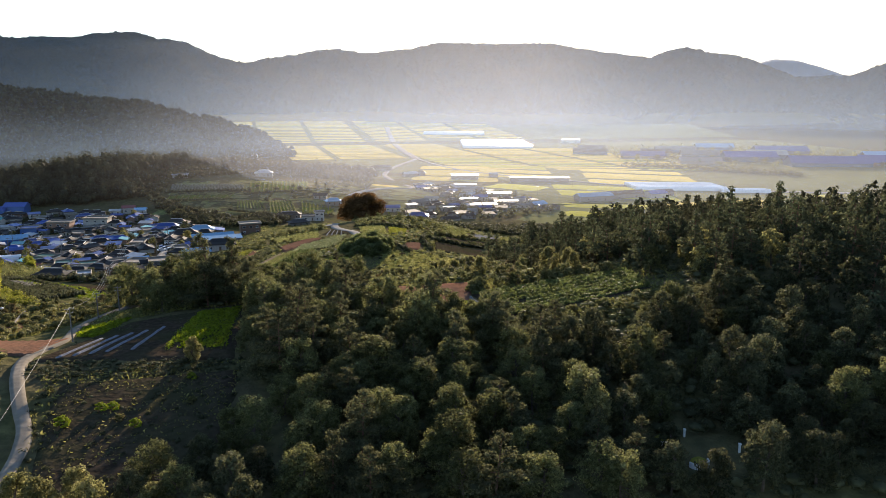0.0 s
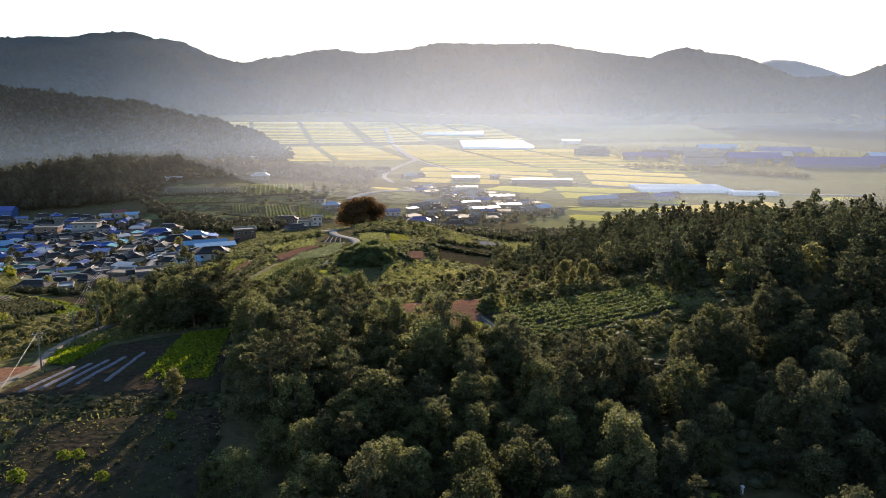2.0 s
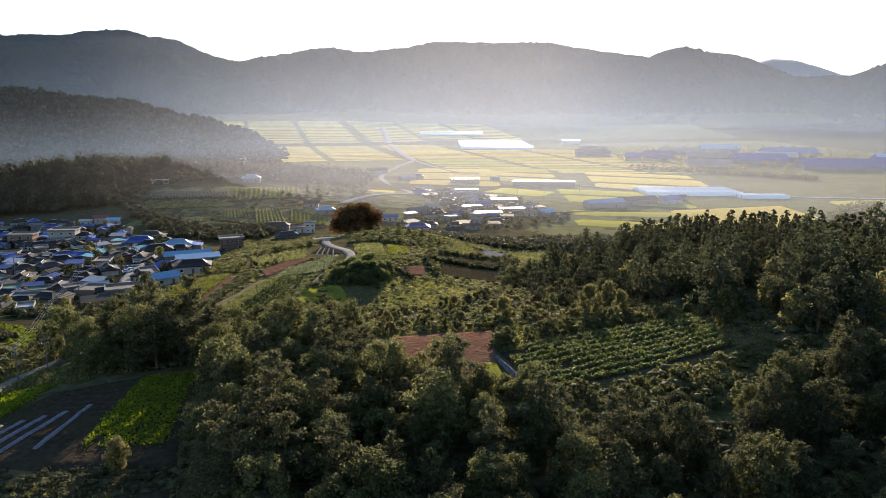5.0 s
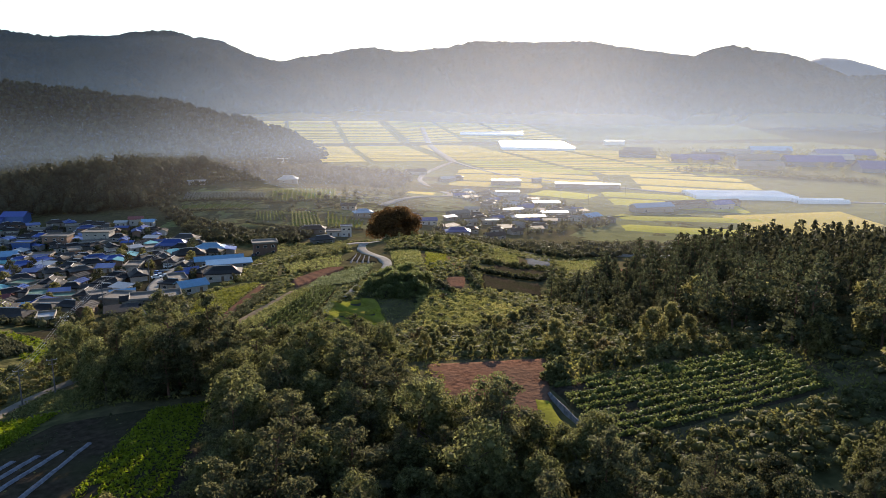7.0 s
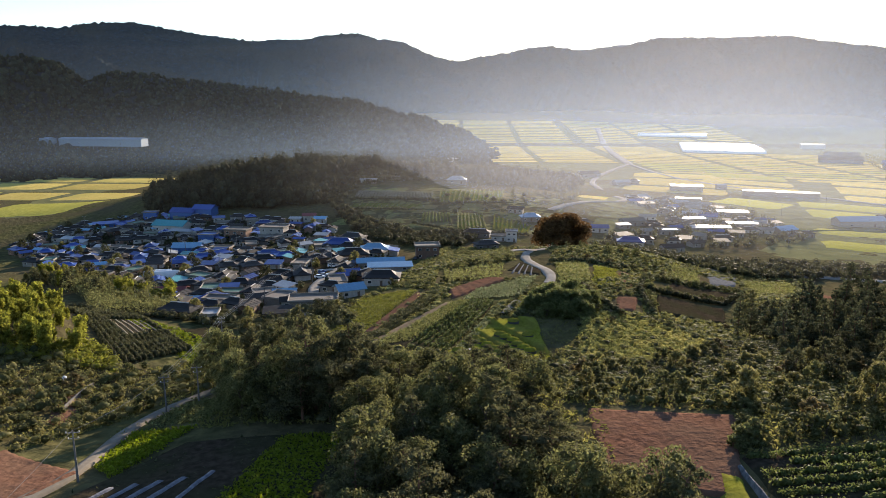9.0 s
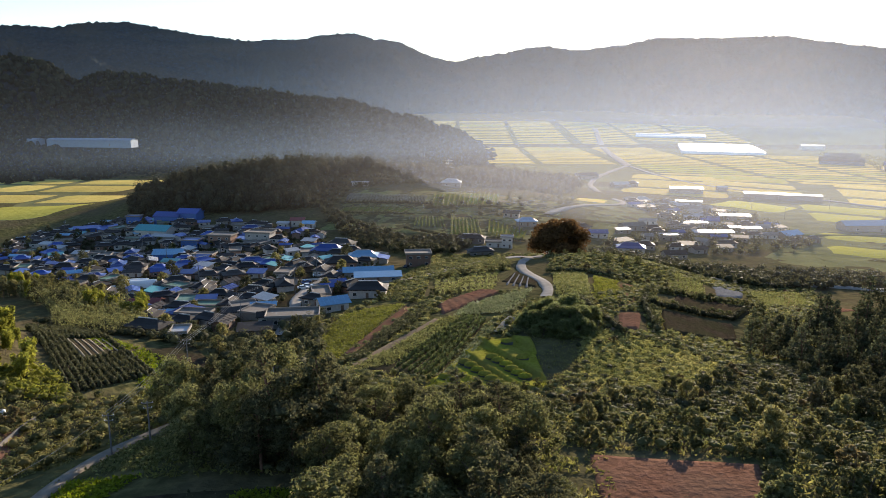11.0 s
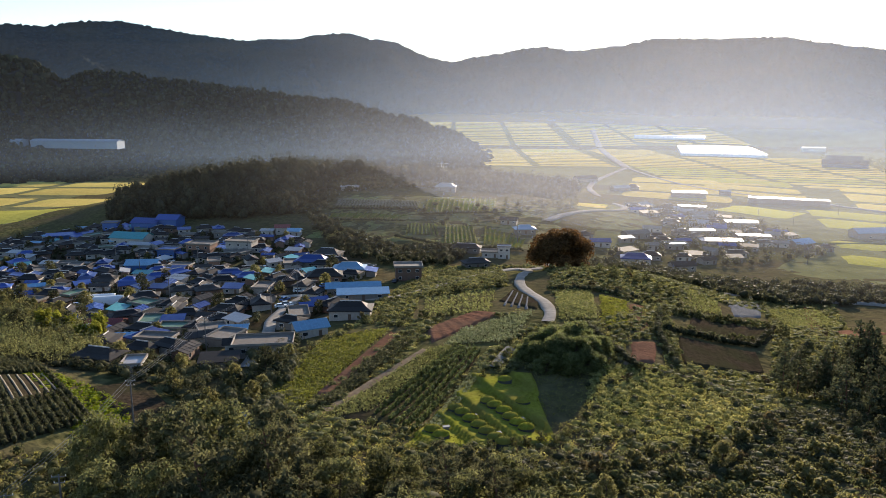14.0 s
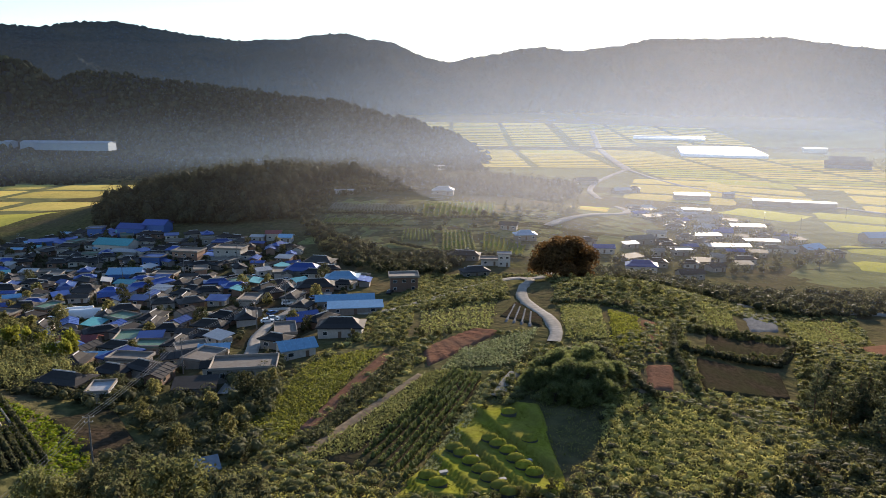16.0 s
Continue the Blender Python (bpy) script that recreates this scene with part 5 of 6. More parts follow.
LOOKS = ((M_TILE, "hip", "house with a dark tiled hipped roof"), (M_TILE, "hip", "house with a dark tiled hipped roof"), (M_TILEGREY, "hip", "old house with a weathered grey tiled roof"),
         (M_BLUE, "hip", "house with a deep blue hipped roof"), (M_BLUE, "gable", "outbuilding with a deep blue ribbed roof"), (M_BLUE, "shed", "lean-to shed with a blue sheet roof"),
         (M_TILEGREY, "gable", "outbuilding with a grey gabled roof"), (M_LIGHTBLUE, "gable", "shed with a light blue ribbed roof"), (M_FLATROOF, "flat", "concrete house with a grey flat roof"),
         (M_GREENROOF, "flat", "concrete house with a green coated flat roof"), (M_PALEROOF, "shed", "small store with a pale sheet roof"), (M_TEAL, "shed", "low shed with a teal sheet roof"))
ODDS = np.array([8, 8, 4, 4, 4, 3, 3, 2, 4, 2, 3, 1.5])
WALLS = (M_WALLWHITE, M_WALLGREY, M_WALLBRICK, M_WALLWHITE)
for x, y in scatter(VILLAGE, 9.6, vr):
    if off_street(x, y) < 5.0 or min(math.hypot(x - a, y - b) for a, b in taken) < 7.4:
        continue
    taken.append((x, y))
    rm, kind, lab = LOOKS[vr.choice(len(LOOKS), p=ODDS / ODDS.sum())]
    big = kind in ("hip", "flat")
    house(x, y, vr.uniform(7.5, 10.5) if big else vr.uniform(4.5, 8), vr.uniform(5.0, 6.6) if big else vr.uniform(3.0, 4.8), vr.uniform(2.4, 2.9), vr.choice((12, 30, -14, 104, 74)) + vr.normal() * 13, kind, rm,
          WALLS[vr.integers(4)], lab + " in the village", category="house" if big else "shed")

# the hamlet among the paddies
for x, y, w, d, h, rot, kind, rm, lab, cat in (
        (204, 872, 32, 20, 5.5, -8, "gable", M_WHITEROOF, "large barn with a gleaming metal roof", "barn"), (272, 836, 40, 14, 5, -14, "gable", M_WHITEROOF, "long barn with a gleaming metal roof", "barn"),
        (300, 826, 38, 14, 5, -14, "gable", M_WHITEROOF, "long barn with a gleaming metal roof", "barn"), (247, 896, 10, 8, 4, 0, "gable", M_WHITEROOF, "small pale farm store by the barns", "store"),
        (139, 762, 14, 9, 3, 10, "hip", M_PALEROOF, "farmhouse with a pale metal roof", "house"), (180, 764, 22, 9, 4, -12, "gable", M_WHITEROOF, "barn with a bright ribbed roof", "barn"),
        (150, 735, 12, 8, 3, 20, "gable", M_TILEGREY, "grey farmhouse in the hamlet", "house"), (163, 725, 14, 7, 3, -5, "gable", M_PALEROOF, "pale roofed store in the hamlet", "store"),
        (142, 696, 14, 8, 3, 0, "hip", M_TILEGREY, "grey farmhouse in the hamlet", "house"), (171, 705, 18, 9, 3.4, -5, "gable", M_WALLGREY, "low grey barn in the hamlet", "barn"),
        (190, 668, 22, 12, 4, -6, "gable", M_WHITEROOF, "barn with a gleaming metal roof", "barn"), (146, 615, 18, 8, 3, 8, "gable", M_WHITEROOF, "store with a gleaming roof", "store"),
        (162, 632, 12, 7, 3, -6, "gable", M_BLUE, "small barn with a blue roof", "barn"), (151, 584, 26, 6, 2.6, 0, "shed", M_WHITEROOF, "long low shed with a bright sheet roof", "shed"),
        (180, 611, 20, 8, 3.2, -5, "gable", M_WHITEROOF, "shed with a bright ribbed metal roof", "shed"), (117, 558, 13, 9, 3, 4, "flat", M_PALEROOF, "white two-storey house in the hamlet", "house"),
        (98, 580, 16, 8, 3, 24, "gable", M_WALLGREY, "low grey barn beside the road", "barn"), (90, 566, 9, 4, 2.4, 24, "shed", M_WHITEROOF, "small shed with a bright sheet roof", "shed"),
        (85, 508, 15, 9, 2.8, -8, "hip", M_BLUE, "farmhouse with a deep blue roof", "house"), (106, 496, 12, 7, 2.8, 12, "gable", M_TILEGREY, "grey farmhouse below the big tree", "house"),
        (95, 520, 10, 7, 2.8, 0, "hip", M_TILE, "dark roofed farmhouse below the big tree", "house"), (125, 520, 9, 6, 2.6, 30, "gable", M_TILEGREY, "grey store at the hamlet's edge", "store"),
        (203, 594, 15, 10, 3.4, 30, "gable", M_LIGHTBLUE, "shed with a blue-grey roof beside straw", "shed"), (216, 588, 8, 6, 2.6, 10, "hip", M_TILEGREY, "small grey farm store by the shed", "store"),
        (64, 562, 9, 7, 2.8, 30, "hip", M_TILE, "dark roofed house by the road", "house"), (72, 548, 11, 7, 2.8, 0, "gable", M_BLUE, "house with a blue roof by the road", "house"),
        (143, 912, 18, 10, 3.5, 20, "gable", M_PALEROOF, "store with a pale roof beside the road", "store"), (160, 930, 12, 9, 3.5, -10, "hip", M_TILEGREY, "grey house beside the road", "house"),
        (118, 1010, 26, 14, 4, 20, "gable", M_TILEGREY, "large grey hall beside the road", "hall"), (90, 960, 24, 12, 4, 10, "gable", M_WALLGREY, "grey hall at the wood's edge", "hall"),
        (278, 650, 36, 12, 4.4, 8, "gable", M_LIGHTBLUE, "long livestock barn with a blue roof", "barn"), (318, 668, 38, 12, 4.2, 8, "gable", M_TILEGREY, "long livestock barn with a grey roof", "barn"),
        (348, 662, 20, 12, 4.6, 12, "gable", M_BLUE, "barn with a bright blue roof", "barn"), (366, 680, 18, 10, 3.6, 6, "gable", M_TILEGREY, "grey barn beside the tunnels", "barn")):
    house(x, y, w, d, h, rot, kind, rm, M_WALLGREY if rm is not M_BLUE else M_WALLWHITE, lab, eave=0.5, category=cat)
for k in range(6):
    vinyl_house(405 + k * 1.5, 716 + k * 8.5, 96, 8, -14, "long white vinyl tunnel greenhouse on the valley floor", 4.0)
for k in range(2):
    vinyl_house(462, 690 - k * 8, 46, 8, -14, "white vinyl tunnel greenhouse on the valley floor", 3.8)

# far works, tunnels and sheds on the valley floor
fr = np.random.default_rng(5)
for x, y, w, d, h, rm in ((566, 1130, 70, 30, 5, M_BLUE), (655, 1105, 60, 30, 6, M_WALLGREY), (705, 1045, 80, 34, 7, M_BLUE), (760, 1080, 60, 30, 7, M_WALLWHITE), (857, 1180, 90, 36, 5, M_BLUE),
                          (762, 940, 110, 40, 5, M_BLUE), (860, 930, 90, 40, 5, M_BLUE), (930, 1010, 80, 36, 5, M_LIGHTBLUE), (620, 1190, 50, 26, 5, M_TILEGREY), (520, 1240, 60, 24, 5, M_TILEGREY),
                          (690, 1250, 70, 26, 5, M_WALLGREY), (800, 1300, 70, 28, 5, M_LIGHTBLUE), (600, 1010, 60, 24, 5, M_WALLGREY), (560, 1330, 50, 22, 5, M_TILEGREY)):
    house(x, y, w, d, h, -20 + fr.normal() * 4, "gable", rm, M_PALEBLUE if fr.random() < 0.5 else M_WALLGREY, "long factory hall far down the valley", category="factory")
for k in range(10):
    vinyl_house(446 - 4.4 * k, 1640 - 22 * k, 140, 15, -19, "white vinyl tunnel greenhouse far down the valley", 5.5)
for k in range(2):
    vinyl_house(392 + 6 * k, 1792 + 30 * k, 150, 16, -13, "white vinyl tunnel greenhouse far down the valley", 4.5)
house(612, 1575, 40, 20, 8, -10, "gable", M_WHITEROOF, M_WALLWHITE, "pale factory hall far down the valley", category="factory")
house(-536, 1060, 122, 18, 7.0, -4, "gable", M_WORKS, M_WORKS, "long pale blue works hall at the hill's foot", category="factory", up=35, rise=2.2)
house(-622, 1056, 32, 18, 7.5, -4, "gable", M_WORKS, M_WORKS, "pale blue works hall at the hill's foot", category="factory", up=35, rise=2.0)

# smaller buildings crowded between the hamlet's farms
hr = np.random.default_rng(77)
HAMLET = ((70, 500), (120, 490), (160, 560), (215, 590), (200, 690), (185, 780), (130, 790), (120, 700), (130, 640), (90, 590))
there = [(o.location.x, o.location.y) for o in scene.objects if o.parent is None and o.location.y > 480 and o.location.x > 50 and o.get("category") in ("house", "shed", "barn", "store", "hall")]
for x, y in scatter(HAMLET, 19.0, hr):
    if min(math.hypot(x - a, y - b) for a, b in there) < 11:
        continue
    rm, kind, lab = ((M_TILEGREY, "shed", "small shed with a grey sheet roof in the hamlet"), (M_TILEGREY, "hip", "grey tiled farmhouse in the hamlet"), (M_BLUE, "gable", "outbuilding with a blue roof in the hamlet"),
                     (M_PALEROOF, "gable", "store with a pale metal roof in the hamlet"), (M_TILE, "hip", "dark tiled farmhouse in the hamlet"), (M_WALLGREY, "gable", "grey roofed shed in the hamlet"))[hr.integers(6)]
    house(x, y, hr.uniform(7, 13), hr.uniform(5, 7), 2.7, hr.normal() * 18, kind, rm, M_WALLWHITE if hr.random() < 0.5 else M_WALLGREY, lab, category="house" if kind == "hip" else "shed")

# parked cars
PAINTS = [paint("car_paint_" + n, c, 0.25, 0.2, 0.6, 1.0, rand=0.0, bump=0) for n, c in (("white", (0.75, 0.75, 0.75)), ("silver", (0.45, 0.46, 0.48)), ("black", (0.02, 0.02, 0.025)), ("blue", (0.05, 0.12, 0.3)))]
CARNAME = ("white", "silver grey", "black", "dark blue")
for k, (x, y, rot) in enumerate(((-65, 374, 20), (-64, 377.5, 20), (-60, 371, 70), (-67, 386, 60), (-66, 402, 10), (-250, 553, 15), (-246, 548, 15), (-242, 545, 15), (-236, 542, 15), (-255, 557, 15), (-240, 551, 15),
                                 (-139, 503, -5), (-134, 502, -5), (-129, 501, -5), (-144, 504, -5), (-122, 498, 60), (-160, 494, 5), (-152, 392, 20), (-30, 420, 80), (-58, 412, 40), (-82, 458, 20), (-100, 468, 25))):
    car(x, y, rot, PAINTS[k % 4], f"{CARNAME[k % 4]} car parked beside the village street")

# poles and wires
LINE = ((-44, 88), (-52, 177), (-55, 212), (-63, 262), (-70, 318), (-66, 366), (-66, 400))
for x, y in LINE[1:] + ((-50.5, 217), (-122, 506), (-98, 462), (-140, 482), (-165, 470), (-192, 498), (-150, 420), (-118, 400), (-228, 520), (215, 705), (236, 690), (186, 540), (-240, 470), (-276, 560), (300, 760), (24, 540), (-72, 700)):
    utility_pole(x, y, 10.5 if y > 260 else 8.5, 15)
utility_pole(*LINE[0], 8.5, 15)
for a, b in zip(LINE, LINE[1:]):
    for off in ((-0.7, 0.0, 0.7) if a[1] > 205 else (0.0,)):
        wire(a, b, 10.0 if a[1] > 250 else 8.2, 10.0 if b[1] > 250 else 8.2, off, 0.8)
for a, b in (((-66, 400), (-98, 462)), ((-98, 462), (-122, 506)), ((-66, 400), (-118, 400)), ((-118, 400), (-150, 420)), ((-140, 482), (-165, 470)), ((-165, 470), (-192, 498))):
    for off in (-0.6, 0.6):
        wire(a, b, 10, 10, off, 0.9)


def lattice_tower(x, y, h):
    t = tagged(new("lattice_tower"), "pale steel lattice tower standing in the wood", "tower")
    t.matrix_basis = pose(x, y, float(land(x, y)))
    for sx in (-1, 1):
        for sy in (-1, 1):
            bm = bmesh.new()
            tube(bm, [Vector((sx * 3, sy * 3, 0)), Vector((sx * 1.2, sy * 1.2, h * 0.7)), Vector((sx * 0.6, sy * 0.6, h))], 0.25, 0.15, 5)
            part("leg", bm, M_FRAMEW, t)
    for k in range(1, 7):
        w = 3 - 2.4 * k / 7
        box("brace", -w, w, -w, w, h * k / 7 - 0.12, h * k / 7 + 0.12, M_FRAMEW, t)
    for k in (0.72, 0.84, 0.96):
        box("crossarm", -5, 5, -0.2, 0.2, h * k, h * k + 0.25, M_FRAMEW, t)


lattice_tower(-36, 775, 26)

# burial mounds on the lawn
def mound(x, y, r, label="grassy burial mound with a dark stone kerb on a lawn"):
    g = tagged(new("burial_mound"), label, "burial mound", group="burial mounds")
    g.matrix_basis = pose(x, y, float(land(x, y)) + 0.35, 0, 0, 20)
    n = 16
    v, f = [], []
    for j, (q, z) in enumerate(((1.0, 0.7), (0.9, 1.02), (0.66, 1.28), (0.32, 1.42))):
        v += [(r * q * math.cos(2 * math.pi * i / n) * (1 + 0.05 * math.sin(3 * i + x)), r * 0.8 * q * math.sin(2 * math.pi * i / n), z) for i in range(n)]
    f = [(j * n + i, j * n + (i + 1) % n, (j + 1) * n + (i + 1) % n, (j + 1) * n + i) for j in range(3) for i in range(n)] + [tuple(range(3 * n, 4 * n))]
    under(link_mesh("grass_cap", v, f, M_LAWN, True), g)
    v = [(r * 0.97 * math.cos(2 * math.pi * i / n), r * 0.78 * math.sin(2 * math.pi * i / n), z) for z in (-0.6, 0.72) for i in range(n)]
    under(link_mesh("kerb", v, [(i, (i + 1) % n, n + (i + 1) % n, n + i) for i in range(n)], M_KERB), g, "dark stone kerb")
    p = RNG.random((150, 2))
    a, q = p[:, 0] * 6.283, np.sqrt(p[:, 1])
    c = np.c_[r * q * np.cos(a), r * 0.8 * q * np.sin(a), 0.72 + 0.72 * np.sqrt(np.maximum(0, 1 - q * q))]
    vv, ff = leaf_quads(c, 0.12, flat=1.2)
    under(quads_mesh("grass", vv, ff, M_LAWN), g)
    return g

for x, y in ((3.6, 263.2), (5.1, 261.3), (6.7, 258.3), (8.4, 255.4), (9.9, 252.5), (11.6, 249.7), (13.1, 247.6), (9.9, 267.7), (11.4, 265.7), (13.2, 263.3), (14.4, 260.3), (15.8, 257.8), (17.4, 255.4), (-0.1, 251.4), (1.7, 248.9), (13.6, 279), (17.2, 268)):
    mound(x, y, 1.65)
for x, y in ((2.3, 254.0), (7.3, 260.6), (16.6, 260.4), (12.0, 252.8)):
    g = tagged(new("grave_slab"), "pale stone offering slab beside a burial mound", "grave slab")
    g.matrix_basis = pose(x, y, float(land(x, y)) + 0.4, 0, 0, 25)
    box("slab", -0.7, 0.7, -0.4, 0.4, 0.1, 0.35, M_STONE, g)
    box("foot", -0.5, 0.5, -0.25, 0.25, -0.4, 0.1, M_STONE, g)
ROUND = make_tree("bush", 94, 1.7, 1.2, 500, 0.13, M_CROPLIME, "round_shrub", "clipped round bright green shrub on fallow ground", "shrub", 0.8)
ROUND.matrix_basis = Matrix.Translation(at_land(-28, 124, 0.1))
TOPIARY = make_tree("bush", 91, 1.9, 1.1, 420, 0.16, M_LEAF, "round_shrub", "clipped round dark green shrub on the lawn", "shrub")
TOPIARY.matrix_basis = Matrix.Translation(at_land(19.9, 250.6, 0.4))
for x, y in ((17, 248.3), (14.7, 247), (8.8, 281.4), (24.7, 253.4), (22.2, 249.5), (10.6, 244.6), (7.2, 242.6), (4.2, 241.6), (1.2, 242), (34, 420), (40, 415), (46, 412), (52, 408), (57, 404), (62, 402), (68, 398), (56, 396), (63, 392), (70, 388), (74, 384)):
    copy_thing(TOPIARY, Matrix.Translation(at_land(x, y, 0.3)) @ Matrix.Scale(1.0 if y < 300 else 1.5, 4))

forest(((-112, 330), (-88, 300), (-62, 268), (-44, 262), (-34, 276), (-44, 312), (-60, 296), (-92, 312)), 7.5, FARBROADS + BUSHES[:1], "trees at the village edge", 59, (0.45, 0.75))
# the old zelkova by the lane
ZELKOVA = make_tree("broad", 97, 18, 16.0, 12000, 0.6, M_LEAFAUTUMN, "zelkova_tree", "huge spreading old zelkova turning brown by the lane", core=0.5)
ZELKOVA.matrix_basis = Matrix.Translation(at_land(40, 450))
# bushes in a clump above the burial lawn
BIGBUSH = make_tree("broad", 98, 7.8, 5.6, 6500, 0.22, M_LEAFGREY, "great_bush", "great dense grey-green bush above the burial lawn", "bush", 0.45)
BIGBUSH.matrix_basis = Matrix.Translation(at_land(26, 292, -1.2))
for x, y, q in ((18.5, 294, 0.6), (21.5, 299, 0.75), (30, 291, 1.0), (33.5, 294, 0.9), (25, 301, 0.9), (31, 300, 1.08), (36.5, 297, 0.75), (21.5, 293, 0.72), (23.5, 286, 0.62), (28.5, 285, 0.75), (33, 287.5, 0.72)):
    copy_thing(BIGBUSH, Matrix.Translation(at_land(x, y, -1.2 * q)) @ Matrix.Rotation(x, 4, "Z") @ Matrix.Scale(q, 4))

# scrub, bushes and rough grass between the fields
MEADOW = ((37, 294), (54, 284), (64, 268), (50, 246), (29, 254), (31, 276))
MID = ((-62, 262), (-40, 240), (20, 236), (60, 258), (84, 264), (118, 330), (152, 430), (90, 470), (44, 480), (-20, 470), (-30, 380), (-30, 345), (-46, 300))
FIELDS = FREE + (((-38, 286), (-28, 268), (-14, 330), (-30, 340)), ((-12, 300), (8, 296), (26, 330), (2, 340)), ((-10, 316), (24, 332), (-2, 342)), ((30, 324), (40, 324), (60, 356), (44, 374), (32, 374)),
                 ((57, 296), (84, 312), (102, 364), (66, 352)), ((20, 322), (30, 322), (34, 470), (14, 470), (16, 396)), ((-14, 340), (20, 338), (16, 390), (-16, 382)), ((42, 290), (52, 294), (55, 316), (46, 310)), ((76, 366), (106, 374), (114, 402), (84, 398)), ((112, 374), (136, 386), (140, 420), (116, 406)), ((122, 352), (140, 362), (142, 382), (126, 374)))
stuff_trees("scrub", MID, 3.0, 41, M_LEAF, 1.3, 1.3, 60, 0.2, "low green scrub between the fields", FIELDS + (MEADOW,), core=0.72)
stuff_trees("scrub", MID, 5.0, 42, M_STRAW, 0.9, 1.4, 60, 0.2, "pale dry weeds between the fields", FIELDS + (MEADOW,), core=0.72)
forest(MID, 22.0, BUSHES, "bushes among the fields", 43, (0.4, 0.85), FIELDS)
WEST = ((-60, 100), (-60, 165), (-80, 170), (-66, 205), (-50, 228), (-60, 262), (-72, 244), (-82, 238), (-100, 236), (-120, 232), (-135, 228), (-160, 200), (-140, 110))
TRACKS = (((-60, 100), (-40, 100), (-40, 226), (-62, 226)), ((-76, 168), (-54, 162), (-52, 182), (-76, 194)))
stuff_trees("scrub", WEST, 3.6, 44, M_LEAFLIGHT, 1.7, 1.4, 60, 0.2, "lush weeds and brambles on the western slope", FREE + TRACKS, core=0.72)
stuff_trees("scrub", WEST, 6.5, 45, M_LEAF, 2.4, 1.6, 110, 0.2, "dry yellow-green tall grass on the slope", FREE + TRACKS, core=0.72)
forest(WEST, 14, BUSHES, "bushes of the western slope", 46, (0.6, 1.1), FREE + TRACKS)
FORE = ((-42, 104), (-26, 100), (-22, 110), (-12, 124), (-12, 150), (-50, 150))
forest(FORE, 15, BUSHES[:2], "bushes below the terrace", 47, (0.35, 0.6), ())
stuff_trees("scrub", FORE, 3.0, 48, M_LEAFDARK, 0.7, 0.7, 24, 0.2, "dark weeds on fallow ground", (), core=0.7)
stuff_trees("scrub", ((6, 228), (100, 236), (90, 280), (64, 266), (48, 244), (30, 242), (22, 242), (-2, 234)), 2.6, 49, M_LEAFDARK, 1.7, 1.4, 90, 0.19, "dense green shrubbery below the burial lawn", FREE, core=0.72)


def low_wall(line, h, thick, material, label):
    """A low curved retaining wall along plan points."""
    p = np.array(line, float)
    t = np.gradient(p, axis=0)
    nrm = np.c_[-t[:, 1], t[:, 0]] / np.linalg.norm(t, axis=1)[:, None]
    z = land(p[:, 0], p[:, 1])
    v = [(*(q + n * e * thick / 2), zz + u) for q, n, zz in zip(p, nrm, z) for e, u in ((-1, -0.6), (-1, h), (1, h), (1, -0.6))]
    f = [(4 * i + a, 4 * i + 4 + a, 4 * i + 4 + (a + 1) % 4, 4 * i + (a + 1) % 4) for i in range(len(p) - 1) for a in range(4)]
    m = len(p) * 4
    return tagged(link_mesh("retaining_wall", v, f + [(0, 1, 2, 3), (m - 1, m - 2, m - 3, m - 4)], material), label, "wall")


low_wall([(-77.0 - 1.6 * math.sin(q * 1.6), 213 + 14 * q) for q in np.linspace(0, 1, 9)], 1.1, 0.3, M_WALLGREY, "low curved stone retaining wall on a red earth bank")
tank = tagged(new("water_tank"), "small round white water tank in weeds", "water tank")
tank.matrix_basis = pose(-84.5, 226, float(land(-84.5, 226)) + 0.4)
rings = ((0.6, -0.5), (0.6, 0.9), (0.55, 1.05), (0.3, 1.2), (0.15, 1.23))
v = [(q * math.cos(a * math.pi / 8), q * math.sin(a * math.pi / 8), z) for q, z in rings for a in range(16)]
solid("body", v, [(j * 16 + i, j * 16 + (i + 1) % 16, (j + 1) * 16 + (i + 1) % 16, (j + 1) * 16 + i) for j in range(4) for i in range(16)] + [tuple(range(64, 80))], M_FRAMEW, tank)
box("lid", -0.15, 0.15, -0.15, 0.15, 1.22, 1.32, M_STEEL, tank)


def grass(name, poly, density, seed, material, size, label, free=()):
    """Tufts of grass over a plan polygon."""
    rng = np.random.default_rng(seed)
    p = np.array(poly, float)
    lo, hi = p.min(0), p.max(0)
    q = lo + rng.random((int(density * np.prod(hi - lo)), 2)) * (hi - lo)
    ok = inside(poly, q[:, 0], q[:, 1]) & (grain(q[:, 0], q[:, 1], 5, seed) > -0.45)
    for k in free:
        ok &= ~inside(k, q[:, 0], q[:, 1])
    q = q[ok]
    c = np.c_[q, land(q[:, 0], q[:, 1]) + 0.2 + 0.25 * rng.random(len(q))]
    v, f = leaf_quads(c, size, rng=rng, long=1.3)
    return tagged(quads_mesh(name, v, f, material), label, "grass", kind="stuff")


stuff_trees("tussocks", MEADOW, 2.1, 50, M_STRAW, 0.9, 0.9, 60, 0.17, "rounded grass tussocks on the meadow", FREE, core=0.72)
stuff_trees("scrub", MEADOW, 6.5, 58, M_LEAFDARK, 1.3, 1.0, 60, 0.2, "dark low shrubs on the meadow", (), core=0.72)
grass("meadow_grass", MEADOW, 7, 51, M_STRAW, 0.26, "tussocky sunlit meadow grass on the slope")
grass("rough_grass", ((19, 286), (33, 284), (30, 264), (23, 255)), 5.0, 60, M_SCRUBGRASS, 0.15, "short grass in the shade of the great bush")
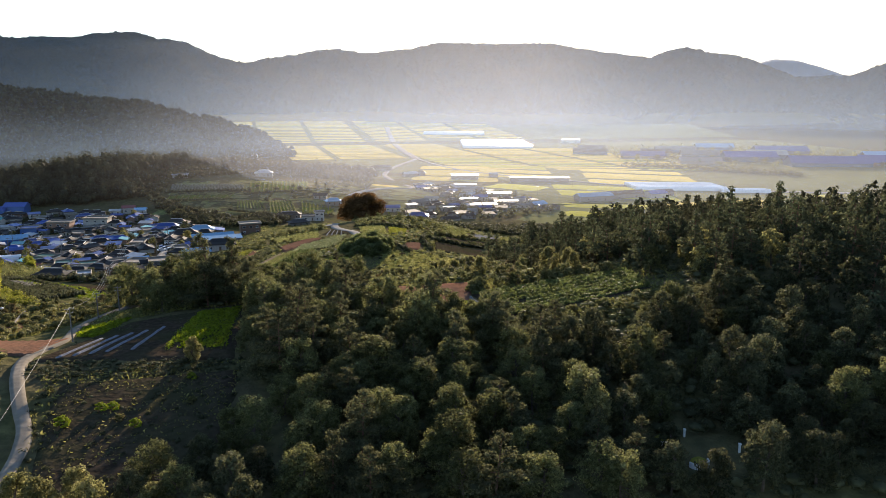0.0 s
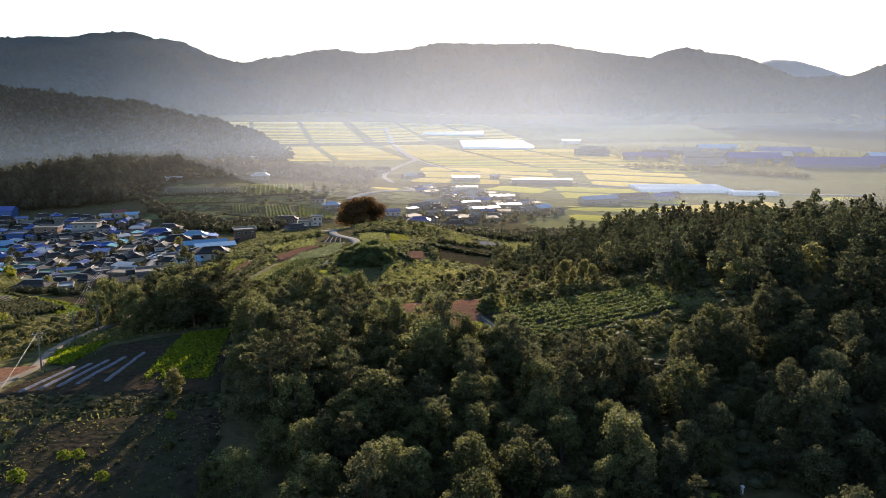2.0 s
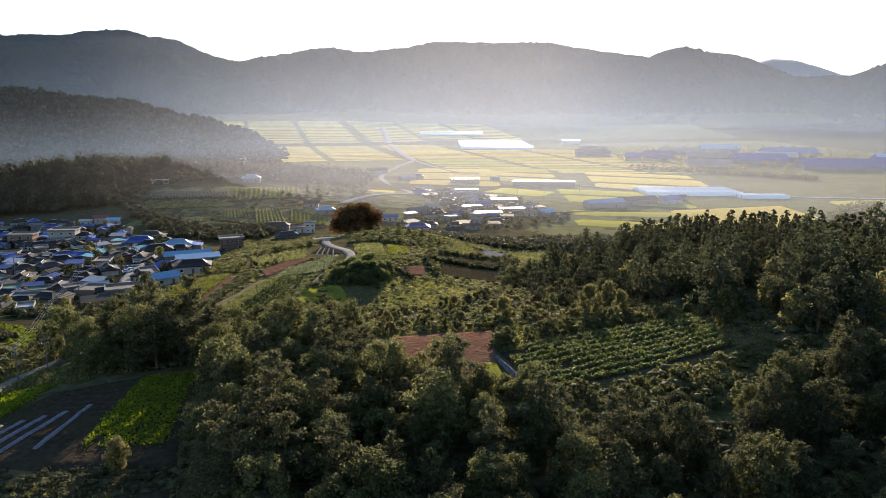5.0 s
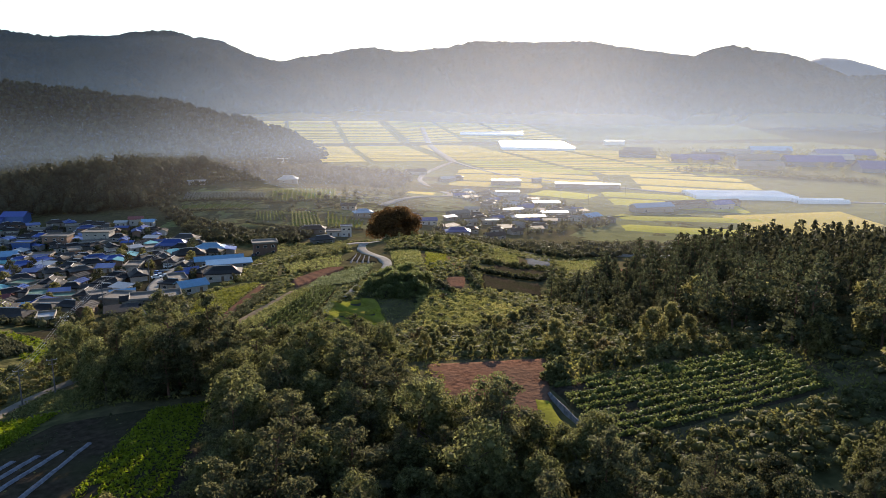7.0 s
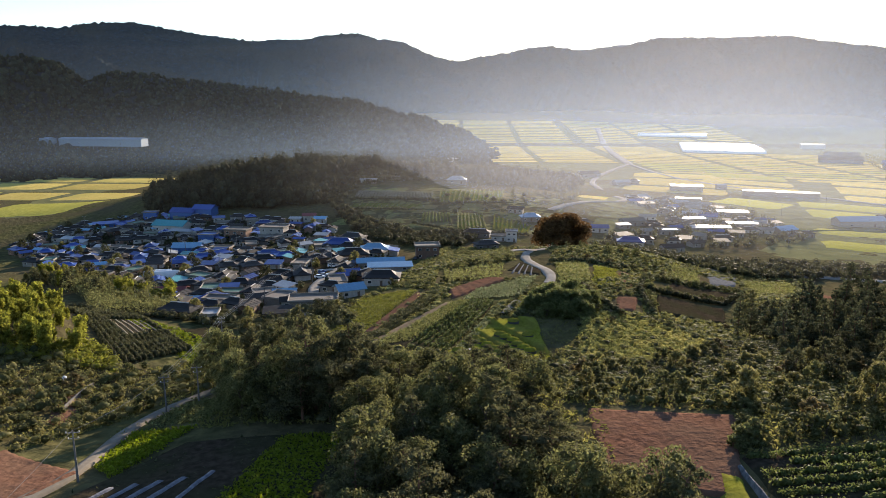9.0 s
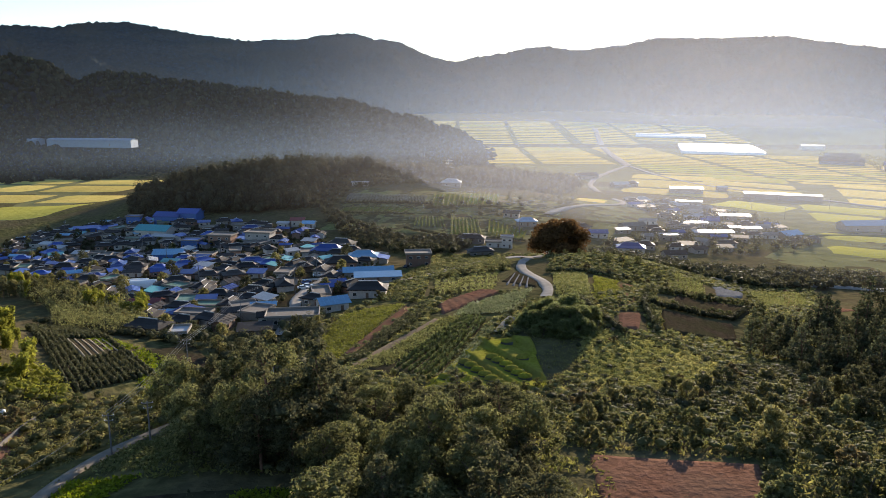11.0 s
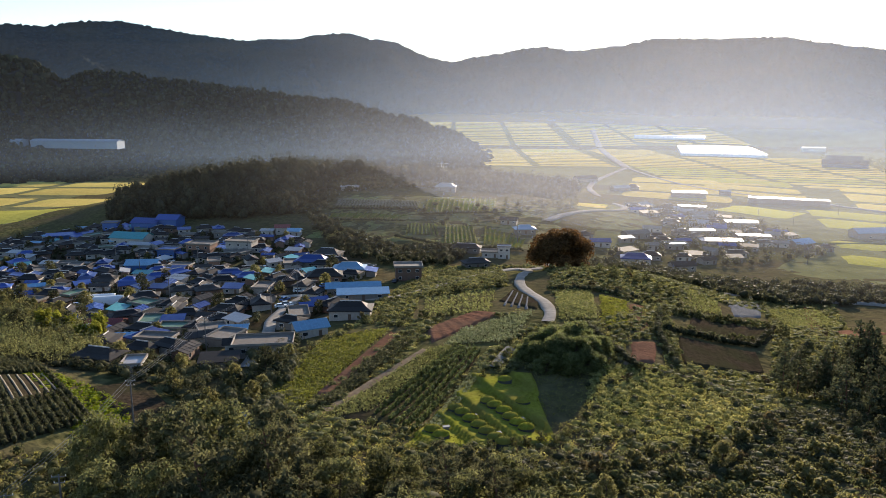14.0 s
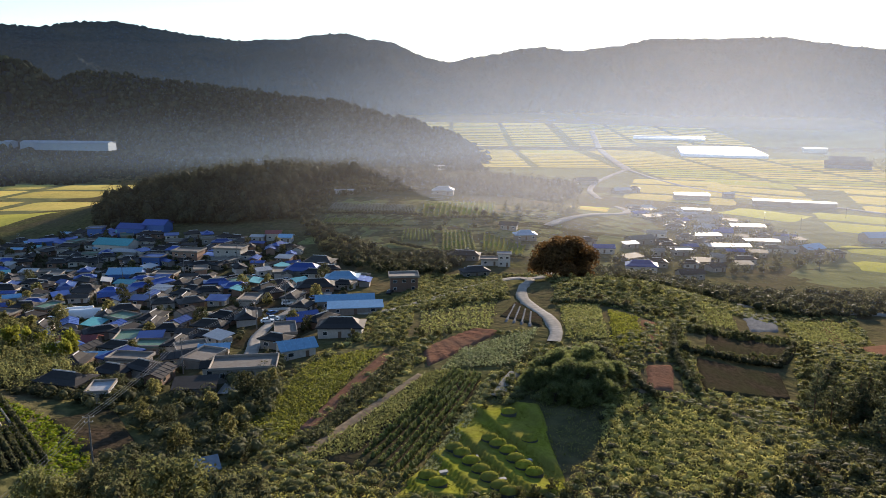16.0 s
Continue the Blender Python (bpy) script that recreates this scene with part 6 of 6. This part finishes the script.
grass("rough_grass", MID, 2.6, 52, M_SCRUBGRASS, 0.26, "rough grass between the fields", FIELDS)
grass("rough_grass", WEST, 4.0, 53, M_SCRUBGRASS, 0.25, "rough grass of the western slope", FREE + TRACKS)
grass("lawn_grass", LAWN, 7, 54, M_LAWN, 0.13, "short bright grass of the burial lawn")
grass("fallow_weeds", FORE, 1.5, 55, M_SCRUBGRASS, 0.3, "weeds on the dark fallow plot")
grass("fallow_weeds", DARKFIELD, 0.35, 56, M_CROPDARK, 0.3, "scattered weeds on dark earth")

grass("rough_grass", ((-10, 150), (46, 150), (112, 160), (100, 250), (60, 262), (20, 240), (-60, 262), (-60, 200), (-12, 196)), 2.2, 57, M_SCRUBGRASS, 0.34, "rough grass under and between the trees", FREE)


def hedge(line, spacing, kinds, size, seed):
    """Bushes along a field's edge."""
    rng = np.random.default_rng(seed)
    p = np.array(line, float)
    for a, b in zip(p, p[1:]):
        for s in np.arange(0, 1, spacing / np.linalg.norm(b - a)):
            q = a + (b - a) * s + rng.normal(size=2) * 0.5
            k = rng.uniform(*size)
            t = copy_thing(kinds[rng.integers(len(kinds))], Matrix.Translation(at_land(*q)) @ Matrix.Rotation(rng.uniform(0, 6.3), 4, "Z"))
            t.scale = (k, k, k)
            t["group"] = "hedges along the plots"


stuff_trees("scrub", ((-152, 332), (-100, 296), (-72, 292), (-86, 320), (-112, 338)), 3.0, 93, M_LEAFDARK, 2.6, 1.7, 80, 0.24, "overgrown thicket beside the old farmhouse", (), core=0.72)
# clipped shrubs and a young tree on the fallow plot
for x, y, s in ((-35, 131, 1.0), (-33, 131, 1.0), (-40, 126, 1.25), (-21, 142, 0.9)):
    t = copy_thing(ROUND, Matrix.Translation(at_land(x, y, 0.1)))
    t.scale = (s, s, s)
t = copy_thing(LIGHTS[1], Matrix.Translation(at_land(-22, 152)))
t.scale = (0.7, 0.7, 0.7)
# a small grave clearing in the shaded wood
for x, y in ((56, 100), (58.5, 93)):
    g = tagged(new("grave"), "low grave mound with a pale curved kerb", "grave")
    g.matrix_basis = pose(x, y, float(land(x, y)) + 0.15, 0, 0, 10)
    arc = [math.pi * (1 + k / 9) for k in range(10)]
    v = [(q * math.cos(a), q * 0.8 * math.sin(a), z) for q in (1.75, 1.55) for z in (-0.5, 0.45) for a in arc]
    f = [(i, i + 1, 10 + i + 1, 10 + i) for i in range(9)] + [(20 + i + 1, 20 + i, 30 + i, 30 + i + 1) for i in range(9)] + [(10 + i, 10 + i + 1, 30 + i + 1, 30 + i) for i in range(9)]
    under(link_mesh("kerb", v, f, M_FRAMEW), g, "pale curved stone kerb")
    v = [(1.5 * q * math.cos(0.4 * k), 1.2 * q * math.sin(0.4 * k), z) for q, z in ((1.0, -0.3), (0.8, 0.4), (0.4, 0.75)) for k in range(16)]
    under(link_mesh("grass_cap", v, [(j * 16 + i, j * 16 + (i + 1) % 16, (j + 1) * 16 + (i + 1) % 16, (j + 1) * 16 + i) for j in range(2) for i in range(16)] + [tuple(range(32, 48))], M_LAWN, True), g)
for x, y in ((60, 100), (66, 94)):
    g = tagged(new("stone_post"), "slender pale stone post in a clearing", "stone post")
    g.matrix_basis = pose(x, y, float(land(x, y)))
    box("shaft", -0.14, 0.14, -0.14, 0.14, -0.4, 1.3, M_FRAMEW, g)
    box("cap", -0.2, 0.2, -0.2, 0.2, 1.3, 1.5, M_FRAMEW, g)
stuff_trees("scrub", ((-46, 145), (-12, 146), (-12, 151), (-55, 157), (-54, 150)), 1.8, 95, M_LEAFDARK, 0.8, 0.9, 30, 0.18, "weedy bank below the vegetable terrace", (), core=0.7)
vn = np.random.default_rng(5)
hedge(((60, 327), (74, 333), (90, 342)), 4.0, BUSHES[:1], (0.6, 0.95), 81)
hedge(((68, 355), (84, 360), (103, 368)), 4.0, BUSHES[:1], (0.7, 1.2), 82)
hedge(((86, 314), (96, 336), (106, 364)), 4.6, BUSHES[:2], (0.6, 1.1), 83)
hedge(((56, 300), (58, 322), (64, 352)), 4.6, BUSHES[:1], (0.5, 0.9), 84)
hedge(((30, 376), (46, 378), (62, 366), (72, 366)), 4.6, BUSHES, (0.5, 1.0), 85)
hedge(((36, 296), (44, 288), (58, 282)), 4.6, BUSHES[:1], (0.4, 0.7), 86)
hedge(((-12, 384), (4, 392), (16, 392)), 4.6, BUSHES[:1], (0.6, 1.0), 87)
hedge(((-28, 342), (-10, 342), (0, 344)), 4.2, BUSHES[:1], (0.5, 0.9), 88)
hedge(((52, 206), (48, 190), (45, 187)), 4.0, BUSHES[:1], (0.7, 1.0), 89)
hedge(((46, 190), (60, 193), (76, 196), (92, 196)), 4.2, BUSHES[:1], (0.8, 1.3), 90)

for n, line in enumerate((((55, 296), (56, 322), (64, 354)), ((60, 326), (88, 336), (104, 366)), ((68, 356), (104, 370)), ((30, 376), (60, 368)), ((86, 312), (104, 340)), ((44, 290), (36, 318)), ((-98, 599), (-38, 600)), ((-38, 591), (14, 609)), ((-97, 576), (-44, 575)), ((-46, 542), (-16, 524), (28, 520)))):
    along = np.array([np.array(a) + (np.array(b) - np.array(a)) * q for a, b in zip(line, line[1:]) for q in np.arange(0, 1, 1.3 / math.dist(a, b))]) + vn.normal(size=(1, 2)) * 0.2
    stuff_trees("hedge", None, 1, 100 + n, M_LEAFDARK, 2.3, 1.1, 70, 0.2, "dark dense hedge between garden plots", core=0.75, pts=along)

# trees and gardens in and round the village
vt = np.random.default_rng(61)
for x, y in scatter(VILLAGE, 13.0, vt):
    if off_street(x, y) > 4 and min(math.hypot(x - a, y - b) for a, b in taken) > 4.5 and vt.random() < 0.8:
        s = vt.uniform(0.5, 0.95)
        t = copy_thing((FARBROADS + FARBROADS + BUSHES[:1])[vt.integers(5)], Matrix.Translation(at_land(x, y)) @ Matrix.Rotation(vt.uniform(0, 6.3), 4, "Z"))
        t.scale = (s, s, s)
        t["group"] = "garden trees of the village"
stuff_trees("village_hedge", ((-110, 330), (-60, 262), (-40, 250), (-30, 262), (-46, 330), (-64, 300), (-92, 318)), 5.0, 62, M_LEAFDARK, 3.4, 2.0, 110, 0.26, "dense hedges and shrubs below the village", core=0.72)
vt = np.random.default_rng(60)
spots = np.array([(x, y) for x, y in scatter(VILLAGE, 6.5, vt) if off_street(x, y) > 3 and min(math.hypot(x - a, y - b) for a, b in taken) > 5.0])
stuff_trees("garden_shrubs", VILLAGE, 1, 60, M_LEAFDARK, 2.6, 1.3, 50, 0.24, "garden shrubs between the village houses", core=0.75, pts=spots)
stuff_trees("lush_bank", ((-100, 290), (-100, 282), (-76, 262), (-68, 248), (-60, 252), (-66, 268), (-76, 278)), 1.7, 92, M_CROPLIME, 0.8, 1.0, 30, 0.2, "lush bright green weeds on the bank", (), core=0.72)
HILLTOP = ((-296, 720), (-274, 650), (-262, 616), (-238, 594), (-192, 590), (-150, 584), (-118, 590), (-112, 650), (-96, 690), (-36, 700), (24, 716), (60, 760), (90, 860), (40, 900), (-120, 800), (-300, 780))
stuff_trees("hill_wood", HILLTOP, 7.4, 63, M_WOODDARK, 12.0, 4.3, 190, 0.5, "dark dense wood behind the village", (), core=0.62, vary=0.5)
stuff_trees("hill_wood", HILLTOP, 5.4, 98, M_WOODDARK, 8.0, 3.4, 60, 0.6, "lower trees filling the wood behind the village", (), core=0.75)
stuff_trees("hill_wood", ((96, 846), (88, 900), (50, 936), (-60, 940), (-130, 880), (-120, 800), (40, 880)), 6.5, 97, M_WOODDARK, 12, 4.4, 70, 0.75, "hazy dark wood at the edge of the paddies", (), core=0.7)
stuff_trees("scrub", ((-118, 588), (-112, 650), (-96, 692), (-36, 702), (24, 718), (20, 700), (-34, 668), (-98, 634), (-104, 584)), 5.0, 96, M_LEAFDARK, 4.0, 2.4, 70, 0.42, "scrub at the edge of the hill wood", (), core=0.72)
stuff_trees("hill_wood", ((-110, 585), (-100, 560), (-70, 500), (-40, 470), (-10, 470), (0, 520), (-46, 516), (-60, 540), (-98, 580)), 5.4, 64, M_LEAFDARK, 4.5, 2.6, 90, 0.42, "green scrub and trees on the hill below the terrace", core=0.72)
stuff_trees("hill_wood", ((-36, 585), (-22, 566), (14, 580), (60, 640), (80, 690), (40, 680), (12, 622), (-34, 620)), 15.0, 65, M_LEAFDARK, 4.0, 2.4, 80, 0.42, "scrub between hill terraces", core=0.72)
stuff_trees("orchard", ((14, 612), (70, 640), (84, 680), (24, 650)), 10.5, 66, M_PINE, 11, 2.8, 110, 0.5, "open group of tall pines by the road", kind="cone")
stuff_trees("hedgerow", ((60, 440), (130, 420), (190, 445), (260, 460), (330, 470), (330, 492), (190, 480), (120, 470), (90, 490), (50, 500)), 5.0, 67, M_LEAFDARK, 4.2, 2.4, 70, 0.5, "dense hedgerow along the farm lane", core=0.72)
stuff_trees("hedgerow", ((70, 520), (140, 510), (210, 570), (220, 690), (150, 770), (120, 720), (130, 600)), 11.0, 68, M_LEAFDARK, 5.0, 2.6, 80, 0.5, "garden trees among the hamlet's houses", core=0.6)
stuff_trees("hedgerow", ((250, 470), (340, 480), (480, 600), (620, 640), (640, 600), (500, 480), (340, 400), (260, 420)), 6.5, 69, M_LEAF, 7.0, 3.0, 70, 0.7, "broadleaf wood at the foot of the eastern hill")
stuff_trees("hedgerow", ((500, 980), (780, 900), (1000, 900), (1000, 1350), (560, 1420)), 34.0, 70, M_LEAF, 8.0, 4.0, 60, 1.2, "trees round the far works")
stuff_trees("hedgerow", ((470, 1000), (490, 1000), (590, 900), (640, 820), (620, 815), (560, 890)), 7.0, 71, M_LEAF, 6.0, 3.0, 60, 1.0, "dark line of trees along the far ditch")


# woods of the near hill spur, standing on its slope
spur_hill = bpy.data.objects["wooded_hill"]
co = np.empty(len(spur_hill.data.vertices) * 3)
spur_hill.data.vertices.foreach_get("co", co)
SPUR = co.reshape(70, 560, 3)
sr = np.random.default_rng(72)
ii, jj = sr.random(13000) ** 0.9 * 60, sr.random(13000) ** 0.8 * 401 + 157
i0, j0 = ii.astype(int), jj.astype(int)
fi, fj = (ii - i0)[:, None], (jj - j0)[:, None]
base = (SPUR[i0, j0] * (1 - fi) + SPUR[i0 + 1, j0] * fi) * (1 - fj) + (SPUR[i0, j0 + 1] * (1 - fi) + SPUR[i0 + 1, j0 + 1] * fi) * fj
size = sr.uniform(0.6, 1.35, len(base)) * (0.75 + 0.45 * (grain(base[:, 0], base[:, 1], 60, 15) > 0.1))
v, f = lumps(base + np.c_[0 * size, 0 * size, 2.6 * size], np.c_[3.9 * size, 3.9 * size, 4.6 * size], 73)
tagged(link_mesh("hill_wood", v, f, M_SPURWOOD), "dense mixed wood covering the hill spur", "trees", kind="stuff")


# ---- morning mist: thin veils standing over the far valley ----
def mist_material(thick, low, high, spread, colour):
    """Lets most light pass; what it holds back it scatters onward. thick: share held back in the bank and above it;
    low, high: heights between which it gathers over the ground and thins out again; spread: plan x and the share left there."""
    m = bpy.data.materials.new("thin_mist")
    m.use_nodes = True
    nt = m.node_tree
    nt.nodes.clear()
    N, L = nt.nodes.new, nt.links.new
    geo, sep = N("ShaderNodeNewGeometry"), N("ShaderNodeSeparateXYZ")
    L(geo.outputs["Position"], sep.inputs[0])
    nz = N("ShaderNodeTexNoise")
    nz.inputs["Scale"].default_value, nz.inputs["Detail"].default_value = 0.004, 3
    L(geo.outputs["Position"], nz.inputs["Vector"])
    wob = N("ShaderNodeMath")
    wob.operation = "MULTIPLY_ADD"
    wob.inputs[1].default_value = -0.5 * (high[1] - high[0])
    L(nz.outputs["Fac"], wob.inputs[0])
    L(sep.outputs["Z"], wob.inputs[2])

    def ramp(source, x0, x1, y0, y1):
        r = N("ShaderNodeMapRange")
        r.interpolation_type = "SMOOTHSTEP"
        for k, q in (("From Min", x0), ("From Max", x1), ("To Min", y0), ("To Max", y1)):
            r.inputs[k].default_value = q
        L(source, r.inputs["Value"])
        return r.outputs["Result"]

    def times(p, q):
        k = N("ShaderNodeMath")
        k.operation = "MULTIPLY"
        L(p, k.inputs[0])
        L(q, k.inputs[1])
        return k.outputs[0]

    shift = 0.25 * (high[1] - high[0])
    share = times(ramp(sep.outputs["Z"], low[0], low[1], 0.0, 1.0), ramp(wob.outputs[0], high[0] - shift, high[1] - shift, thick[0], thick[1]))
    # thickness by plan x, with brightening toward the sun put into it
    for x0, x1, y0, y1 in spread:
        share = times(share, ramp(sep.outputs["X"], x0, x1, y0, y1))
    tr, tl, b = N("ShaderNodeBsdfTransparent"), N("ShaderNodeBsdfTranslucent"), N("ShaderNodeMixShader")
    # haze tint put into the colour the veil scatters
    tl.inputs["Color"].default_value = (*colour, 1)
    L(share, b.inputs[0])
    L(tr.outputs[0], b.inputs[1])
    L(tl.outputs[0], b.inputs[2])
    L(b.outputs[0], N("ShaderNodeOutputMaterial").inputs["Surface"])
    return m


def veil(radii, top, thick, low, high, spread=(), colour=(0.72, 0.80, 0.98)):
    """radii: pairs of azimuth and distance that the veil runs through."""
    deg = np.linspace(-60, 60, 160)
    A, Zv = np.meshgrid(np.radians(deg), np.linspace(-5, top, 8))
    R = np.interp(np.degrees(A), [q[0] for q in radii], [q[1] for q in radii])
    R = np.stack([np.convolve(np.pad(row, 12, "edge"), np.ones(25) / 25, "valid") for row in R])
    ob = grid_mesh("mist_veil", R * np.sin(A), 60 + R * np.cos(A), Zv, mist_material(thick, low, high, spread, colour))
    tagged(ob, "thin veil of morning mist over the far valley", "mist", kind="stuff")


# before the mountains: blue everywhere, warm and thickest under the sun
# blue of far haze put into this veil's colour
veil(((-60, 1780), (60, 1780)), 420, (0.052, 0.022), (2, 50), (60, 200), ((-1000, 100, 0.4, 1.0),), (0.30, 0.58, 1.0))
# glow round the sun put into its warm colour and extra thickness
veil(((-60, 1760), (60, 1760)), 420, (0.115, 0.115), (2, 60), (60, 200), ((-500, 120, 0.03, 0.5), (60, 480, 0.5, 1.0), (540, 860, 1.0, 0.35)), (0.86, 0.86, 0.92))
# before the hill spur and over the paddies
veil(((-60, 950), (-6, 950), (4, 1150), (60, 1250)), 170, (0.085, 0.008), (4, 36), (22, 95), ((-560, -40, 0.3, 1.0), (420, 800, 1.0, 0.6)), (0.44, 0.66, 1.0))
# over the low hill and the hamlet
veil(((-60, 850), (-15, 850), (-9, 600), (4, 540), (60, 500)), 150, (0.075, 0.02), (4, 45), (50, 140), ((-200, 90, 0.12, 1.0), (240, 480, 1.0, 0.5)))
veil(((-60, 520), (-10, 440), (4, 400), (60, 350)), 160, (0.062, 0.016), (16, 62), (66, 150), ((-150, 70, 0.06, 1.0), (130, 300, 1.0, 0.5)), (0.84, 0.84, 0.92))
